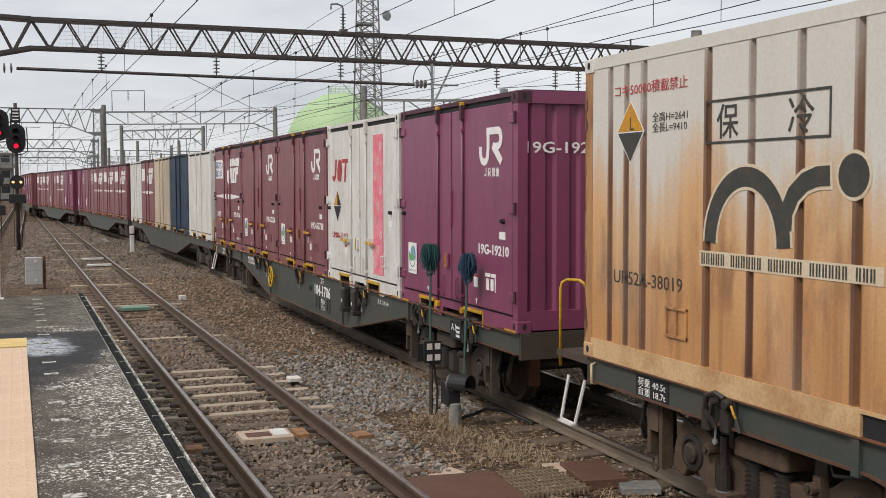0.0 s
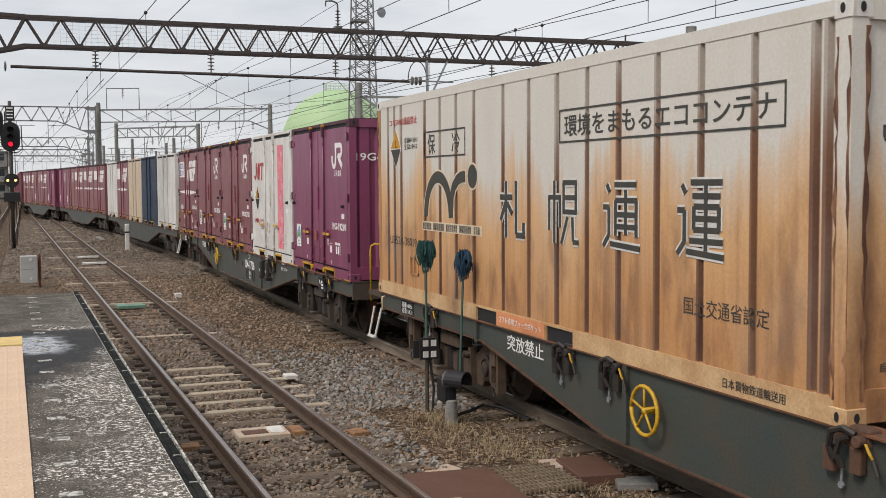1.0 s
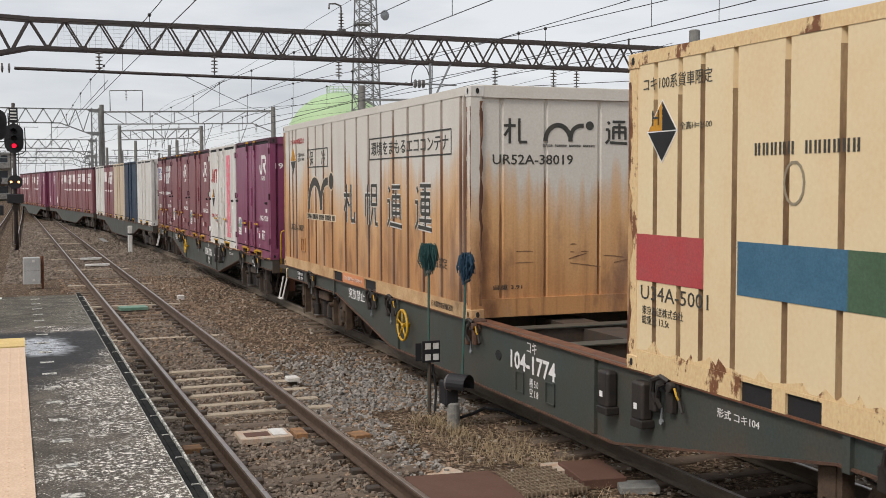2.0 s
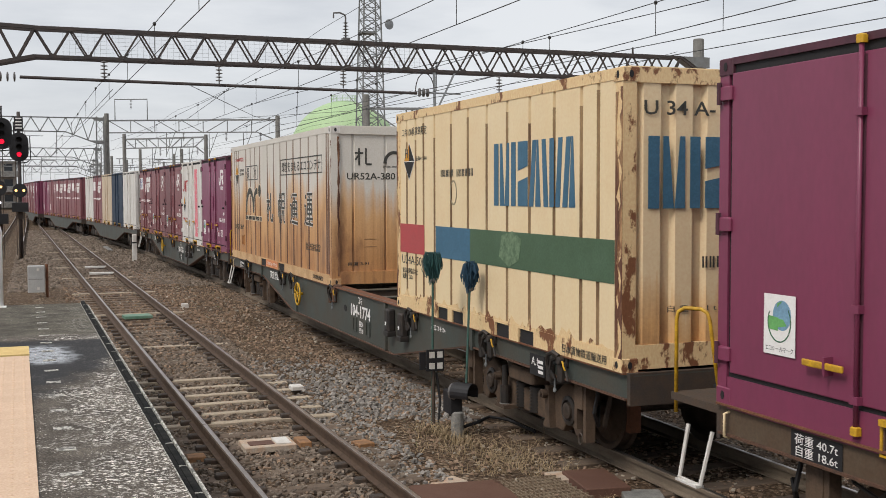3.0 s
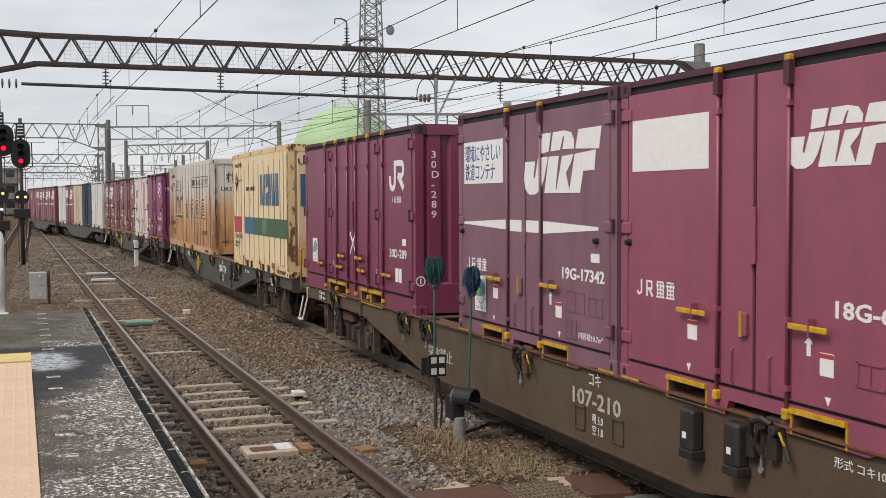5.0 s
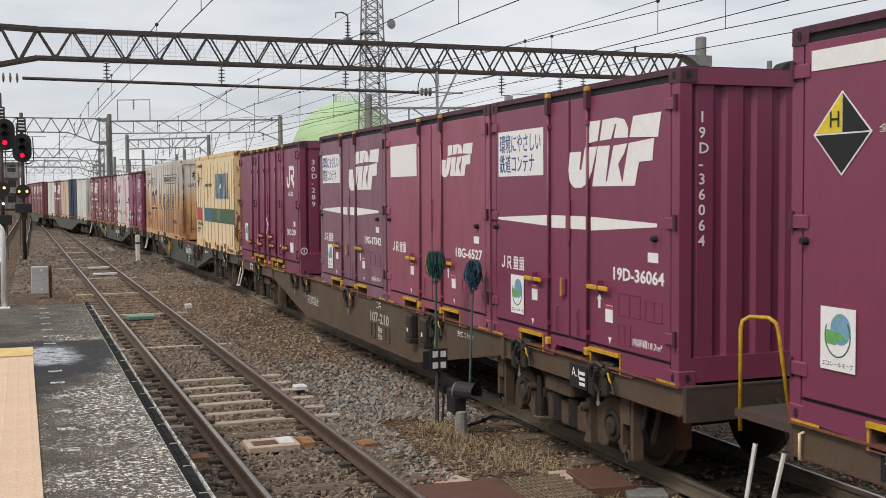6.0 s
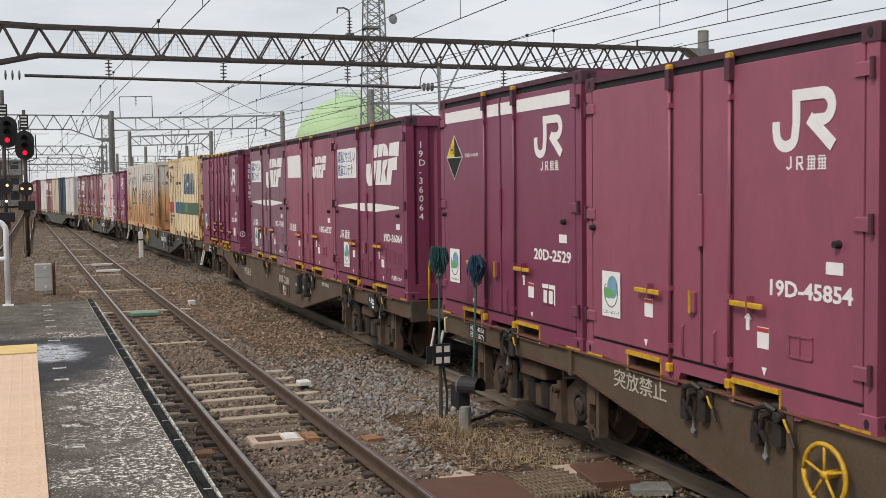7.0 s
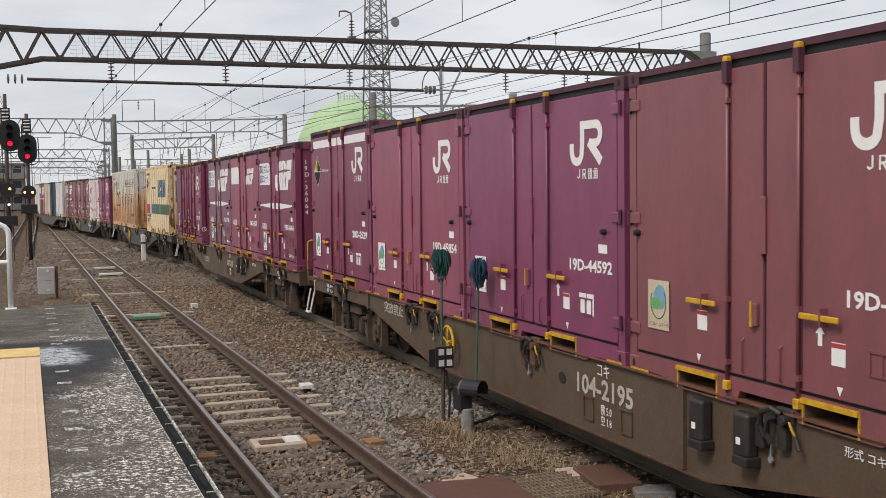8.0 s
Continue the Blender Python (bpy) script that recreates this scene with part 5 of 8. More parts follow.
def bogie(wagon, y, paint, spin):
    b = part("bogie", Geo().box(-0.75, 0.75, y - 0.18, y + 0.18, 0.42, 0.66), DIRTY_IRON, wagon, "dusty steel bogie")

    def span(a, c):
        return min(a, c), max(a, c)
    for s in (-1, 1):
        part("side_frame", Geo().prism([(y + a, z) for a, z in PEDESTAL], "x", *span(s * 0.91, s * 1.03)), paint, b, bevel=0.02)
        for yy in (-0.95, 0.95):
            g = Geo().lathe((s * 1.025, y + yy, 0.405), (s, 0, 0), [(0, 0.15), (0.02, 0.145), (0.03, 0.11), (0.01, 0.10)], 18)
            ax = part("axle_box", g, OILY, b)
            part("bearing_cap", Geo().lathe((s * 1.03, y + yy, 0.405), (s, 0, 0), [(0, 0.085), (0.035, 0.08), (0.045, 0.05), (0.048, 0.01)], 16), WHEEL_STEEL, ax, "worn steel bearing cap")
        for yy in (-0.17, 0.17):
            g = Geo().lathe((s * 1.0, y + yy, 0.24), (0, 0, 1), [(k * 0.0175, 0.09 if k % 2 else 0.065) for k in range(17)], 12)
            part("coil_spring", g, OILY, b, smooth=True)
        part("brake_beam", Geo().box(*span(s * 0.6, s * 0.7), y - 0.5, y + 0.5, 0.3, 0.42), DIRTY_IRON, b)
        if spin:
            # bolster end, damper, brake rigging and brackets that hang about the bogie
            part("bolster_end", Geo().cbox(*span(s * 0.7, s * 1.13), y - 0.30, y + 0.30, 0.55, 0.70, 0.03), paint, b, bevel=0.015)
            dm = part("damper", Geo().rod((s * 1.11, y + 0.42, 0.66), (s * 1.11, y + 0.42, 0.44), 0.032, None, 12).rod((s * 1.11, y + 0.42, 0.44), (s * 1.11, y + 0.42, 0.22), 0.055, None, 12), OILY, b)
            part("damper_ring", Geo().rod((s * 1.11, y + 0.42, 0.25), (s * 1.11, y + 0.42, 0.225), 0.06, None, 12), EDGE_GREY, dm, "grey ring")
            part("damper_shelf", Geo().prism([(y + 0.30, 0.24), (y + 0.30, 0.20), (y + 0.56, 0.20), (y + 0.52, 0.24)], "x", *span(s * 1.0, s * 1.17)), paint, b)
            for d in (-1, 1):
                part("side_bearer", Geo().box(*span(s * 0.72, s * 1.0), y + d * 0.52 - 0.06, y + d * 0.52 + 0.06, 0.54, 0.74), DIRTY_IRON, b)
                part("guide_post", Geo().prism([(y + d * 0.56, 0.60), (y + d * 0.55, 0.26), (y + d * 0.50, 0.18), (y + d * 0.66, 0.18), (y + d * 0.63, 0.60)], "x", *span(s * 1.03, s * 1.10)), paint, b)
                ps = part("guide_pin", Geo().rod((s * 1.03, y + d * 0.585, 0.52), (s * 1.16, y + d * 0.585, 0.52), 0.045, None, 12), paint, b)
                part("pin_nut", Geo().rod((s * 1.16, y + d * 0.585, 0.52), (s * 1.18, y + d * 0.585, 0.52), 0.028, None, 6), WHEEL_STEEL, ps)
                fr = Geo().box(*span(s * 1.02, s * 1.12), y + d * 1.36 - 0.10, y + d * 1.36 - 0.05, 0.20, 0.76).box(*span(s * 1.02, s * 1.12), y + d * 1.36 + 0.08, y + d * 1.36 + 0.13, 0.30, 0.76).box(*span(s * 1.04, s * 1.13), y + d * 1.36 - 0.05, y + d * 1.36 + 0.08, 0.50, 0.72)
                hb = part("brake_hanger", fr, paint, b)
                part("hanger_ring", Geo().tube([(s * 1.12, y + d * 1.36 + 0.04 * math.cos(a), 0.22 + 0.055 * math.sin(a)) for a in [i * math.tau / 10 for i in range(11)]], 0.009, 5), DIRTY_IRON, hb)
                part("brake_rod", Geo().tube([(s * 0.86, y + d * 1.5, 0.72), (s * 0.9, y + d * 1.42, 0.34), (s * 0.86, y + d * 1.30, 0.26)], 0.025), DIRTY_IRON, b)
                part("air_pipe", Geo().tube([(s * 1.1, y + d * 0.72, 0.74), (s * 1.13, y + d * 0.80, 0.66), (s * 1.1, y + d * 1.05, 0.70), (s * 1.0, y + d * 1.25, 0.76)], 0.014), OILY, b)
    if spin:
        part("brake_cylinder", Geo().rod((-0.5, y - 0.5, 0.55), (-0.5, y - 0.9, 0.55), 0.12, None, 14), DIRTY_IRON, b)
    for yy in (-0.95, 0.95):
        w = wheel_pair(b)
        w.location = (0, y + yy, 0.405)
        if spin:
            SPINNERS.append((w, y + yy))
        for s in (-1, 1):
            for d in (-1, 1):
                shoe = Geo().box(*span(s * 0.5, s * 0.62), y + yy + d * 0.42 - 0.04, y + yy + d * 0.42 + 0.04, 0.24, 0.58)
                part("brake_shoe", shoe, RUST, b)




def lock_cluster(wagon, y, s, mat):
    """Container lock with its hooks and hanging levers beside the sill."""
    x = s * 1.235
    a, b = sorted((x, s * 1.12))
    g = Geo().cbox(a, b, y - 0.17, y + 0.02, 0.88, 1.03, 0.015)
    g.box(a + 0.01, b, y + 0.02, y + 0.15, 0.90, 0.97)
    g.rod((x, y - 0.12, 0.95), (x + s * 0.06, y - 0.12, 0.95), 0.042, None, 10)
    ob = part("container_lock", g, mat, wagon, bevel=0.01)
    part("hook", Geo().tube([(x + s * 0.04, y - 0.10, 0.99), (x + s * 0.06, y - 0.02, 1.02), (x + s * 0.06, y + 0.09, 0.98), (x + s * 0.05, y + 0.12, 0.88), (x + s * 0.03, y + 0.10, 0.80)], 0.022), OILY, ob)
    part("hook", Geo().tube([(x + s * 0.03, y - 0.04, 0.97), (x + s * 0.055, y + 0.02, 0.94), (x + s * 0.055, y + 0.05, 0.84), (x + s * 0.03, y + 0.02, 0.76)], 0.02), OILY, ob)
    part("lever", Geo().tube([(x, y - 0.15, 0.93), (x + s * 0.04, y - 0.24, 0.90), (x + s * 0.04, y - 0.30, 0.78)], 0.015), OILY, ob)
    for dy, z in ((-0.08, 0.74), (0.16, 0.71)):
        part("guide_block", Geo().cbox(*sorted((x + s * 0.03, s * 1.2)), y + dy - 0.05, y + dy + 0.05, z, z + 0.17, 0.012), mat, ob, bevel=0.006)
    part("chain", Geo().tube([(x, y + 0.05, 0.76), (x, y + 0.06, 0.66)], 0.009).lathe((x, y + 0.06, 0.64), (1, 0, 0), [(-0.008, 0.024), (0.008, 0.024)], 8), GALV, ob)
    part("lever_grip", Geo().tube([(x + s * 0.05, y - 0.20, 0.955), (x + s * 0.06, y - 0.25, 0.90), (x + s * 0.05, y - 0.26, 0.875)], 0.009), YELLOW, ob, "yellow lever grip")


def container_wagon(paint, series, number, hero=True, label="", load="", brown=False, stop_y=5.2, stop_z=0.77):
    w = thing("container_wagon", label, "freight wagon", "wagons of the train")
    top = RUST
    for s in (-1, 1):
        x0, x1 = sorted((s * 1.20, s * 1.165))
        sl = part("side_sill", Geo().prism(SILL_POLY, "x", x0, x1), paint, w)
        a, b = sorted((s * 1.245, s * 1.02))
        part("top_flange", Geo().box(a, b, -9.45, 9.45, 0.985, 1.0), top, sl, "rusty top flange")
        a, b = sorted((s * 1.225, s * 1.1))
        part("bottom_flange", Geo().prism([(-9.45, 0.78), (-5.9, 0.78), (-3.1, 0.30), (3.1, 0.30), (5.9, 0.78), (9.45, 0.78), (9.45, 0.762), (5.9, 0.762), (3.1, 0.282), (-3.1, 0.282), (-5.9, 0.762), (-9.45, 0.762)], "x", a, b), GRIMY_RUST, sl, "rusty bottom flange")
        if hero:
            for y in ((-6.0, 6.0) if series == "107" else (-2.75, 2.75, -6.0, 6.0)):
                a, b = sorted((s * 1.235, s * 1.2))
                z0 = 0.31 if abs(y) < 3 else 0.74
                part("stiffener", Geo().box(a, b, y - 0.035, y + 0.035, z0, 0.985), paint, sl)
    for y in (-9.38, -7.1, -4.9, -3.3, -1.9, -0.6, 0.6, 1.9, 3.3, 4.9, 7.1, 9.38):
        part("cross_beam", Geo().box(-1.165, 1.165, y - 0.09, y + 0.09, 0.78, 0.97), DIRTY_IRON, w)
        part("beam_cap", Geo().box(-1.165, 1.165, y - 0.12, y + 0.12, 0.972, 0.984), paint, w)
    part("centre_sill", Geo().box(-0.22, 0.22, -9.4, 9.4, 0.66, 0.95), DIRTY_IRON, w)
    for s in (-1, 1):
        bogie(w, s * 7.1, BOGIE_BROWN if brown or number.endswith("1774") else DIRTY_IRON, hero)
        # coupler and end fittings
        cp = Geo().box(-0.1, 0.1, min(s * 9.4, s * 9.95), max(s * 9.4, s * 9.95), 0.80, 0.98)
        cp.box(-0.17, 0.17, min(s * 9.85, s * 10.19), max(s * 9.85, s * 10.19), 0.76, 1.02)
        part("coupler", cp, DIRTY_IRON, w, bevel=0.02)
        part("end_plate", Geo().box(-1.2, 1.2, min(s * 9.45, s * 9.5), max(s * 9.45, s * 9.5), 0.72, 1.0), DIRTY_IRON, w)
        if hero:
            for xs in (-0.35, 0.35):
                pts = [(xs, s * 9.5, 0.85), (xs, s * 9.75, 0.7), (xs * 0.8, s * 9.95, 0.42), (xs * 0.7, s * 10.15, 0.5)]
                part("air_hose", Geo().tube(pts, 0.025), SEAL, w, "black rubber air hose", smooth=True)
    if hero:
        # step ladder, grab rail, hand brake wheel and reservoir on the side of the platform
        st = Geo().tube([(-1.18, 9.58, 0.74), (-1.27, 9.60, 0.34), (-1.27, 9.88, 0.34), (-1.18, 9.90, 0.74)], 0.017)
        st.box(-1.31, -1.24, 9.60, 9.88, 0.318, 0.336)
        part("step", st, WHITE_PAINT, w, "white painted step")
        part("grab_rail", Geo().tube([(-1.18, 10.08, 0.80), (-1.18, 10.08, 1.54), (-1.17, 10.07, 1.60), (-1.13, 10.04, 1.63), (-1.06, 9.92, 1.63), (-1.03, 9.88, 1.60), (-1.02, 9.86, 1.54), (-0.98, 9.78, 0.95)], 0.016, 8), YELLOW, w, "yellow looped grab rail", smooth=True)
        part("grab_rail", Geo().tube([(-1.08, 9.60, 0.95), (-1.08, 9.60, 1.70), (-1.05, 9.60, 1.75), (-0.98, 9.60, 1.77), (-0.55, 9.60, 1.77)], 0.016, 8), DIRTY_IRON, w, "dark bent grab rail", smooth=True)
        part("side_handle", Geo().tube([(-1.20, 9.34, 0.94), (-1.245, 9.34, 0.93), (-1.245, 9.34, 0.76), (-1.20, 9.34, 0.75)], 0.011, 6), CREAM, w, "pale side handle", smooth=True)
        part("end_deck", Geo().box(-1.2, 1.2, 9.5, 10.12, 0.90, 0.96), DIRTY_IRON, w)
        hw = Geo()
        c0 = Vector((-1.30, 2.32, 0.68))
        ring_pts = [c0 + Vector((0, 0.20 * math.cos(a * math.tau / 20), 0.20 * math.sin(a * math.tau / 20))) for a in range(21)]
        hw.tube(ring_pts, 0.018, 6)
        for a in range(5):
            hw.rod(c0, c0 + Vector((0, 0.2 * math.cos(a * 1.2566 + 0.3), 0.2 * math.sin(a * 1.2566 + 0.3))), 0.011, None, 6)
        hw.rod(c0 + Vector((0.1, 0, 0)), c0 - Vector((0.015, 0, 0)), 0.03, None, 10)
        if series == "104":
            part("brake_wheel", hw, YELLOW, w, "yellow hand brake wheel", smooth=True)
        for y in (-3.05, -3.62):
            bx = Geo().cbox(-1.315, -1.2, y - 0.10, y + 0.08, 0.62, 0.93, 0.02).box(-1.33, -1.2, y - 0.12, y + 0.06, 0.55, 0.62)
            lb = part("lever_box", bx, OILY, w, "oily black lever box on the sill", bevel=0.01)
            part("rating_tag", Geo().plate(plane((-1.316, y + 0.02, 0.70), (0, -1, 0), (0, 0, 1)), rect(0.05, 0.05), 0.003), WHITE_DECAL, lb)
        for y in (-8.2, -6.5, -3.95, 0.05, 2.95, 3.85, 7.4):
            for s in (-1, 1):
                lock_cluster(w, y, s, OILY if y != 0.05 else GRIMY_RUST)
        for y in (-8.7, 8.7):
            part("hanging_pipe", Geo().tube([(-1.05, y, 0.78), (-1.08, y + 0.05, 0.5), (-1.0, y + 0.12, 0.36), (-0.9, y + 0.3, 0.5)], 0.02), SEAL, w)
        rs = Geo().lathe((0.3, -2.2, 0.55), (0, 1, 0), [(0, 0.02), (0.03, 0.14), (0.08, 0.18), (1.0, 0.18), (1.05, 0.14), (1.08, 0.02)], 16)
        part("air_tank", rs, paint, w, smooth=True)
        P = lambda y, z: plane((-1.204, y, z), (0, -1, 0), (0, 0, 1))
        part("lettering", words("コキ", 0.12, P(-1.32, 0.83), width=0.22), WHITE_DECAL, w)
        small = series == "107"
        part("number", words(number, 0.155 if small else 0.19, P(-1.0 if small else -0.92, 0.62), width=0.9 if small else 1.04, bold=0.022), FADED_DECAL if brown else WHITE_DECAL, w, "white wagon number")
        part("lettering", words("積 5.0\n空 1.8", 0.19, P(-1.38, 0.39), width=0.2), WHITE_DECAL, w)
        part("lettering", words("突放禁止", 0.165, P(stop_y, stop_z), width=0.86, bold=0.006), FADED_DECAL if brown else WHITE_DECAL, w)
        part("weight_plate", Geo().plate(P(8.64, 0.775), rect(0.5, 0.18), 0.002), SEAL, w, "dark weight board with white figures")
        part("weight_board", words(load, 0.15, plane((-1.2075, 8.6, 0.79), (0, -1, 0), (0, 0, 1)), width=0.42), WHITE_DECAL, w)
        part("lettering", words("形式 コキ" + series, 0.07, P(-4.6, 0.82), width=0.5), WHITE_DECAL, w)
        if not small:
            part("sill_slot", Geo().plate(P(-0.55, 0.64), arc(0.05, 0.06, 0.075, 0, 360, 14, 0.055)[:-1], 0.003), SEAL, w, "dark slot in the sill")
        for y in (-1.05, -1.75):
            g = Geo()
            for r in (rect(0.2, 0.015), rect(0.2, 0.015, 0, 0.205), rect(0.015, 0.22), rect(0.015, 0.22, 0.185)):
                g.plate(P(y, 0.39), r, 0.012)
            part("card_holder", g, paint, w)
        part("side_board", Geo().plate(plane((-1.236, -7.6, 0.72), (0, -1, 0), (0, 0, 1)), rect(0.34, 0.21), 0.01), SEAL, w, "black board with white lettering")
        bars = Geo()
        for k in range(3):
            bars.plate(plane((-1.248, -7.80, 0.75 + 0.05 * k), (0, -1, 0), (0, 0, 1)), rect(0.11, 0.03), 0.002)
        part("board_bars", bars, WHITE_DECAL, w)
        part("lettering", words("A.1", 0.08, plane((-1.248, -7.65, 0.82), (0, -1, 0), (0, 0, 1)), width=0.14), WHITE_DECAL, w)
    return w


def make_train():
    pitch, gap = 3.808, 1.45
    grey_label, brown_label = "grey-green container wagon with rusty top edge on the track", "dust-brown container wagon with fish-bellied side sills on the track"
    centre = {"A": 10.9 + 9.475, "B": -0.065, "C": -20.32, "D": -40.57}
    wa = container_wagon(GREY_STEEL, "104", "104-1706", label=grey_label, load="荷重 40.5\n自重 18.7")
    wb = container_wagon(GREY_STEEL, "104", "104-1774", label=grey_label, load="荷重 40.5t\n自重 18.7t")
    wc = container_wagon(BROWN_STEEL, "107", "107-210", label=brown_label, load="荷重 40.7t\n自重 18.6t", brown=True, stop_y=3.0, stop_z=0.52)
    wd = container_wagon(BROWN_STEEL, "104", "104-2195", label=brown_label, load="荷重 40.5t\n自重 18.7t", brown=True)
    for w, k in ((wa, "A"), (wb, "B"), (wc, "C"), (wd, "D")):
        moved(w, centre[k], centre[k])
    plum_label = "plum red container with a white company mark and yellow handles"

    def put(c, u, k):
        moved(c, u, centre[k])
    # wagon A
    put(jr_container(PLUM_BRIGHT, "19G-19210", end_number="", label="violet plum container with a white company mark", extra=(end_19g, paired_notice)), 10.9, "A")
    put(printed_container(), 10.9 + pitch, "A")
    put(jr_container(PLUM_BROWN, "19D-52738", H=2.5, label=plum_label), 10.9 + 2 * pitch, "A")
    put(jr_container(PLUM_BROWN, "19D-52236", label=plum_label), 10.9 + 3 * pitch, "A")
    put(jr_container(PLUM_BROWN, "19D-31186", mark="jrf", label="brownish plum container with a slanted mark and pale stripe", sticker=False), 10.9 + 4 * pitch, "A")
    # wagon B
    put(refrigerated_container(), 0.0, "B")
    put(cream_container(), -9.5, "B")
    # wagon C
    put(plum_long_container(), -16.92, "C")
    put(jr_container(PLUM_GREY, "19G-17342", mark="jrf", label="greyed plum container with a slanted mark and pale stripe"), -22.18, "C")
    put(jr_container(PLUM_DULL, "18G-6527", mark="plain_panel", H=2.5, label="brownish plum container with blank white panels", sticker=False), -22.18 - 3.79, "C")
    put(jr_container(PLUM, "19D-36064", mark="jrf", end_number="19D-36064", label="plum container with a slanted mark, pale stripe and upright number"), -29.75, "C")
    # wagon D
    u = -31.1 - 3.715
    put(jr_container(PLUM, "20D-2529", H=2.6, extra=(hazard_diamond, white_band, paired_notice), label="tall plum container with a white band and a yellow diamond"), u, "D")
    put(jr_container(PLUM_DULL, "19D-45854", label=plum_label), u - pitch, "D")
    put(jr_container(PLUM_BRIGHT, "19D-44592", label="violet plum container with a white company mark", extra=(paired_notice,)), u - 2 * pitch, "D")
    put(jr_container(PLUM_BROWN, "19D-47116", label="brownish plum container with a yellowed sticker"), u - 3 * pitch, "D")
    put(jr_container(PLUM_BROWN, "19D-40318", label=plum_label), u - 4 * pitch, "D")
    # the head of the train, far ahead
    mats = {"w": WHITE_PAINT, "n": NAVY, "c": CREAM_FAR, "p": PLUM_BROWN, "s": PLUM_BROWN, "v": PLUM}
    names = {"w": "dull white container on a wagon", "n": "navy blue container on a wagon", "c": "pale cream container on a wagon", "p": "brownish plum container on a wagon", "s": "plum container with a pale stripe on a wagon", "v": "plum red container on a wagon"}
    first = {}
    far_wagon = None
    for i, row in enumerate(("wncsw", "ssspv", "vspss", "pvvsp", "spvpp", "vppsp", "pvspv", "ppvsp")):
        cu = centre["A"] + 20.4 * (i + 1)
        if far_wagon is None:
            far_wagon = wg = container_wagon(GREY_STEEL, "104", "", hero=False, label=grey_label)
        else:
            wg = copy_thing(far_wagon, Matrix())
        moved(wg, cu, cu)
        for j in range(5):
            key = row[j]        # the row reads from the train's tail to its head
            if key in first:
                c = copy_thing(first[key], Matrix())
            else:
                c = first[key] = jr_container(mats[key], "", mark={"s": "jrf", "p": "jr", "v": "jr"}.get(key, ""), detail=0, sticker=key in "pv", label=names[key], H=2.5)
            moved(c, cu - 9.475 + pitch * j, cu)


def end_19g(c, L, W, H):
    part("end_number", words("19G-19210", 0.12, end_plane(-1.12, 1.86, -0.022), width=0.95, bold=0.014), WHITE_DECAL, c, "white container number on the end")


make_train()
# ---- ground, tracks and platform ----


def ground_z(x, y):
    z = -0.17
    if abs(x - near_x(y)) < 2.0:
        z = -0.09
    return z


def make_ground():
    def axis(a, b, d, far):
        out = list(np.arange(a, b, d))
        lo, hi, s = a, b, d
        left, right = [], []
        while lo > -far:
            s *= 1.35
            lo -= s
            left.append(lo)
        s = d
        while hi < far:
            s *= 1.35
            hi += s
            right.append(hi)
        return left[::-1] + out + right
    xs, ys = axis(-7.0, 6.0, 0.16, 2500), axis(-9.0, 45.0, 0.25, 2500)
    v = []
    for y in ys:
        for x in xs:
            z = ground_z(x, y)
            if abs(x) < 60 and -20 < y < 120:
                z += 0.035 * noise.noise(Vector((x * 1.2, y * 1.2, 0))) + 0.025 * noise.noise(Vector((x * 5, y * 5, 3)))
            v.append((x, y, z))
    n = len(xs)
    f = [(j * n + i, j * n + i + 1, (j + 1) * n + i + 1, (j + 1) * n + i) for j in range(len(ys) - 1) for i in range(n - 1)]
    me = bpy.data.meshes.new("ground")
    me.from_pydata(v, [], f)
    part("ground", me, GROUND, None, "brown stony yard ground with weeds", True)
    tagged(bpy.data.objects["ground"], category="ground", kind="structure")


def rail_run(name, fx, y0, y1, top, off, label, step=2.0, side=None):
    """A rail of the usual section swept along its line."""
    sec = [(-0.055, -0.14), (0.055, -0.14), (0.055, -0.128), (0.010, -0.112), (0.010, -0.045), (0.0325, -0.035), (0.0325, -0.006), (0.022, -0.0005), (-0.022, -0.0005), (-0.0325, -0.006), (-0.0325, -0.035), (-0.010, -0.045), (-0.010, -0.112), (-0.055, -0.128)]
    ys = np.arange(y0, y1 + step, step)
    loops = [[(fx(y) + off + a, y, top + b) for a, b in sec] for y in ys]
    r = part("rail", Geo().ring(loops), side or RAIL_SIDE, None)
    head = [[(fx(y) + off + a, y, top + b) for a, b in ((-0.021, 0.0), (0.021, 0.0), (0.017, 0.0025), (-0.017, 0.0025))] for y in ys]
    part("rail_head", Geo().ring(head), RAIL_TOP, r, "bright worn running surface")
    return tagged(r, label, "rail", "rails of the yard", "structure")


def make_tracks():
    for s in (-1, 1):
        rail_run("rail", near_x, -14, 97, 0.12, s * 0.566, "rusty rail with a bright worn head on sleepers")
        rail_run("rail", line_x, -14, 260, 0.0, s * 0.566, "dust-grey rail under the freight train", side=RAIL_DUST)
        for k, off in enumerate((5.2, 9.2, 13.4, 17.6, 25.0, 33.0, 46.0)):
            rail_run("rail", lambda y: 0.0, -30, 200, 0.0, off + s * 0.566, "rusty rail of a yard track", 20.0)
        rail_run("rail", lambda y: -7.2 - 0.00004 * max(y - 20, 0) ** 2 + 0.006 * y, 40, 240, 0.1, s * 0.566, "rail of the next platform line", 4.0)


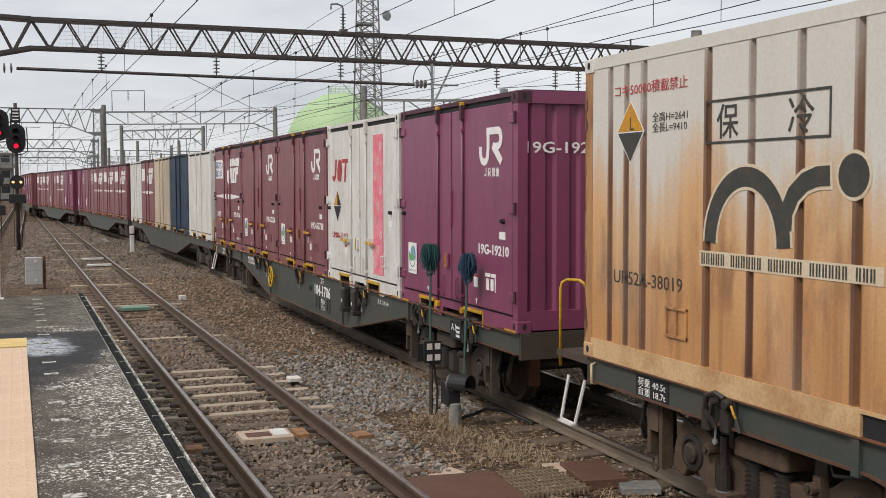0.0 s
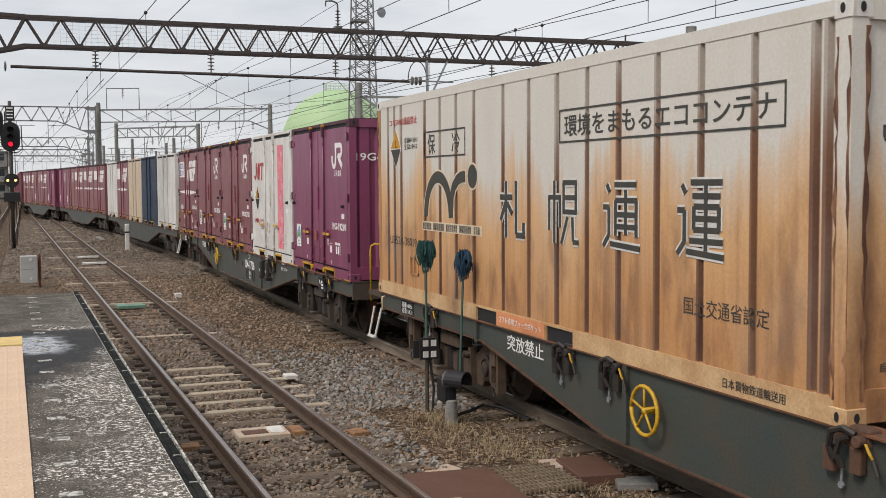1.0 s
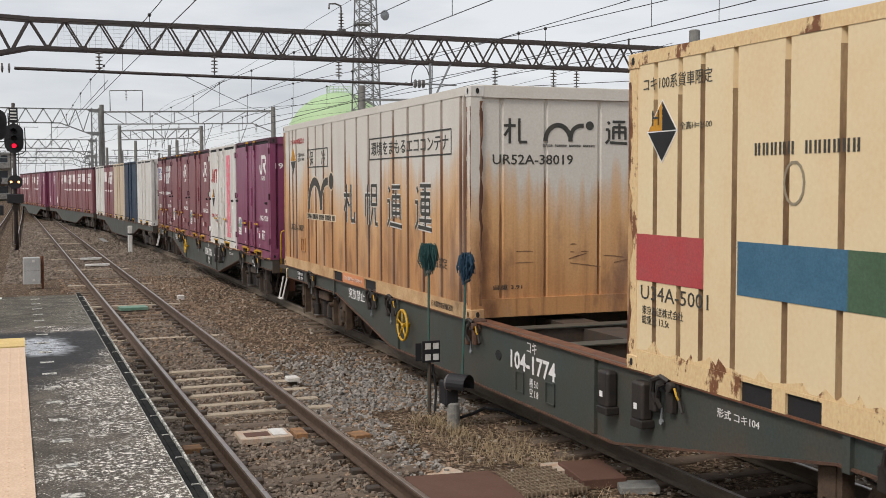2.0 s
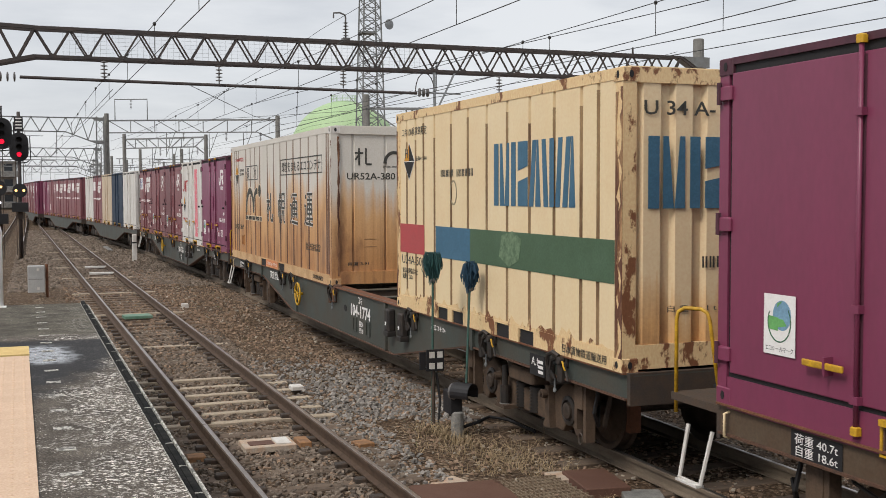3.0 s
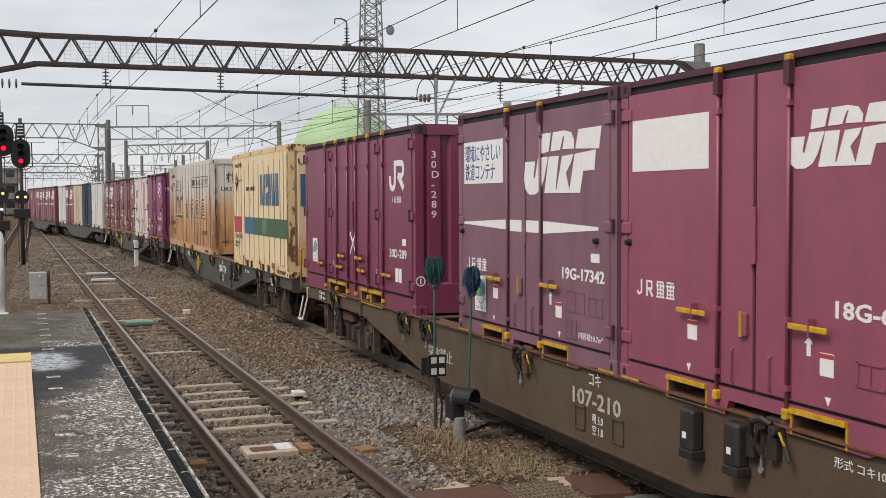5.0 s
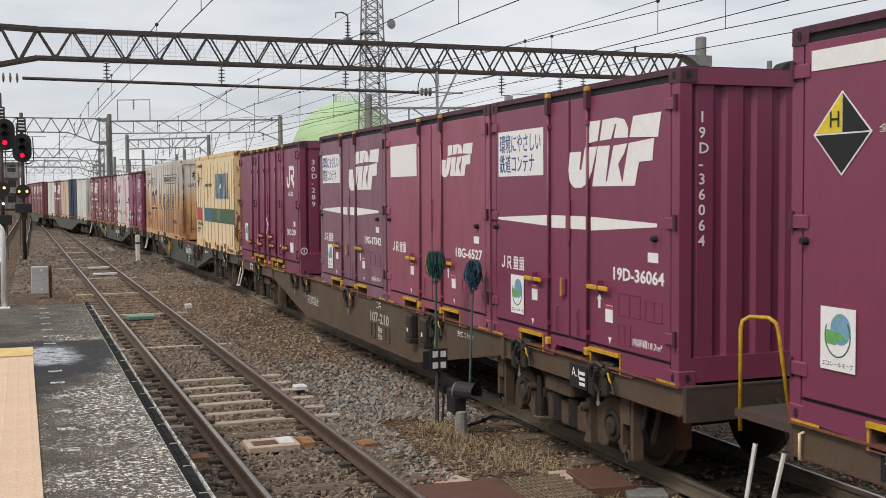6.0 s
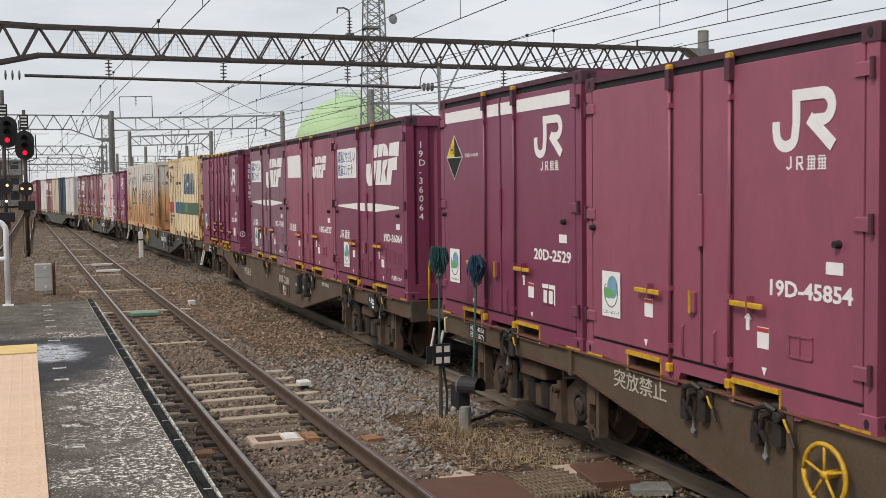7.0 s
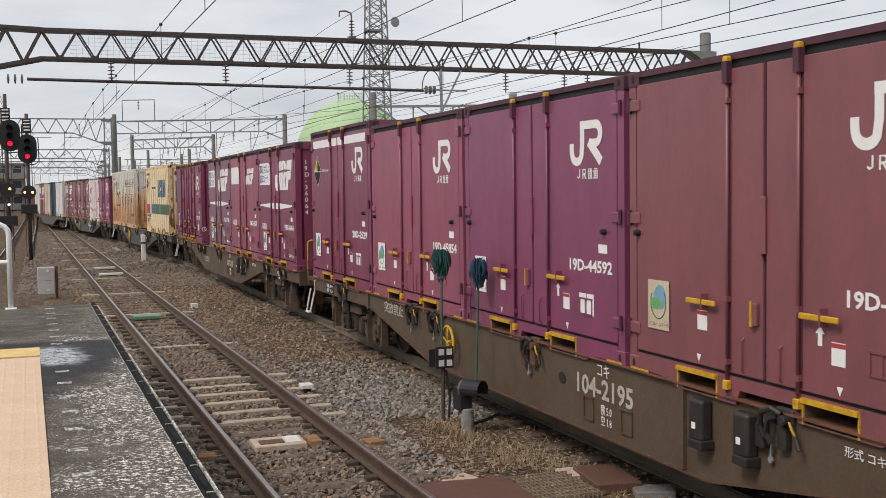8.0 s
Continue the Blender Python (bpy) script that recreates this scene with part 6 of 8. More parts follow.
def make_sleepers():
    t1 = thing("sleeper_row", "weathered sleepers of the platform track bedded in ballast", "sleepers", "", "structure")
    wood = Geo().cbox(-1.05, 1.05, -0.11, 0.11, -0.16, 0.0, 0.012).mesh("sleeper")
    conc = Geo().cbox(-1.05, 1.05, -0.062, 0.062, -0.16, 0.0, 0.008).mesh("sleeper")
    wood.materials.append(SLEEPER)
    conc.materials.append(SLEEPER_C)
    clip = Geo().cbox(-0.10, 0.10, -0.05, 0.05, 0.0, 0.045, 0.01).mesh("rail_clip")
    clip.materials.append(DIRTY_IRON)
    y, i = -8.0, 0
    while y < 60:
        pale = 3.5 < y < 7.6 or i % 9 == 4
        ob = new("sleeper", conc if pale else wood)
        ob.parent = t1
        ob.location = (near_x(y) + random.uniform(-0.03, 0.03), y, (-0.042 if pale else -0.062) + random.uniform(-0.008, 0.006))
        ob.rotation_euler = (0, 0, radians(random.uniform(-0.9, 0.9)))
        if y < 16:
            for dx in (-0.67, -0.46, 0.46, 0.67):
                c = new("rail_clip", clip)
                c.parent = ob
                c.location = (dx, 0, 0)
                c.scale = (0.6, 1, 1)
        y += 0.60 + random.uniform(-0.03, 0.03)
        i += 1
    for i in range(9):
        ob = new("sleeper", wood)
        ob.parent = t1
        ob.location = (near_x(-8.6 - i * 0.6), -8.6 - i * 0.6, -0.062)
    t2 = thing("sleeper_row", "dark sleepers under the freight train", "sleepers", "", "structure")
    for i in range(60):
        y = -8 + i * 0.62
        ob = new("sleeper", wood)
        ob.parent = t2
        ob.location = (line_x(y), y, -0.145)


def stones(name, count, area, mat, label, size=(0.014, 0.034), seed=1, keep=None):
    """Loose stones, each a chipped lump, joined into one mesh."""
    rs = np.random.RandomState(seed)
    base = np.array([(-0.7, -0.75, -0.6), (0.85, -0.6, -0.6), (0.7, 0.7, -0.6), (-0.8, 0.6, -0.6), (-0.55, -0.5, 0.6), (0.5, -0.6, 0.7), (0.6, 0.45, 0.55), (-0.45, 0.6, 0.7)], float)
    tri = [(0, 1, 5, 4), (1, 2, 6, 5), (2, 3, 7, 6), (3, 0, 4, 7), (4, 5, 6), (4, 6, 7)]
    v, f = [], []
    x0, x1, y0, y1 = area
    for i in range(count):
        y = y0 + (y1 - y0) * rs.rand() ** 1.7
        x = x0 + (x1 - x0) * rs.rand()
        if keep and not keep(x, y, rs):
            continue
        s = rs.uniform(*size) * (1 + 0.02 * max(y, 0))
        a = rs.rand() * 6.28
        p = base * rs.uniform(0.6, 1.2, (8, 1)) * (s * 1.25, s, s * 0.8)
        ca, sa = math.cos(a), math.sin(a)
        z = ground_z(x, y) + rs.uniform(-0.01, 0.03)
        k = len(v)
        for q in p + rs.uniform(-0.22, 0.22, (8, 3)) * s:
            v.append((x + q[0] * ca - q[1] * sa, y + q[0] * sa + q[1] * ca, z + q[2]))
        f += [tuple(i_ + k for i_ in q) for q in tri]
    me = bpy.data.meshes.new(name)
    me.from_pydata(v, [], f)
    return tagged(part(name, me, mat, None, label), category="ballast", kind="stuff")


def make_yard_bed():
    m = surface("pale_yard_ballast", (0.31, 0.245, 0.185), 0.95, dark=(0.20, 0.15, 0.105), scale=1.1, fine=26, amount=0.8, bump=0.8, dist=0.03)
    xs = list(np.arange(3.4, 50, 0.8))
    ys = list(np.arange(-20, 150, 1.6))
    v = [(x + 0.5 * noise.noise(Vector((y * 0.2, 0, 4))), y, -0.115 + 0.02 * noise.noise(Vector((x, y, 1))) - (0.2 if x in (xs[0], xs[-1]) else 0)) for y in ys for x in xs]
    k = len(xs)
    me = bpy.data.meshes.new("yard_ground")
    me.from_pydata(v, [], [(j * k + i, j * k + i + 1, (j + 1) * k + i + 1, (j + 1) * k + i) for j in range(len(ys) - 1) for i in range(k - 1)])
    tagged(part("yard_ground", me, m, None, "pale stony bed of the yard tracks", True), category="ground", kind="structure")


make_ground()
make_yard_bed()
make_tracks()
make_sleepers()
covered = lambda x, y: -3.05 < x < -1.95 and -1.0 < y < 0.85 or -4.65 < x < -2.95 and -2.3 < y < -0.15
off_rail = lambda x, y, rs: not covered(x, y) and min(abs(abs(x - near_x(y)) - 0.566), abs(abs(x - line_x(y)) - 0.566)) > 0.07
soil = lambda x, y, rs: off_rail(x, y, rs) and (rs.rand() < 0.25 if -2.35 < x < -0.7 and y < 3.6 else rs.rand() < 0.55 + 0.9 * noise.noise(Vector((x * 0.8, y * 0.5, 7))))
stones("ballast", 62000, (-5.2, 2.5, -6, 30), STONE, "brown ballast stones between the tracks", size=(0.010, 0.028), seed=2, keep=soil)
stones("ballast", 11000, (-3.0, -0.9, 0.0, 9), STONE_GREY, "grey ballast stones beside the track", seed=3, keep=lambda x, y, rs: off_rail(x, y, rs) and not (x > -2.35 and y < 3.6) and rs.rand() < max(0, 1 - abs(y - 4.5) / 4.5))
STONE_DARK = surface("dark_brown_ballast", (0.215, 0.170, 0.132), 0.9, dark=(0.075, 0.055, 0.042), scale=14, fine=80, amount=0.6, bump=0.3, spread=0.8)
stones("ballast", 30000, (-6.6, 1.2, 24, 75), STONE_DARK, "brown ballast stones farther down the tracks", size=(0.018, 0.036), seed=12, keep=off_rail)
PEBBLE = surface("pale_pebble", (0.42, 0.37, 0.30), 0.9, dark=(0.28, 0.23, 0.18), scale=9, amount=0.6, bump=0.2, spread=0.4)
stones("pebbles", 3600, (-5.2, 1.5, -5, 26), PEBBLE, "pale pebbles scattered on the ground", size=(0.010, 0.026), seed=8, keep=off_rail)
stones("ballast", 14000, (-4.8, -2.7, -1.0, 13), STONE_DARK, "grey ballast stones in the track", seed=4, keep=off_rail)

PLATFORM_Z = 1.04
TILE = surface("tan_paving", (0.66, 0.475, 0.335), 0.75, dark=(0.57, 0.39, 0.265), scale=4, fine=70, amount=0.6, bump=0.2, spread=0.06)
TILE_YELLOW = surface("yellow_tactile_paving", (0.70, 0.51, 0.20), 0.75, dark=(0.5, 0.32, 0.12), scale=4, amount=0.6, bump=0.2)
EDGE = surface("platform_edge_concrete", (0.27, 0.26, 0.24), 0.8, dark=(0.11, 0.11, 0.105), scale=3, fine=60, amount=0.9, bump=0.3)
BLACK_STRIP = surface("black_drain_rubber", (0.009, 0.0095, 0.010), 0.8, dark=(0.045, 0.044, 0.04), scale=12, fine=60, amount=0.7, bump=0.3, spec=0.06)


def worn_deck(name, base, paint, wear, wet=False):
    """Asphalt with the remains of a pale coat flaked off in patches; wet: damp ground round a shallow puddle."""
    m = bpy.data.materials.new(name)
    m.use_nodes = True
    nt = m.node_tree
    bs = nt.nodes["Principled BSDF"]
    n = nt.nodes.new
    co = n("ShaderNodeTexCoord")

    def tex(scale, detail, rough=0.6):
        t = n("ShaderNodeTexNoise")
        t.inputs["Scale"].default_value, t.inputs["Detail"].default_value, t.inputs["Roughness"].default_value = scale, detail, rough
        nt.links.new(co.outputs["Object"], t.inputs["Vector"])
        return t.outputs["Fac"]

    def step(src, lo, hi):
        r = n("ShaderNodeMapRange")
        r.inputs["From Min"].default_value, r.inputs["From Max"].default_value = lo, hi
        nt.links.new(src, r.inputs[0])
        return r.outputs[0]

    def mul(a, b):
        q = n("ShaderNodeMath")
        q.operation = "MULTIPLY"
        nt.links.new(a, q.inputs[0])
        if isinstance(b, float):
            q.inputs[1].default_value = b
        else:
            nt.links.new(b, q.inputs[1])
        return q.outputs[0]
    def calc(op, a, b, c=None):
        q = n("ShaderNodeMath")
        q.operation = op
        for i, v in enumerate((a, b, c)):
            if isinstance(v, (int, float)):
                q.inputs[i].default_value = v
            elif v is not None:
                nt.links.new(v, q.inputs[i])
        return q.outputs[0]

    def mixed(fac, a, b):
        q = n("ShaderNodeMixRGB")
        for i, v in enumerate((fac, a, b)):
            if isinstance(v, tuple):
                q.inputs[i].default_value = (*v, 1)
            else:
                nt.links.new(v, q.inputs[i])
        return q.outputs[0]
    sep = n("ShaderNodeSeparateXYZ")
    nt.links.new(co.outputs["Object"], sep.inputs[0])
    X, Y = sep.outputs["X"], sep.outputs["Y"]
    rub = calc("MULTIPLY", step(X, -5.95, -5.40), 0.17)       # the coat has flaked most along the edge
    patch = step(calc("ADD", tex(1.9, 4), rub), 0.58 - wear, 0.70 - wear)
    flakes = mul(step(tex(34, 6, 0.75), 0.535, 0.575), patch)
    chips = mul(step(tex(48, 3, 0.6), 0.63, 0.66), step(tex(4.5, 3), 0.36, 0.50))
    flakes = calc("MAXIMUM", flakes, calc("MULTIPLY", chips, 0.9))
    grit = step(tex(95, 2), 0.45, 0.75)
    c1 = mixed(step(tex(3.2, 5), 0.35, 0.65), tuple(v * 0.5 for v in base), tuple(base))
    c2 = n("ShaderNodeMixRGB")
    c2.blend_type = "OVERLAY"
    c2.inputs[0].default_value = 0.55
    nt.links.new(c1, c2.inputs[1])
    nt.links.new(grit, c2.inputs[2])
    ground = c2.outputs[0]
    bs.inputs["Roughness"].default_value = 0.85
    bs.inputs["Specular IOR Level"].default_value = 0.15
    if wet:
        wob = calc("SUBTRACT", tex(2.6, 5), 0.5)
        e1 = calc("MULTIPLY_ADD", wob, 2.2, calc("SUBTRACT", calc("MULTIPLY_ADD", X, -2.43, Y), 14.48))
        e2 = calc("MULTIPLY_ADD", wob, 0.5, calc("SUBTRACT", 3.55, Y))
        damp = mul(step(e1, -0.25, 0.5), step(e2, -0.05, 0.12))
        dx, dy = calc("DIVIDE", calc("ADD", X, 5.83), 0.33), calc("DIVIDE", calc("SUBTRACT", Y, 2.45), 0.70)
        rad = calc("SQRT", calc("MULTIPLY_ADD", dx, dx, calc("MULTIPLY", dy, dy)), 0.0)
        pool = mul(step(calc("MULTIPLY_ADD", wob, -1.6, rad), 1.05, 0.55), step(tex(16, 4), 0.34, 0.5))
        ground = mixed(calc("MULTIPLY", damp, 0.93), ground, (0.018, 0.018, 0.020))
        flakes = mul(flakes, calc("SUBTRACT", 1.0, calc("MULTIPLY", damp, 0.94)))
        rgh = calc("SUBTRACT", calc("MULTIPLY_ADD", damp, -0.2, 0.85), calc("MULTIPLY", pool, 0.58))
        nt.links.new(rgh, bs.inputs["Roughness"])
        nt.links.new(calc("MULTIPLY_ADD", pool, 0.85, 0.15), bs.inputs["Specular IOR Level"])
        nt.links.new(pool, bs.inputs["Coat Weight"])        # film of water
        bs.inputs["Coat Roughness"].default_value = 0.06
    nt.links.new(mixed(mul(flakes, 0.92), ground, tuple(paint)), bs.inputs["Base Color"])
    bp = n("ShaderNodeBump")
    bp.inputs["Strength"].default_value, bp.inputs["Distance"].default_value = (0.16 if wet else 0.5), 0.008
    nt.links.new(grit, bp.inputs["Height"])
    nt.links.new(bp.outputs[0], bs.inputs["Normal"])
    return m


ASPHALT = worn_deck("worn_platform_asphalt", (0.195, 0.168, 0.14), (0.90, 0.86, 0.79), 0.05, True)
SLAB = worn_deck("platform_end_concrete", (0.20, 0.18, 0.145), (0.45, 0.43, 0.38), -0.02)
FLAKED_WHITE = surface("flaked_white_paint", (0.55, 0.53, 0.48), 0.8, dark=(0.14, 0.135, 0.12), scale=26, fine=90, amount=1.0, bump=0.2, edge=(0.45, 0.55))


def make_platform():
    a = math.atan(0.010)
    p = thing("platform", "worn asphalt platform with a tan paved strip and damp patches", "platform", "", "structure")
    p.matrix_world = pose(-5.2, -1.6, 0, 0, 0, math.degrees(a)) @ pose(5.2, 1.6, 0)
    z = PLATFORM_Z
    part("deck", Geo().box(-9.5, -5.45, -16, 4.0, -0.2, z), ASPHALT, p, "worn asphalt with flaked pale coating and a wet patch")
    part("end_deck", Geo().box(-9.5, -5.45, 4.0, 7.5, -0.2, z - 0.001), SLAB, p, "grey concrete end of the platform")
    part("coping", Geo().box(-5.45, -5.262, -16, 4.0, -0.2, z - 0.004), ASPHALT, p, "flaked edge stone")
    part("coping", Geo().box(-5.45, -5.262, 4.0, 7.5, -0.2, z - 0.004), SLAB, p)
    y = -16.0
    while y < 7.4:
        part("drain_cover", Geo().cbox(-5.225, -5.175, y, y + 0.585, 0.3, z - 0.02, 0.008), BLACK_STRIP, p)
        part("cover_joint", Geo().box(-5.222, -5.178, y + 0.586, y + 0.597, 0.3, z - 0.019), FLAKED_WHITE, p)
        y += 0.6
    part("kerb_line", Geo().box(-5.262, -5.256, -16, 7.5, 0.5, z - 0.002), FLAKED_WHITE, p)
    part("kerb_strip", Geo().box(-5.256, -5.226, -16, 7.5, 0.3, z - 0.014), BLACK_STRIP, p)
    part("edge_bead", Geo().box(-5.172, -5.160, -16, 7.4, 0.5, z - 0.012), FLAKED_WHITE, p)
    for y in np.arange(-5.4, 7.3, 0.62):
        mk = Geo().box(-5.85, -5.74, y, y + 0.08, z - 0.004, z + 0.003)
        part("queue_mark", mk, TILE_YELLOW if int(y * 10) % 3 == 0 and y < 1.5 else FLAKED_WHITE, p, "small worn painted mark")
    s = Geo().box(-0.2105, 0.2105, -0.2985, 0.2985, 0.0, 0.012).mesh("paving_slab")
    s.materials.append(TILE)
    bump = Geo()
    for i in range(5):
        for j in range(7):
            bump.lathe((-0.16 + i * 0.08, -0.255 + j * 0.085, 0.012), (0, 0, 1), [(0, 0.014), (0.004, 0.009)], 6)
    bump = bump.mesh("slab_studs")
    bump.materials.append(TILE)
    for i in range(-14, 14):
        for j in range(2):
            ob = new("paving_slab", s)
            ob.parent = p
            ob.location = (-5.965 - 0.21 - j * 0.423, -5.72 + i * 0.6, z)
            st = new("slab_studs", bump)
            st.parent = ob
    part("tactile_strip", Geo().box(-6.80, -5.96, 2.46, 3.05, z - 0.004, z + 0.014), TILE_YELLOW, p, "yellow tactile paving")


make_platform()
# ---- overhead line: portals, masts and wires ----


def insulator(parent, p, length=0.5, mat=None):
    x, y, z = p
    g = Geo().rod((x, y, z), (x, y, z - length), 0.02, None, 6)
    n = max(3, int(length / 0.13))
    for i in range(n):
        zz = z - 0.06 - i * (length - 0.1) / n
        g.lathe((x, y, zz), (0, 0, -1), [(0, 0.03), (0.02, 0.11), (0.035, 0.12), (0.05, 0.04)], 12)
    return part("insulator", g, mat or PORCELAIN, parent, "ribbed porcelain insulator")


def mast(parent, x, y, top, r=0.19, mat=None, base=-0.15):
    return part("mast", Geo().rod((x, y, base), (x, y, top), r * 1.12, r * 0.9, 14).rod((x, y, top), (x, y, top + 0.05), r * 0.95, r * 0.8, 14), mat or CONCRETE_POLE, parent, "concrete mast", smooth=False)


def truss(parent, x0, x1, y, zb, zt, pitch, mat, depth=0.6, chord=0.046, brace=0.026, faces=2, slope=0.0):
    """A box truss between x0 and x1: chords, zigzag braces, gussets at the joints."""
    n = max(2, round((x1 - x0) / pitch))
    p = (x1 - x0) / n
    for k in range(faces):
        yy = y + (k * depth if faces > 1 else 0)
        for z, nm in ((zb, "bottom_chord"), (zt, "top_chord")):
            part(nm, Geo().bar((x0, yy, z + slope * 0), (x1, yy, z), chord * 2), mat, parent)
        for i in range(n):
            a = x0 + i * p
            part("brace", Geo().bar((a, yy, zt), (a + p / 2, yy, zb), brace * 2), mat, parent)
            part("brace", Geo().bar((a + p / 2, yy, zb), (a + p, yy, zt), brace * 2), mat, parent)
            if k == 0:
                part("gusset", Geo().box(a + p / 2 - 0.11, a + p / 2 + 0.11, yy - 0.05, yy - 0.042, zb - 0.02, zb + 0.09), mat, parent)
                part("gusset", Geo().box(a - 0.10, a + 0.10, yy - 0.05, yy - 0.042, zt - 0.09, zt + 0.02), mat, parent)
    if faces > 1:
        for i in range(n + 1):
            a = x0 + i * p
            part("tie", Geo().bar((a, y, zt), (a, y + depth, zt), brace * 1.4), mat, parent)


def near_portal():
    y = 28.5
    g = thing("overhead_portal", "dark steel lattice portal carrying the overhead line", "portal", "overhead portals")
    truss(g, -5.74, 17.6, y, 6.83, 7.72, 1.06, DARK_TRUSS)
    # left end drops on a knee towards its mast
    for yy in (y, y + 0.6):
        part("knee", Geo().bar((-5.74, yy, 6.83), (-8.6, yy, 6.2), 0.11), DARK_TRUSS, g)
        part("top_chord", Geo().bar((-5.74, yy, 7.72), (-8.6, yy, 7.82), 0.11), DARK_TRUSS, g)
        part("brace", Geo().bar((-6.8, yy, 7.75), (-7.4, yy, 6.5), 0.07), DARK_TRUSS, g)
        part("brace", Geo().bar((-6.3, yy, 6.72), (-6.8, yy, 7.75), 0.07), DARK_TRUSS, g)
        part("brace", Geo().bar((-6.27, yy, 6.72), (-5.74, yy, 7.72), 0.07), DARK_TRUSS, g)
    mast(g, -8.7, y + 0.3, 8.4, 0.22)
    mast(g, 18.60, y + 0.3, 8.45, 0.23)
    br = Geo().prism([(17.68, 7.75), (18.88, 7.75), (18.88, 7.35), (18.33, 7.35)], "y", y - 0.05, y + 0.65)
    part("bracket", br, GREY_TRUSS, g, "grey steel bracket plate")
    part("brace", Geo().bar((17.6, y, 7.72), (18.2, y, 7.35), 0.08), DARK_TRUSS, g)
    part("brace", Geo().bar((17.2, y, 6.83), (17.6, y, 7.72), 0.08), DARK_TRUSS, g)
    # grid of thin bars added inside the truss, standing in for pale haze
    grid = Geo()
    for i in range(64):
        x = -4.9 + i * 0.19
        grid.bar((x, y + 0.3, 6.87), (x, y + 0.3, 7.66), 0.006)
    for i in range(7):
        grid.bar((-4.9, y + 0.3, 6.9 + i * 0.125), (7.1, y + 0.3, 6.9 + i * 0.125), 0.005)
    part("netting", grid, GALV, g, "grid of thin bars added for the pale haze within the truss")
    # pipe hung under it on insulators
    part("feeder_pipe", Geo().rod((-6.2, y, 6.16), (6.85, y, 6.03), 0.05, None, 8), DARK_TRUSS, g)
    for x in (-3.68, -0.05, 4.18):
        insulator(g, (x, y, 6.80), 0.68)
    for x in (-6.35, -6.55, -6.75, 6.95, 7.1, 7.25):
        part("pipe_insulator", Geo().lathe((x, y, 6.16 if x < 0 else 6.06), (1, 0, 0), [(-0.04, 0.03), (-0.02, 0.15), (0.02, 0.15), (0.04, 0.03)], 12), PORCELAIN, g)
    part("drop_arm", Geo().bar((7.5, y, 6.83), (7.53, y, 5.1), 0.08), GALV, g)
    part("drop_brace", Geo().bar((8.3, y, 6.83), (7.55, y, 5.35), 0.06), GALV, g)
    part("drop_pipe", Geo().rod((7.3, y, 6.06), (8.5, y, 6.05), 0.03, None, 6), GALV, g)
    part("hoop", Geo().tube([(7.15 - 0.35 * math.cos(a * math.pi / 8), y, 6.1 + 0.65 * math.sin(a * math.pi / 8)) for a in range(9)], 0.018), DARK_TRUSS, g)
    for x in (10.0, 12.35, 13.3):
        insulator(g, (x, y, 6.80), 0.8)
    for x, z in ((4.36, 7.72),):
        b = Geo().box(x - 0.12, x + 0.12, y + 0.15, y + 0.45, z, z + 0.16).rod((x, y + 0.3, z + 0.16), (x, y + 0.3, z + 0.85), 0.03)
        for i in range(5):
            b.lathe((x, y + 0.3, z + 0.22 + i * 0.11), (0, 0, 1), [(0, 0.04), (0.02, 0.11), (0.04, 0.04)], 10)
        b.tube([(x, y + 0.3, z + 0.85), (x - 0.02, y + 0.3, z + 0.95), (x - 0.2, y + 0.3, z + 1.02), (x - 0.42, y + 0.3, z + 1.0), (x - 0.43, y + 0.3, z + 0.82)], 0.03)
        part("feeder_insulator", b, PORCELAIN, g)
    part("lamp_bracket", Geo().bar((15.5, y, 7.72), (15.5, y, 8.0), 0.05), DARK_TRUSS, g)


def light_portal(x0, x1, y0, y1, zb, zt, top, frame_at=None, r=0.2, group="overhead portals"):
    """A slender portal between two concrete masts, with a braced beam whose ends run down in knees."""
    g = thing("overhead_portal", "slim grey steel portal between concrete masts", "portal", group)
    d = Vector((x1 - x0, y1 - y0, 0))
    at = lambda s, z: Vector((x0, y0, z)) + d * s
    part("top_chord", Geo().bar(at(0, zt), at(1, zt), 0.13), GREY_TRUSS, g)
    part("bottom_chord", Geo().bar(at(0, zb), at(0.88, zb), 0.10), GREY_TRUSS, g)
    part("knee", Geo().bar(at(0.88, zb), at(1, zb - 0.8), 0.10), GREY_TRUSS, g)
    n = 7
    for i in range(n):
        s = i / n
        e = (i + 1) / n
        part("post", Geo().bar(at(e * 0.99, zt), at(e * 0.99, zb), 0.07), GREY_TRUSS, g)
        a, b = ((zt, zb) if i < 4 else (zb, zt))
        part("brace", Geo().bar(at(s + 0.01, a), at(e - 0.01, b), 0.07), GREY_TRUSS, g)
    mast(g, x0, y0, top, r)
    mast(g, x1, y1, top - 0.3, r)
    if frame_at:
        a, b, h = frame_at
        part("top_frame", Geo().tube([at(a, zt), at(a, zt + h), at(b, zt + h), at(b, zt)], 0.05), GREY_TRUSS, g)
        insulator(g, at((a + b) / 2, zt + h), 0.9)
    for s in (0.35, 0.6, 0.8):
        part("drop_arm", Geo().bar(at(s, zb), at(s, zb - 2.2), 0.06), GREY_TRUSS, g)
        part("drop_brace", Geo().bar(at(s, zb - 2.0), at(s + 0.05, zb), 0.05), GREY_TRUSS, g)
        insulator(g, at(s + 0.1, zb), 0.8)
    return g


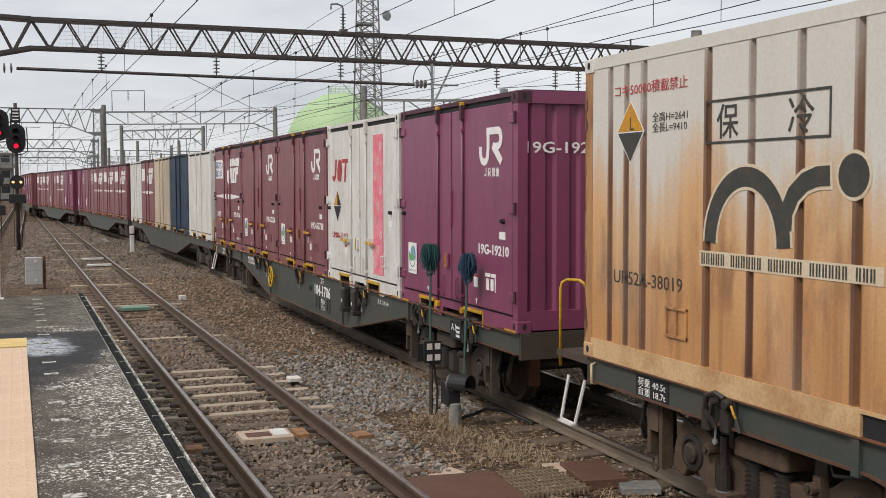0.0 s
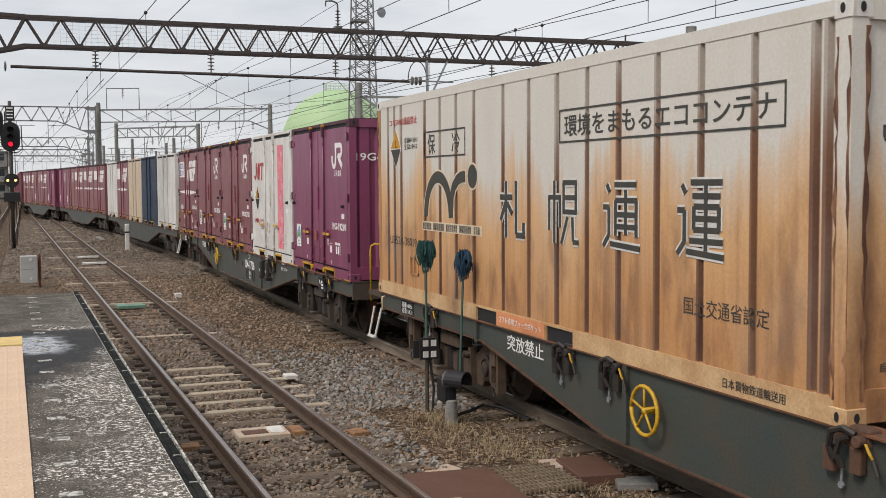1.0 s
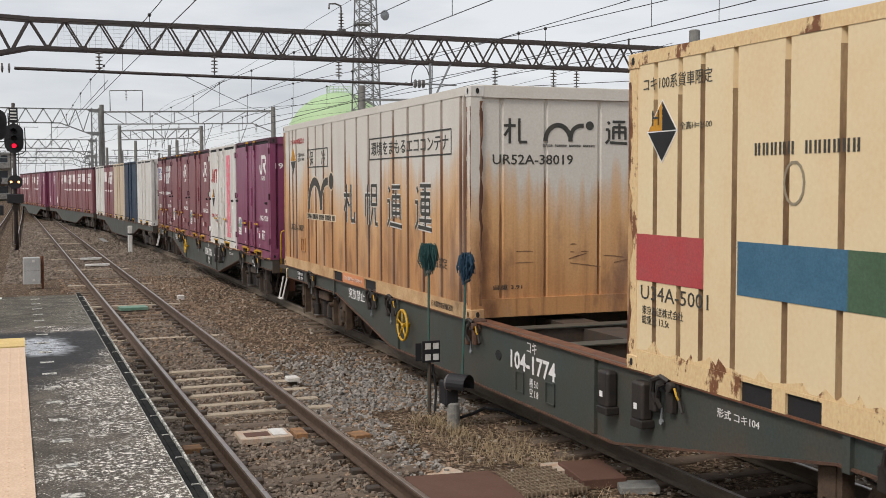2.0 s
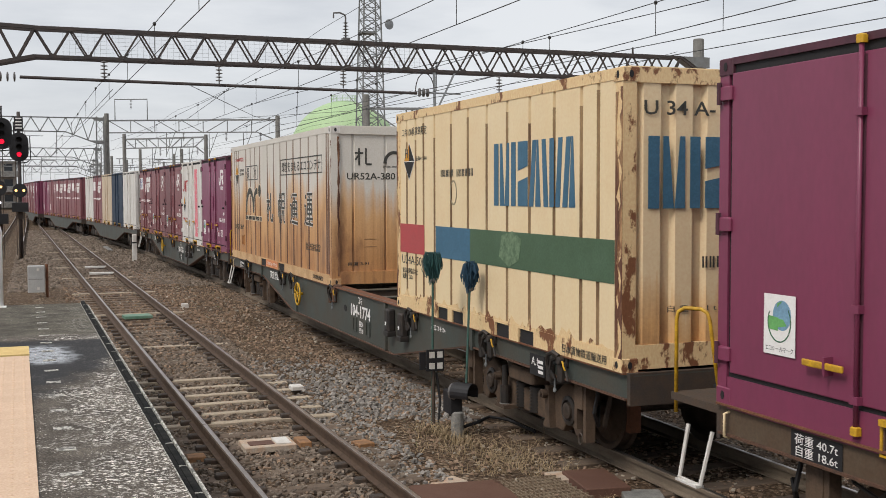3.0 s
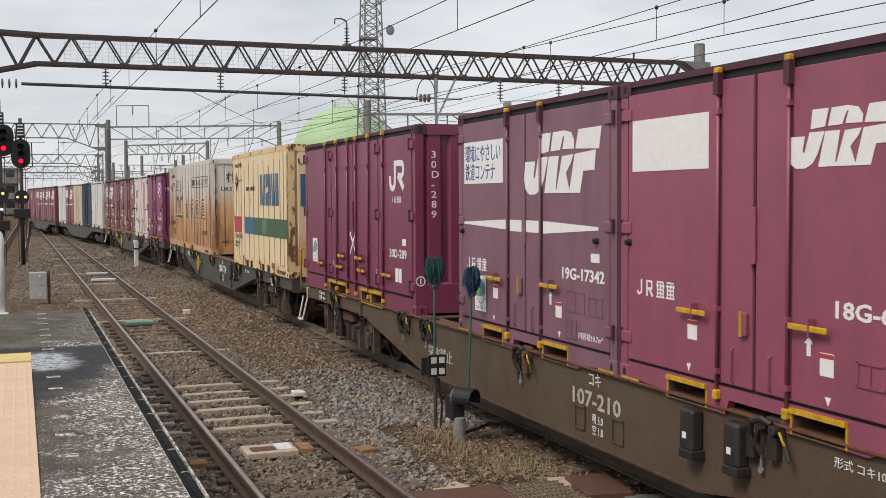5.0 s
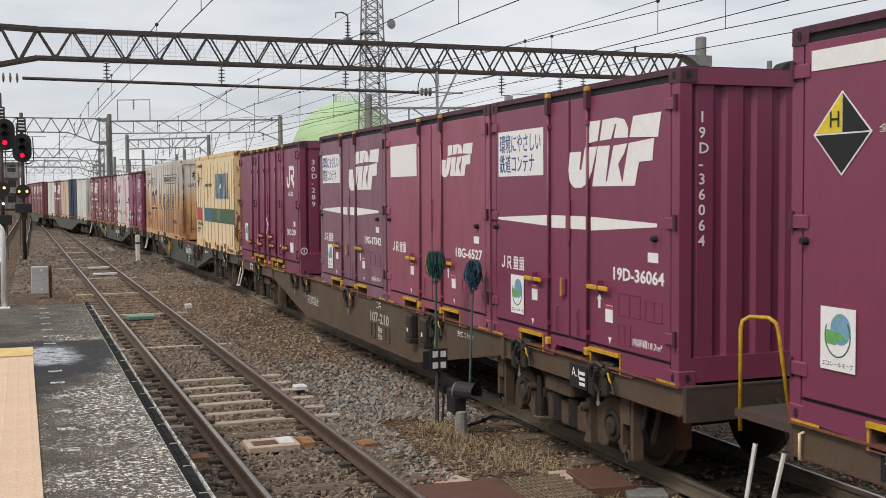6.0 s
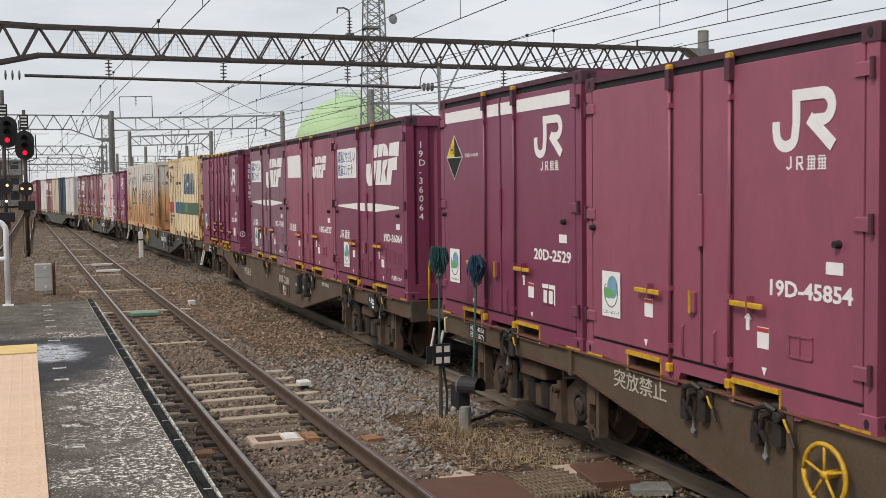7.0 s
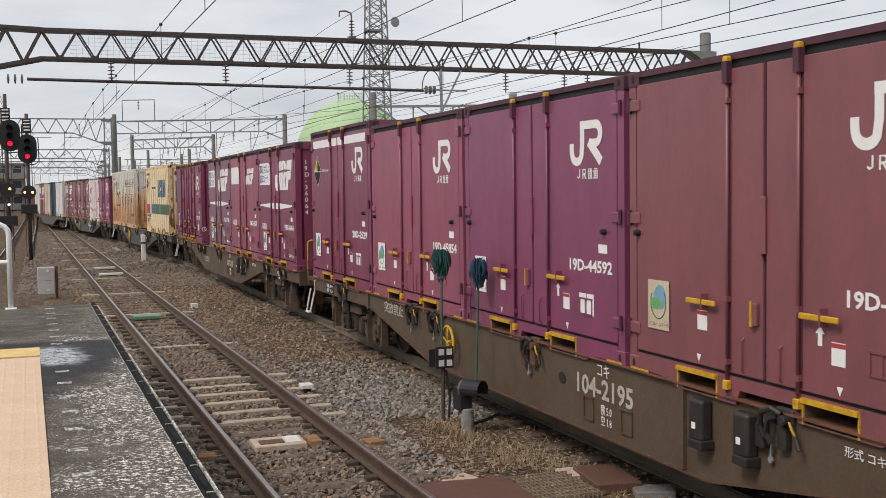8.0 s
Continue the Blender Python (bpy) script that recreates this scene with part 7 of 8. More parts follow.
def lattice_portal(x_post, x_end, y, zb, zt, top, w, pitch=1.5):
    g = thing("overhead_portal", "grey lattice portal with a lattice post", "portal", "overhead portals")
    truss(g, x_end, x_post - w * 4.2, y, zb, zt, pitch, GREY_TRUSS, faces=1, chord=0.05, brace=0.04)
    part("top_chord", Geo().bar((x_post - w * 4.3, y, zt), (x_post, y, zt), 0.1), GREY_TRUSS, g)
    part("knee", Geo().bar((x_post - w * 4.3, y, zb), (x_post, y, zb - 1.0), 0.1), GREY_TRUSS, g)
    for k in range(2):
        part("brace", Geo().bar((x_post - w * (4.2 - 2 * k), y, zt), (x_post - w * (3.2 - 2 * k), y, zb - 0.3 - 0.4 * k), 0.08), GREY_TRUSS, g)
        part("brace", Geo().bar((x_post - w * (3.2 - 2 * k), y, zb - 0.3 - 0.4 * k), (x_post - w * (2.2 - 2 * k), y, zt), 0.08), GREY_TRUSS, g)
    for z in (zt, zb - 0.8):
        part("gusset", Geo().prism([(x_post - w * 0.9, z + 0.06), (x_post + w, z + 0.06), (x_post + w, z - 0.28), (x_post - w * 0.1, z - 0.25)], "y", y - 0.03, y + 0.03), GREY_TRUSS, g)
    legs = Geo()
    for sx in (0, w):
        for sy in (0, w):
            legs.bar((x_post + sx, y + sy, -0.15), (x_post + sx, y + sy, top), 0.08)
    part("post_leg", legs, GREY_TRUSS, g)
    lace = Geo()
    n = int(top / w / 1.25)
    for i in range(n):
        z0, z1 = i * top / n, (i + 1) * top / n
        lace.bar((x_post, y, z0), (x_post + w, y, z1), 0.035)
        lace.bar((x_post + w, y, z0), (x_post, y, z1), 0.035)
    part("post_lacing", lace, GREY_TRUSS, g)
    for x in np.arange(x_end + 1.5, x_post - 2, 2.6):
        part("drop_arm", Geo().bar((x, y, zb), (x, y, zb - 2.0), 0.06), GREY_TRUSS, g)
        part("drop_pipe", Geo().bar((x, y, zb - 0.4), (x + 1.5, y, zb - 0.4), 0.05), GREY_TRUSS, g)


near_portal()
light_portal(0.62, 14.95, 96.0, 90.0, 8.0, 9.1, 9.7, (0.05, 0.24, 1.9), 0.22)
light_portal(11.8, 27.0, 51.4, 47.0, 5.9, 7.25, 8.0, None, 0.2)
light_portal(2.9, 9.9, 106, 99, 7.0, 7.9, 8.4, None, 0.19)
lattice_portal(-0.3, -13.0, 95, 8.0, 9.24, 9.4, 0.62)
lattice_portal(1.2, -14.0, 125, 6.7, 7.7, 7.9, 0.6)
lattice_portal(3.2, -15.0, 168, 6.6, 7.6, 7.8, 0.6)
lattice_portal(5.0, -16.0, 215, 6.6, 7.8, 8.0, 0.6, 2.0)
for k, (x, y, top) in enumerate(((7.5, 140, 8.2), (4.6, 150, 7.6), (13.0, 150, 8.0), (9.0, 180, 8.0), (6.0, 200, 8.0), (16, 190, 8.0), (10.5, 122, 7.6))):
    m = thing("line_mast", "concrete overhead line mast with a steel cross arm", "mast", "overhead masts")
    mast(m, x, y, top, 0.2)
    part("cross_arm", Geo().bar((x - 3.0, y, top - 1.2), (x + 3.0, y, top - 1.2), 0.09), GREY_TRUSS, m)
    part("cross_arm", Geo().bar((x - 2.2, y, top - 2.0), (x + 1.6, y, top - 2.0), 0.07), GREY_TRUSS, m)
    for dx in (-2.6, -1.0, 1.2, 2.5):
        insulator(m, (x + dx, y, top - 1.2), 0.7)


def wire(x_of, z0, y0, y1, r, sag=0.0, span=48.0, label="", start=28.5):
    pts = []
    for y in np.arange(y0, y1 + 0.1, 6.0):
        s = ((y - start) / span) % 1.0
        pts.append((x_of(y), y, z0 - sag * 4 * s * (1 - s)))
    ob = part("overhead_wire", Geo().tube(pts, r, 5), WIRE, None)
    return tagged(ob, label or "dark overhead wire strung along the track", "wire", "overhead wires")


def overhead(fx, xo=0.0, contact=5.0, messenger=5.76, y1=210, drop=True, y0=-16, first=-8.2):
    wire(lambda y: fx(y) + xo, contact, y0, y1, 0.0075, label="contact wire above the track")
    wire(lambda y: fx(y) + xo, messenger, y0, y1, 0.0075, 0.25, label="messenger wire above the track")
    y = first
    while drop and y < min(y1, 110):
        s = ((y - 28.5) / 48.0) % 1.0
        z = messenger - 0.25 * 4 * s * (1 - s)
        d = part("dropper", Geo().rod((fx(y) + xo, y, contact), (fx(y) + xo, y, z), 0.006, None, 5).lathe((fx(y) + xo, y, z - 0.03), (0, 0, 1), [(0, 0.02), (0.03, 0.035), (0.06, 0.02)], 6), WIRE, None)
        tagged(d, "thin dropper between two overhead wires", "wire", "overhead droppers")
        y += 5.0 if y < 40 else 10.0


overhead(near_x)
overhead(line_x)
overhead(lambda y: 3.3, 0, drop=True)
overhead(lambda y: 4.6 - 0.10 * y, 0, y1=32, first=-9.0)
wire(lambda y: 5.88 - 0.107 * y, 5.0, -16, 32, 0.0075, label="contact wire crossing towards the next track")
overhead(lambda y: 9.2, 0, drop=False, y0=28.5)
overhead(lambda y: 13.4, 0, drop=False, y0=28.5)
overhead(lambda y: -7.2 + 0.004 * y, 0, drop=False)
for x, z, sag in ((4.25, 8.72, 0.5), (-7.6, 7.9, 0.5), (18.4, 8.2, 0.5), (15.0, 7.9, 0.5), (7.2, 6.3, 0.3)):
    wire(lambda y: x, z, -16 if x == 4.25 else 30, 210, 0.009, sag)
# cross span and pull-off wires behind the near portal
for a, b in (((-0.9, 29.0, 6.1), (9.5, 62.0, 6.9)), ((-3.4, 29.0, 5.9), (-2.5, 90, 8.0)), ((4.2, 28.6, 6.1), (12.0, 52, 7.2)), ((0.3, 28.6, 6.0), (6.0, 92, 8.6)), ((0.7, 95, 9.0), (11.8, 52, 7.2)), ((7.6, 28.5, 5.3), (26, 47, 6.2)), ((10, 28.5, 6.0), (20, 20, 6.6))):
    tagged(part("pull_off_wire", Geo().tube([a, [(p + q) / 2 - (0.2 if i == 2 else 0) for i, (p, q) in enumerate(zip(a, b))], b], 0.012, 5), WIRE, None), "thin guy wire between portals", "wire", "overhead wires")


# ---- far things ----
DOME_GREEN = surface("gas_holder_green", (0.375, 0.515, 0.285), 0.6, dark=(0.33, 0.47, 0.25), scale=0.3, fine=6, amount=0.5, bump=0.02)


def gas_holder():
    c, r = Vector((60.8, 234.0, 10.6)), 12.6
    g = thing("gas_holder", "pale green spherical gas holder on steel legs", "gas tank")
    loops = []
    for i in range(1, 18):
        a = -math.pi / 2 + math.pi * i / 18
        loops.append([c + Vector((r * math.cos(a) * math.cos(k * math.tau / 36), r * math.cos(a) * math.sin(k * math.tau / 36), r * math.sin(a))) for k in range(36)])
    part("sphere", Geo().ring(loops), DOME_GREEN, g, smooth=True)
    rail = Geo()
    for zz, rr in ((r + 0.4, 2.9), (r + 1.1, 2.9), (r * 0.974, 2.9)):
        pts = [c + Vector((rr * math.cos(k * math.tau / 16), rr * math.sin(k * math.tau / 16), zz)) for k in range(17)]
        rail.tube(pts, 0.05 if zz > r else 0.05, 4)
    for k in range(16):
        rail.bar(c + Vector((2.9 * math.cos(k * math.tau / 16), 2.9 * math.sin(k * math.tau / 16), r * 0.97)), c + Vector((2.9 * math.cos(k * math.tau / 16), 2.9 * math.sin(k * math.tau / 16), r + 1.1)), 0.08)
    part("walkway", rail, DOME_GREEN, g, "green railed walkway on the crown")
    for k in range(10):
        a = k * math.tau / 10
        part("leg", Geo().rod((c.x + r * math.cos(a), c.y + r * math.sin(a), -0.2), (c.x + r * math.cos(a), c.y + r * math.sin(a), c.z), 0.45, None, 10), DOME_GREEN, g)


def radio_tower():
    g = thing("radio_tower", "tall steel lattice mast with small dish", "tower")
    cx, cy = 34.6, 126.5
    half = lambda z: 1.75 - 0.75 * min(z / 26, 1.2)
    for sx in (-1, 1):
        for sy in (-1, 1):
            part("leg", Geo().bar((cx + sx * half(0), cy + sy * half(0), -0.2), (cx + sx * half(34), cy + sy * half(34), 34), 0.16), GREY_TRUSS, g)
    z = 0.0
    while z < 33:
        h = half(z) * 1.25
        a, b = half(z), half(z + h)
        for sgn in (-1, 1):
            part("lacing", Geo().bar((cx - a, cy + sgn * a, z), (cx + b, cy + sgn * b, z + h), 0.09), GREY_TRUSS, g)
            part("lacing", Geo().bar((cx + a, cy + sgn * a, z), (cx - b, cy + sgn * b, z + h), 0.09), GREY_TRUSS, g)
            part("lacing", Geo().bar((cx - a, cy + sgn * a, z), (cx + a, cy + sgn * a, z), 0.08), GREY_TRUSS, g)
            part("lacing", Geo().bar((cx + sgn * a, cy - a, z), (cx + sgn * b, cy + b, z + h), 0.09), GREY_TRUSS, g)
        z += h
    part("dish", Geo().lathe((cx + 1.9, cy - 1.4, 23.6), (0.3, -1, 0), [(0, 0.1), (0.1, 0.5), (0.35, 0.65), (0.4, 0.62), (0.45, 0.1)], 16), GALV, g)
    part("platform", Geo().box(cx - 1.5, cx + 0.4, cy - 1.6, cy, 22.4, 22.6), GREY_TRUSS, g)


def station_block(x0, x1, y0, y1, h, floors, mat, label):
    g = thing("building", label, "building", "buildings along the yard")
    part("wall", Geo().box(x0, x1, y0, y1, -0.2, h), mat, g)
    part("roof", Geo().box(x0 - 0.3, x1 + 0.3, y0 - 0.3, y1 + 0.3, h, h + 0.25), EDGE, g)
    fh = h / floors
    dark = surface("dark_window_glass", (0.03, 0.035, 0.04), 0.2, amount=0.3, bump=0)
    for k in range(floors):
        part("balcony", Geo().box(x0 - 0.05, x1 + 0.9, y0 - 0.9, y0 - 0.02, k * fh + 0.15, k * fh + fh * 0.42), EDGE, g)
        n = max(2, int((x1 - x0) / 2.2))
        for i in range(n):
            a = x0 + (i + 0.2) * (x1 - x0) / n
            w = part("window", Geo().box(a, a + (x1 - x0) / n * 0.6, y0 - 0.03, y0 + 0.05, k * fh + fh * 0.45, k * fh + fh * 0.9), dark, g)
            part("window_frame", Geo().box(a - 0.06, a + (x1 - x0) / n * 0.6 + 0.06, y0 - 0.06, y0 - 0.031, k * fh + fh * 0.41, k * fh + fh * 0.45), GALV, w)
        m = max(2, int((y1 - y0) / 3))
        for i in range(m):
            b = y0 + (i + 0.2) * (y1 - y0) / m
            part("window", Geo().box(x1 - 0.05, x1 + 0.03, b, b + (y1 - y0) / m * 0.55, k * fh + fh * 0.45, k * fh + fh * 0.9), dark, g)
    return g


def low_house(x, y, w, d, h, wall, roof, turn, label):
    g = thing("house", label, "house", "houses across the yard", m=pose(x, y, -0.15, 0, 0, turn))
    part("wall", Geo().box(-w / 2, w / 2, -d / 2, d / 2, 0, h), wall, g)
    part("roof", Geo().prism([(-w / 2 - 0.4, h), (w / 2 + 0.4, h), (w / 2 + 0.4, h + 0.15), (0, h + 0.9), (-w / 2 - 0.4, h + 0.15)], "y", -d / 2 - 0.4, d / 2 + 0.4), roof, g)
    dark = surface("dark_window_glass", (0.03, 0.035, 0.04), 0.2)
    for i in range(max(2, int(w / 2.6))):
        a = -w / 2 + (i + 0.25) * 2.6
        wd = part("window", Geo().box(a, a + 1.3, -d / 2 - 0.03, -d / 2 + 0.05, h * 0.35, h * 0.8), dark, g)
        part("window_frame", Geo().box(a - 0.1, a + 0.25, -d / 2 - 0.07, -d / 2 - 0.031, h * 0.25, h * 0.85), WHITE_PAINT, wd)
    part("door", Geo().box(w / 2 - 1.6, w / 2 - 0.6, -d / 2 - 0.05, -d / 2 + 0.05, 0, h * 0.75), WHITE_PAINT, g)
    return g


gas_holder()
radio_tower()
BEIGE_WALL = surface("stained_beige_wall", (0.30, 0.27, 0.23), 0.85, dark=(0.18, 0.16, 0.14), scale=0.7, fine=10, amount=0.8)
GREY_WALL = surface("grey_clapboard", (0.16, 0.165, 0.17), 0.8, dark=(0.11, 0.11, 0.115), scale=1, fine=12, amount=0.7)
PALE_WALL = surface("pale_wall", (0.55, 0.55, 0.53), 0.8, dark=(0.4, 0.4, 0.38), scale=1, amount=0.6)
DARK_ROOF = surface("dark_sheet_roof", (0.07, 0.075, 0.08), 0.6, dark=(0.10, 0.08, 0.06), scale=1, amount=0.6)
station_block(-24, -8.3, 196, 216, 7.9, 3, BEIGE_WALL, "stained beige three-storey railway building with balconies")
low_house(98.3, 111.6, 7.5, 7, 3.4, GREY_WALL, DARK_ROOF, -38, "grey boarded yard house with white window frames")
low_house(109.0, 111.0, 14, 8, 3.9, PALE_WALL, DARK_ROOF, -38, "pale yard house with a dark roof")
low_house(134.0, 150.0, 20, 10, 4.2, PALE_WALL, DARK_ROOF, -38, "long pale shed across the yard")
low_house(112.0, 160.0, 16, 10, 5.0, BEIGE_WALL, DARK_ROOF, -38, "beige warehouse across the yard")
low_house(120.0, 92.0, 12, 7, 3.2, GREY_WALL, DARK_ROOF, -50, "low grey workshop across the yard")
for x, y in ((18, 18), (26, 27), (31, 22)):
    s = thing("shunting_signal", "small black hooded yard signal on a short post", "signal", "yard signals")
    part("post", Geo().rod((x, y, -0.2), (x, y, 0.7), 0.06), DIRTY_IRON, s)
    part("lamp_box", Geo().cbox(x - 0.3, x + 0.3, y - 0.2, y + 0.2, 0.7, 1.25, 0.04), SEAL, s)
    part("hood", Geo().lathe((x - 0.15, y - 0.2, 1.0), (-0.5, -1, 0), [(0, 0.2), (0.3, 0.24)], 12), SEAL, s)
for i, (x, y) in enumerate(((14.0, 11.5), (21.5, 24.0), (24.5, 30.0), (30.5, 33.5), (36.0, 42.0))):
    t = thing("stacked_rails", "stack of rusty spare rails lying in the yard", "rails", "stacks of rails")
    for k in range(4):
        part("spare_rail", Geo().box(x - 1.2 + k * 0.22, x - 1.08 + k * 0.22, y - 6, y + 14, -0.1, 0.06 + 0.05 * (k % 2)), RUST if k % 2 else SLEEPER, t)


def floodlight():
    g = thing("yard_floodlight", "black hooded floodlight on a slim yard pole", "lamp")
    x, y = 17.14, 21.6
    part("pole", Geo().rod((x - 0.55, y + 0.2, -0.2), (x - 0.55, y + 0.2, 6.72), 0.10, 0.085, 10), CONCRETE_POLE, g)
    hood = Geo().prism([(x - 0.45, 6.40), (x - 0.25, 6.62), (x + 0.1, 6.72), (x + 0.5, 6.68), (x + 0.6, 6.42), (x + 0.2, 6.34)], "y", y - 0.25, y + 0.3)
    part("hood", hood, SEAL, g, "black lamp hood", bevel=0.03)
    part("arm", Geo().bar((x - 0.55, y + 0.2, 6.45), (x, y, 6.4), 0.06), DARK_TRUSS, g)
    h = thing("line_mast", "short grey mast with a small box", "mast", "overhead masts")
    part("pole", Geo().rod((18.3, 46.8, -0.2), (18.3, 46.8, 7.3), 0.12, 0.1, 10), GREY_TRUSS, h)
    part("box", Geo().cbox(18.1, 18.5, 46.6, 46.9, 6.9, 7.7, 0.03), GALV, h)


floodlight()
# ---- line-side things ----
RED_LAMP = glow("red_signal_light", (0.95, 0.01, 0.04), 1.5)
AMBER_LAMP = glow("amber_signal_light", (1.0, 0.50, 0.16), 3.0)
WHITE_LAMP = glow("white_signal_light", (0.9, 0.95, 1.0), 1.5)
SIGNAL_BLACK = surface("matt_black_paint", (0.012, 0.011, 0.013), 0.6, amount=0.4)


def oval(cx, cz, w, h, n=24):
    """A stadium outline."""
    r = w / 2
    return [(cx + r * math.cos(a), cz + (h / 2 - r) + r * math.sin(a)) for a in [math.pi * i / (n // 2) for i in range(n // 2 + 1)]] + [(cx + r * math.cos(a), cz - (h / 2 - r) + r * math.sin(a)) for a in [math.pi + math.pi * i / (n // 2) for i in range(n // 2 + 1)]]


def colour_signal(x, y, head_z, plate_z, low_z, box_z, top, dx_head, two_amber, label):
    s = thing("railway_signal", label, "signal", "platform end signals")
    part("mast", Geo().rod((x, y, -0.15), (x, y, top), 0.085, 0.07, 12), DARK_TRUSS, s, "dark steel mast", smooth=True)
    hx = x + dx_head
    head = part("signal_head", Geo().prism(oval(hx, head_z, 0.74, 1.2), "y", y - 0.16, y - 0.12), SIGNAL_BLACK, s, "black oval backboard")
    part("lamp_case", Geo().prism(oval(hx, head_z, 0.34, 0.95), "y", y - 0.12, y + 0.12), SIGNAL_BLACK, head)
    for i, zz in enumerate((0.30, 0.0, -0.30)):
        lens = RED_LAMP if i == 2 else SEAL
        part("lens", Geo().lathe((hx, y - 0.165, head_z + zz), (0, -1, 0), [(0, 0.095), (0.012, 0.085), (0.02, 0.03)], 16), lens, head, "glowing red lens" if i == 2 else "")
        hood = Geo()
        pts = [(hx + 0.125 * math.cos(radians(a)), head_z + zz + 0.125 * math.sin(radians(a))) for a in range(-20, 201, 20)]
        for (a, b), (c, d) in zip(pts, pts[1:]):
            hood.add([(a, y - 0.16, b), (c, y - 0.16, d), (c, y - 0.42, d - 0.015), (a, y - 0.42, b - 0.015)], [(0, 1, 2, 3)])
        part("hood", hood, SIGNAL_BLACK, head)
    ring = Geo().tube([(hx + 0.42, y - 0.1, head_z + 0.45), (hx + 0.44, y - 0.1, head_z - 0.5), (hx + 0.30, y - 0.1, head_z - 0.62), (x, y, head_z - 0.66)], 0.022)
    part("guard_bar", ring, SIGNAL_BLACK, s)
    pl = part("name_plate", Geo().box(x - 0.17, x + 0.17, y - 0.12, y - 0.09, plate_z - 0.29, plate_z + 0.29), SIGNAL_BLACK, s, "dark name plate with pale strokes")
    for i in range(4):
        z = plate_z - 0.2 + i * 0.13
        part("plate_stroke", Geo().box(x - 0.12, x + 0.12, y - 0.126, y - 0.121, z, z + 0.05), WHITE_DECAL, pl)
    lo = part("call_on_signal", Geo().prism([(x + 0.29 * math.cos(a * math.tau / 20), low_z + 0.29 * math.sin(a * math.tau / 20)) for a in range(20)], "y", y - 0.14, y - 0.10), SIGNAL_BLACK, s, "round black board with small lamps")
    for dx, dz in (((-0.15, 0), (0.15, 0)) if two_amber else ((0.08, 0.05), (0.03, -0.55))):
        part("lens", Geo().lathe((x + dx, y - 0.145, low_z + dz), (0, -1, 0), [(0, 0.05), (0.012, 0.042), (0.018, 0.015)], 14), AMBER_LAMP if dz > -0.3 else WHITE_LAMP, lo, "glowing amber lens")
    part("junction_box", Geo().cbox(x - 0.32, x + 0.32, y - 0.3, y + 0.1, box_z - 0.2, box_z + 0.18, 0.02), SIGNAL_BLACK, s)
    part("foot_box", Geo().cbox(x - 0.12, x + 0.12, y - 0.12, y + 0.12, box_z - 0.5, box_z - 0.2, 0.02), DIRTY_IRON, s)
    part("ladder", Geo().tube([(x - 0.15, y + 0.2, 0), (x - 0.15, y + 0.2, top - 0.8)], 0.015).tube([(x + 0.15, y + 0.2, 0), (x + 0.15, y + 0.2, top - 0.8)], 0.015), DIRTY_IRON, s)


colour_signal(-6.36, 40.3, 4.45, 5.40, 2.67, 2.0, 5.9, 0.0, True, "black railway signal on a grey mast showing red, amber lamps below")
colour_signal(-7.08, 36.9, 4.82, 5.58, 2.75, 1.6, 6.4, 0.14, False, "black railway signal showing red beside the platform line")


BOX_GREY = surface("light_grey_enamel", (0.40, 0.40, 0.39), 0.6, dark=(0.28, 0.28, 0.27), scale=4, amount=0.6, bump=0.03)
CLEAN_WHITE = surface("fresh_white_enamel", (0.83, 0.83, 0.82), 0.45, dark=(0.70, 0.69, 0.67), scale=6, amount=0.5, bump=0.02)


def pipe_railing():
    g = thing("platform_railing", "white painted bent pipe railing at the platform end", "railing")
    z, y = PLATFORM_Z, 7.25
    pts = [(-6.36, y, z), (-6.36, y, z + 1.0)] + [(-6.36 - 0.16 + 0.16 * math.cos(a), y, z + 1.0 + 0.13 * math.sin(a)) for a in (0.4, 0.8, 1.2, 1.57)] + [(-9.2, y, z + 1.13)]
    part("top_pipe", Geo().tube(pts, 0.036, 10), CLEAN_WHITE, g, smooth=True)
    part("mid_pipe", Geo().rod((-6.37, y, z + 0.62), (-9.2, y, z + 0.62), 0.032, None, 10), CLEAN_WHITE, g)
    part("post", Geo().rod((-9.2, y, z), (-9.2, y, z + 1.13), 0.036, None, 10), CLEAN_WHITE, g)
    part("base_plate", Geo().cbox(-6.43, -6.29, y - 0.07, y + 0.07, z, z + 0.015, 0.004), CLEAN_WHITE, g)


def relay_box():
    g = thing("relay_box", "small grey steel relay box on a post", "cabinet")
    x, y = -5.86, 21.3
    b = part("cabinet", Geo().cbox(x - 0.21, x + 0.20, y - 0.15, y + 0.15, 0.05, 0.72, 0.015), BOX_GREY, g)
    for zz in (0.60, 0.12):
        part("latch", Geo().box(x + 0.01, x + 0.07, y - 0.165, y - 0.15, zz, zz + 0.06), WHITE_PAINT, b)
    part("door_line", Geo().box(x - 0.19, x + 0.18, y - 0.153, y - 0.15, 0.385, 0.39), DIRTY_IRON, b)
    part("post", Geo().rod((x + 0.25, y, -0.2), (x + 0.25, y, 0.75), 0.035, None, 8), RUST, g)


def marker_post():
    g = thing("marker_post", "white concrete marker post with a dark band", "post")
    x, y = -2.2, 36.0
    part("post", Geo().cbox(x - 0.085, x + 0.085, y - 0.085, y + 0.085, -0.2, 0.95, 0.02), WHITE_PAINT, g)
    part("band", Geo().box(x - 0.088, x + 0.088, y - 0.088, y + 0.088, 0.60, 0.66), SEAL, g)


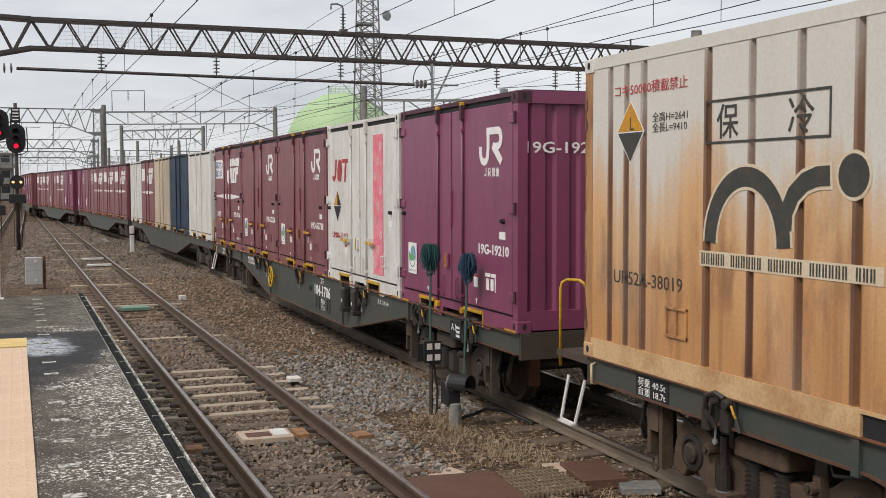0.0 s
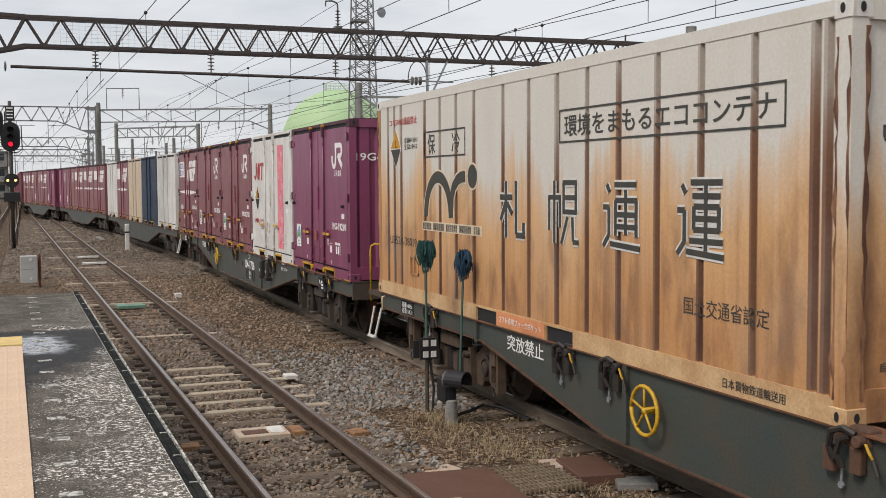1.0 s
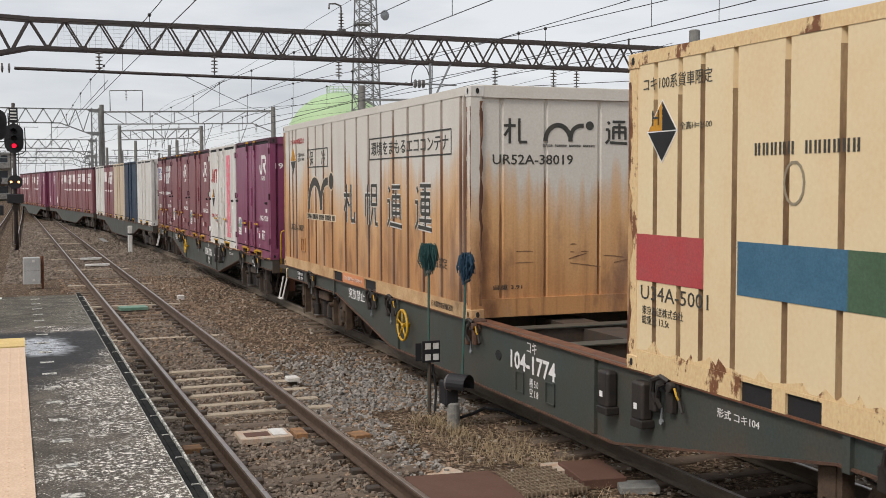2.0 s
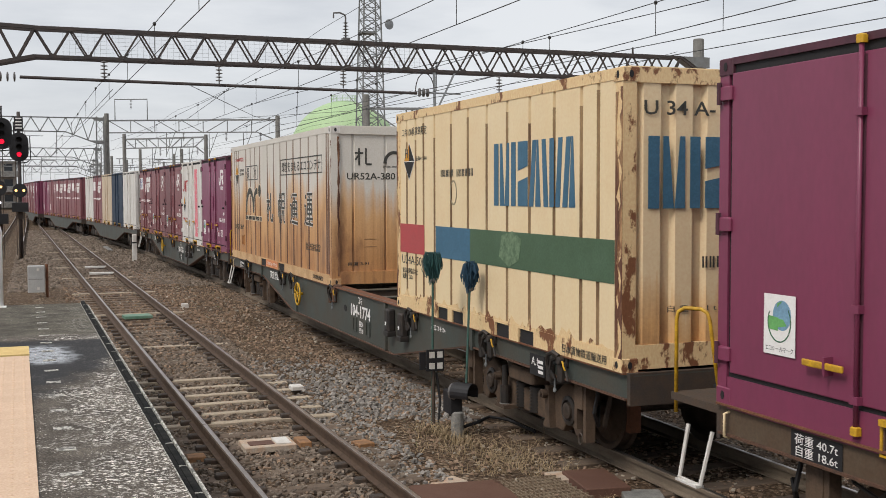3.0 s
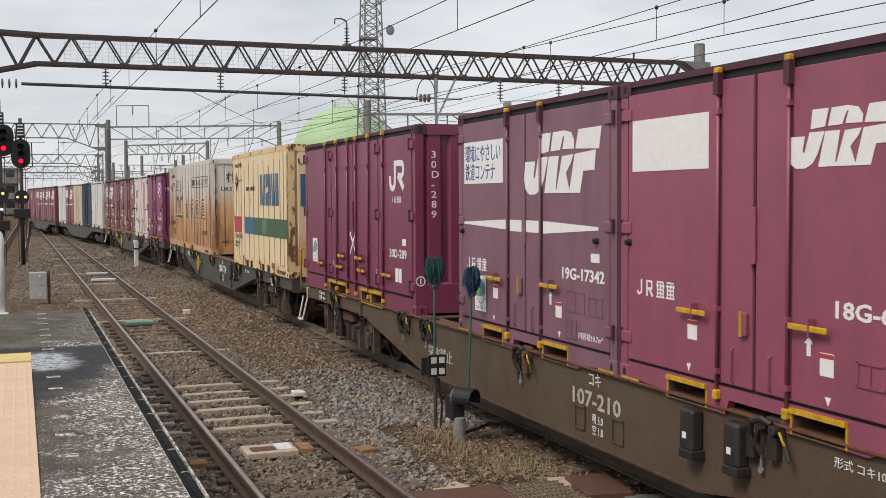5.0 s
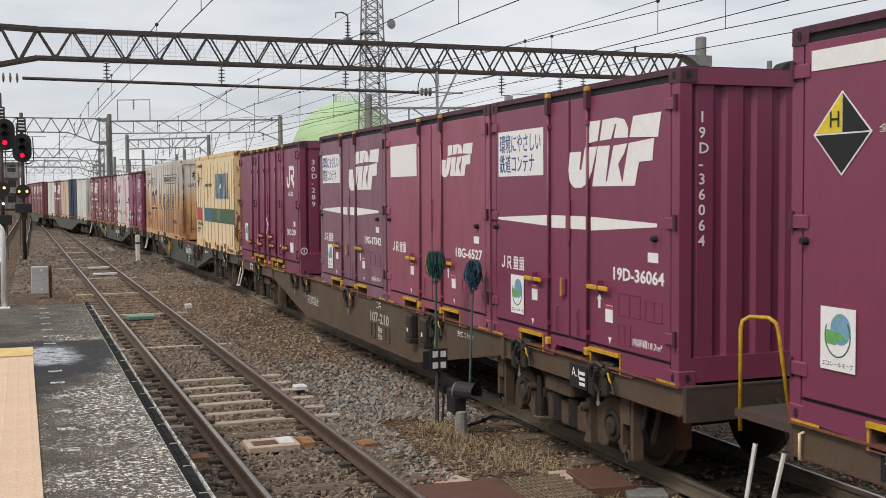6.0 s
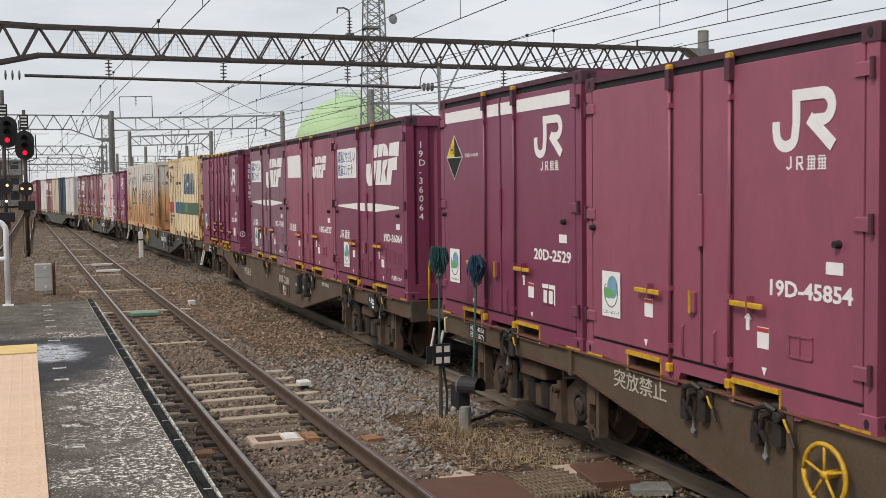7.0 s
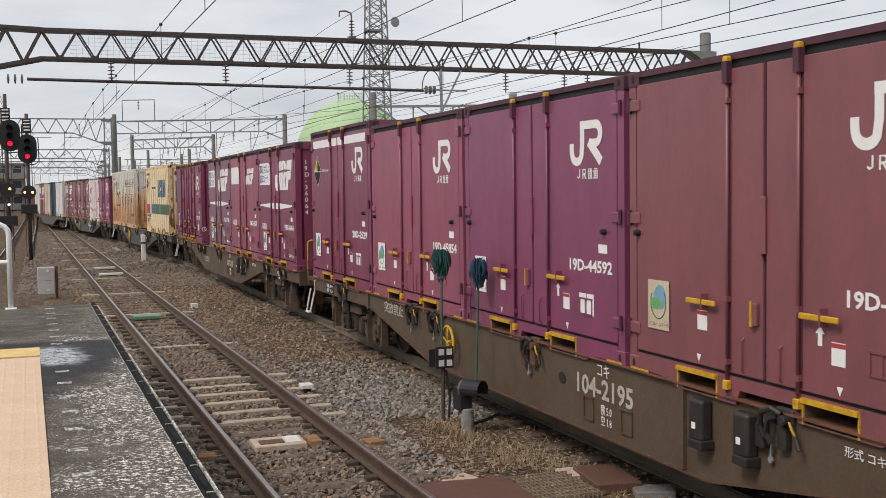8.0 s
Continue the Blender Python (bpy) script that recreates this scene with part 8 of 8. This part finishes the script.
MOP_GREEN = surface("teal_green_bristle", (0.016, 0.065, 0.062), 0.8, dark=(0.008, 0.03, 0.034), scale=20, amount=0.7, spread=0.4)
MOP_BLUE = surface("teal_blue_bristle", (0.016, 0.05, 0.085), 0.8, dark=(0.01, 0.03, 0.06), scale=20, amount=0.7, spread=0.4)
GREEN_POLE = surface("green_painted_pole", (0.04, 0.11, 0.09), 0.6, dark=(0.06, 0.07, 0.06), scale=9, amount=0.6)


def mop(x, y, z_foot, z_head, x_top, mat, seed, label, w=0.118, h=0.165):
    g = thing("mop", label, "mop", "mops at the signal")
    top = Vector((x_top, y, z_head))
    part("handle", Geo().rod((x, y, z_foot), top, 0.014, None, 8), GREEN_POLE, g, "thin green handle")
    rs = random.Random(seed)
    b = Geo()
    for i in range(320):
        a, o = rs.uniform(0, math.tau), rs.uniform(0.2, 1.0)
        d = Vector((math.cos(a), math.sin(a), 0)) * (w * o)
        up = top + Vector((0, 0, 0.12 * h + rs.uniform(0, 0.5) * h))
        drop = rs.uniform(0.5, 1.5) * h * (1.25 - 0.5 * o)
        b.tube([up, up + d * 0.75 + Vector((0, 0, 0.04 * rs.random())), up + d * rs.uniform(0.85, 1.05) + Vector((0, 0, -drop * 0.55)), up + d * rs.uniform(0.5, 0.95) + Vector((rs.uniform(-0.02, 0.02), 0, -drop))], 0.006, 3)
    part("head", b, mat, g, "shaggy drooping cloth head")
    part("collar", Geo().lathe(top - Vector((0, 0, h + 0.05)), (0, 0, 1), [(0, 0.02), (0.02, 0.035), (0.07, 0.03), (0.09, 0.015)], 10), EDGE, g)


def shunt_signal():
    x, y = -1.75, 3.2
    g = thing("shunting_sign", "black board with four white squares on a thin post", "sign")
    b = part("board", Geo().box(x - 0.075, x + 0.135, y - 0.02, y + 0.01, 0.53, 0.775), SIGNAL_BLACK, g, bevel=0.004)
    part("side_board", Geo().box(x - 0.15, x - 0.08, y - 0.0, y + 0.02, 0.55, 0.75), SIGNAL_BLACK, g)
    for i in range(2):
        for j in range(2):
            part("white_square", Geo().box(x - 0.045 + i * 0.095, x + 0.02 + i * 0.095, y - 0.024, y - 0.02, 0.555 + j * 0.125, 0.625 + j * 0.125), WHITE_PAINT, b)
    part("post", Geo().rod((x + 0.02, y + 0.02, -0.2), (x + 0.02, y + 0.02, 0.6), 0.022, None, 8), DIRTY_IRON, g)
    part("conduit", Geo().tube([(x + 0.06, y + 0.03, 0.5), (x + 0.09, y + 0.0, 0.2), (x + 0.05, y - 0.05, -0.15)], 0.014), SEAL, g)
    x, y = -1.58, 2.86
    s = thing("hooded_lamp", "black hooded ground lamp on a concrete stub", "signal")
    part("stub", Geo().lathe((x, y, -0.2), (0, 0, 1), [(0, 0.075), (0.31, 0.07), (0.32, 0.05)], 14), EDGE, s, "concrete stub")
    part("case", Geo().cbox(x - 0.10, x + 0.06, y - 0.02, y + 0.2, 0.10, 0.36, 0.02), SIGNAL_BLACK, s)
    hood = Geo()
    d = Vector((0.55, -0.83, 0.0))
    c = Vector((x - 0.02, y + 0.02, 0.34))
    side = Vector((0.83, 0.55, 0))
    ring0 = [c + side * (0.11 * math.cos(radians(a))) + Vector((0, 0, 0.11 * math.sin(radians(a)))) for a in range(-30, 211, 20)]
    for p, q in zip(ring0, ring0[1:]):
        hood.add([p, q, q + d * 0.24, p + d * 0.24], [(0, 1, 2, 3)])
        hood.add([p * 1 + (p - c) * -0.06, q + (q - c) * -0.06, q + (q - c) * -0.06 + d * 0.24, p + (p - c) * -0.06 + d * 0.24], [(3, 2, 1, 0)])
    part("hood", hood, SIGNAL_BLACK, s)
    part("lens", Geo().lathe(tuple(c + d * 0.02), tuple(d), [(-0.05, 0.1), (0, 0.1), (0.02, 0.05)], 16), PORCELAIN, s)
    part("neck", Geo().cbox(x - 0.06, x + 0.06, y - 0.02, y + 0.12, 0.06, 0.12, 0.01), DIRTY_IRON, s)
    mop(-1.73, 3.26, -0.15, 1.74, -1.72, MOP_GREEN, 5, "green mop stood upright against the sign post")
    mop(-1.50, 2.80, 0.36, 1.66, -1.45, MOP_BLUE, 6, "blue mop leaning up from the ground lamp", 0.105, 0.155)


pipe_railing()
relay_box()
marker_post()
shunt_signal()

BOARD_WHITE = surface("weathered_white_board", (0.46, 0.40, 0.33), 0.7, dark=(0.45, 0.22, 0.10), scale=6, amount=0.6)
ORANGE_RUST = surface("orange_plastic", (0.33, 0.17, 0.075), 0.8, dark=(0.15, 0.085, 0.05), scale=8, amount=0.9)
GREEN_BOARD = surface("green_board", (0.10, 0.22, 0.15), 0.6, dark=(0.25, 0.33, 0.27), scale=6, amount=0.6)
RUST_SHEET = surface("brown_rust_sheet", (0.115, 0.055, 0.036), 0.7, dark=(0.10, 0.045, 0.03), scale=3, fine=50, amount=0.7, bump=0.15)


def flat_thing(name, x0, x1, y0, y1, z0, z1, mat, label, category, turn=0.0):
    cx, cy = (x0 + x1) / 2, (y0 + y1) / 2
    g = thing(name, label, category, m=pose(cx, cy, 0, 0, 0, turn))
    part("body", Geo().cbox(x0 - cx, x1 - cx, y0 - cy, y1 - cy, z0, z1, 0.008), mat, g)
    return g


b = flat_thing("track_coil", -4.0, -3.47, 2.5, 2.9, -0.07, -0.01, BOARD_WHITE, "weathered white track coil box between the rails", "track box")
part("cover_slot", Geo().box(-0.20, 0.05, -0.12, 0.06, -0.012, -0.004), RUST_SHEET, b, "rust-stained slot")
part("cover_plate", Geo().box(0.07, 0.22, -0.15, 0.15, -0.012, 0.0), WHITE_PAINT, b)
flat_thing("cable_clip", -3.43, -3.30, 2.55, 2.85, -0.08, -0.01, ORANGE_RUST, "orange cable block beside the track box", "cable block")
flat_thing("cable_clip", -4.58, -4.40, 2.38, 2.56, -0.09, -0.03, ORANGE_RUST, "orange cable block outside the rail", "cable block")
flat_thing("cable_clip", -2.88, -2.70, 2.35, 2.55, -0.09, -0.03, ORANGE_RUST, "orange cable block outside the rail", "cable block", 12)
flat_thing("track_plate", -4.22, -3.66, 14.9, 15.3, -0.03, 0.03, GREEN_BOARD, "pale green plate lying between the rails", "plate", 5)
flat_thing("marker_block", -2.86, -2.70, 5.45, 5.65, 0.0, 0.05, WHITE_PAINT, "small white marker block beside the rail", "marker")
flat_thing("marker_block", -2.83, -2.73, 5.5, 5.6, -0.15, 0.0, DIRTY_IRON, "dark foot of a marker block", "marker")
flat_thing("marker_block", -2.75, -2.6, 17.3, 17.5, -0.1, 0.0, WHITE_PAINT, "small white marker block beside the rail", "marker")
for y in (28.3, 31.5):
    flat_thing("white_sleeper", -4.25, -3.45, y - 0.12, y + 0.12, -0.03, 0.03, WHITE_PAINT, "white painted timber lying between the rails", "timber")
flat_thing("concrete_strip", -2.7, -2.5, 43.8, 47.5, -0.15, -0.02, EDGE, "pale concrete strip beside the track", "concrete")
flat_thing("steel_sheet", -2.95, -2.12, -0.9, 0.72, -0.13, -0.06, RUST_SHEET, "brown rusty steel cover sheet on the ballast", "steel sheet", -6)
flat_thing("steel_sheet", -4.6, -3.0, -2.2, -0.2, -0.02, 0.03, RUST_SHEET, "brown rusty sheet between the rails", "steel sheet", 0)
flat_thing("stone_slab", -2.62, -2.3, 0.75, 0.98, -0.16, -0.08, BOARD_WHITE, "pale broken concrete slab", "slab", 15)
flat_thing("cable_pit_cover", -1.40, -0.98, 0.05, 0.72, -0.15, -0.06, RUST_SHEET, "rusty steel pit cover beside the track", "pit cover", -8)
flat_thing("stone_slab", -1.5, -1.30, 0.55, 0.85, -0.15, -0.09, BOARD_WHITE, "pale concrete pit edge", "slab", -8)
flat_thing("stone_slab", -1.15, -0.8, -0.2, 0.05, -0.16, -0.10, EDGE, "mossy concrete pit edge", "slab", -20)
GRATING = surface("dusty_grating_steel", (0.24, 0.185, 0.125), 0.8, dark=(0.12, 0.07, 0.045), scale=7, fine=60, amount=0.7)
gr = thing("floor_grating", "rusty steel grating over the cable duct", "grating", m=pose(-1.80, 0.25, -0.06))
for i in range(14):
    part("grating_bar", Geo().box(-0.28 + i * 0.043, -0.272 + i * 0.043, -0.4, 0.4, -0.05, 0.0), GRATING, gr)
for i in range(8):
    part("cross_bar", Geo().box(-0.3, 0.32, -0.38 + i * 0.105, -0.372 + i * 0.105, -0.03, 0.004), GRATING, gr)
cb = part("ground_cable", Geo().tube([(-1.65, 2.9, -0.1), (-1.3, 2.95, -0.04), (-1.1, 3.1, -0.02), (-0.9, 3.0, -0.05), (-0.75, 2.6, -0.12)], 0.02, 6), SEAL, None)
tagged(cb, "black cable running from the ground lamp to the track", "cable")


STRAW = surface("dry_straw_grass", (0.40, 0.30, 0.175), 0.85, dark=(0.19, 0.13, 0.075), scale=6, amount=0.6, bump=0, spread=0.4)
WEED = surface("green_weed", (0.09, 0.13, 0.045), 0.8, dark=(0.14, 0.14, 0.06), scale=6, amount=0.6, bump=0, spread=0.4)


def tufts(name, spots, mat, label, seed, height=(0.05, 0.20), per=34, r=0.12):
    rs = np.random.RandomState(seed)
    v, f = [], []
    for x, y, s in spots:
        for i in range(int(per * s)):
            a, d = rs.rand() * 6.28, rs.rand() ** 0.7 * r * (0.6 + s)
            bx, by = x + d * math.cos(a), y + d * math.sin(a)
            h = rs.uniform(*height) * (0.6 + 0.5 * s)
            lean = rs.uniform(0.3, 2.2) * h
            b = rs.rand() * 6.28
            w = 0.0013 + 0.0018 * rs.rand()
            z = ground_z(bx, by) - 0.02
            k = len(v)
            dx, dy = math.cos(b), math.sin(b)
            v += [(bx - dy * w, by + dx * w, z), (bx + dy * w, by - dx * w, z), (bx + dx * lean * 0.4 + dy * w * 0.8, by + dy * lean * 0.4 - dx * w * 0.8, z + h * 0.65), (bx + dx * lean * 0.4 - dy * w * 0.8, by + dy * lean * 0.4 + dx * w * 0.8, z + h * 0.65), (bx + dx * lean, by + dy * lean, z + h * rs.uniform(0.75, 1.0))]
            f += [(k, k + 1, k + 2, k + 3), (k + 3, k + 2, k + 4)]
    me = bpy.data.meshes.new(name)
    me.from_pydata(v, [], f)
    return tagged(part(name, me, mat, None, label), category="grass", kind="stuff")


rg = random.Random(11)
tufts("dry_grass", [(rg.gauss(-1.66, 0.26), rg.uniform(0.9, 3.2), rg.uniform(0.3, 1.0)) for _ in range(120)], STRAW, "dry straw-coloured grass by the ground lamp", 1, (0.03, 0.17), 26, 0.16)
tufts("dry_grass", [(rg.uniform(-2.7, -0.9), rg.uniform(1, 26), rg.uniform(0.2, 0.7)) for _ in range(240)], STRAW, "sparse dry grass between the tracks", 2, (0.04, 0.14), 14)
tufts("dry_grass", [(-1.25 + rg.uniform(-0.3, 0.2), rg.uniform(-2, 0.6), rg.uniform(0.3, 0.9)) for _ in range(40)], STRAW, "dry grass beside the freight track", 3, (0.05, 0.16), 18)
tufts("weeds", [(rg.uniform(-2.6, -1.2), rg.uniform(2, 22), rg.uniform(0.2, 0.6)) for _ in range(40)] + [(-3.05, 1.9, 0.8), (-2.95, 2.0, 0.6)], WEED, "small green weeds in the ballast", 4, (0.03, 0.10), 16, 0.07)


def motions():
    """The train runs away along its line; each container rides on its wagon."""
    steps = [i * 0.5 for i in range(17)]
    for ob, u, wu in MOVERS:
        deck = 0.0 if u == wu and ob.name.startswith("container_wagon") else 1.0
        rows = []
        for t in steps:
            base = on_line(wu + travel(t))
            rows.append((t, base @ pose(0, u - wu, deck)))
        walk(ob, rows)
    for w, y in SPINNERS:
        rows = []
        for i in range(121):
            t = i / 15
            ang = math.degrees((travel(t) - travel(0)) / 0.405)
            rows.append((t, pose(0, y, 0.405, -(ang % 360), 0, 0)))
        walk(w, rows)


motions()
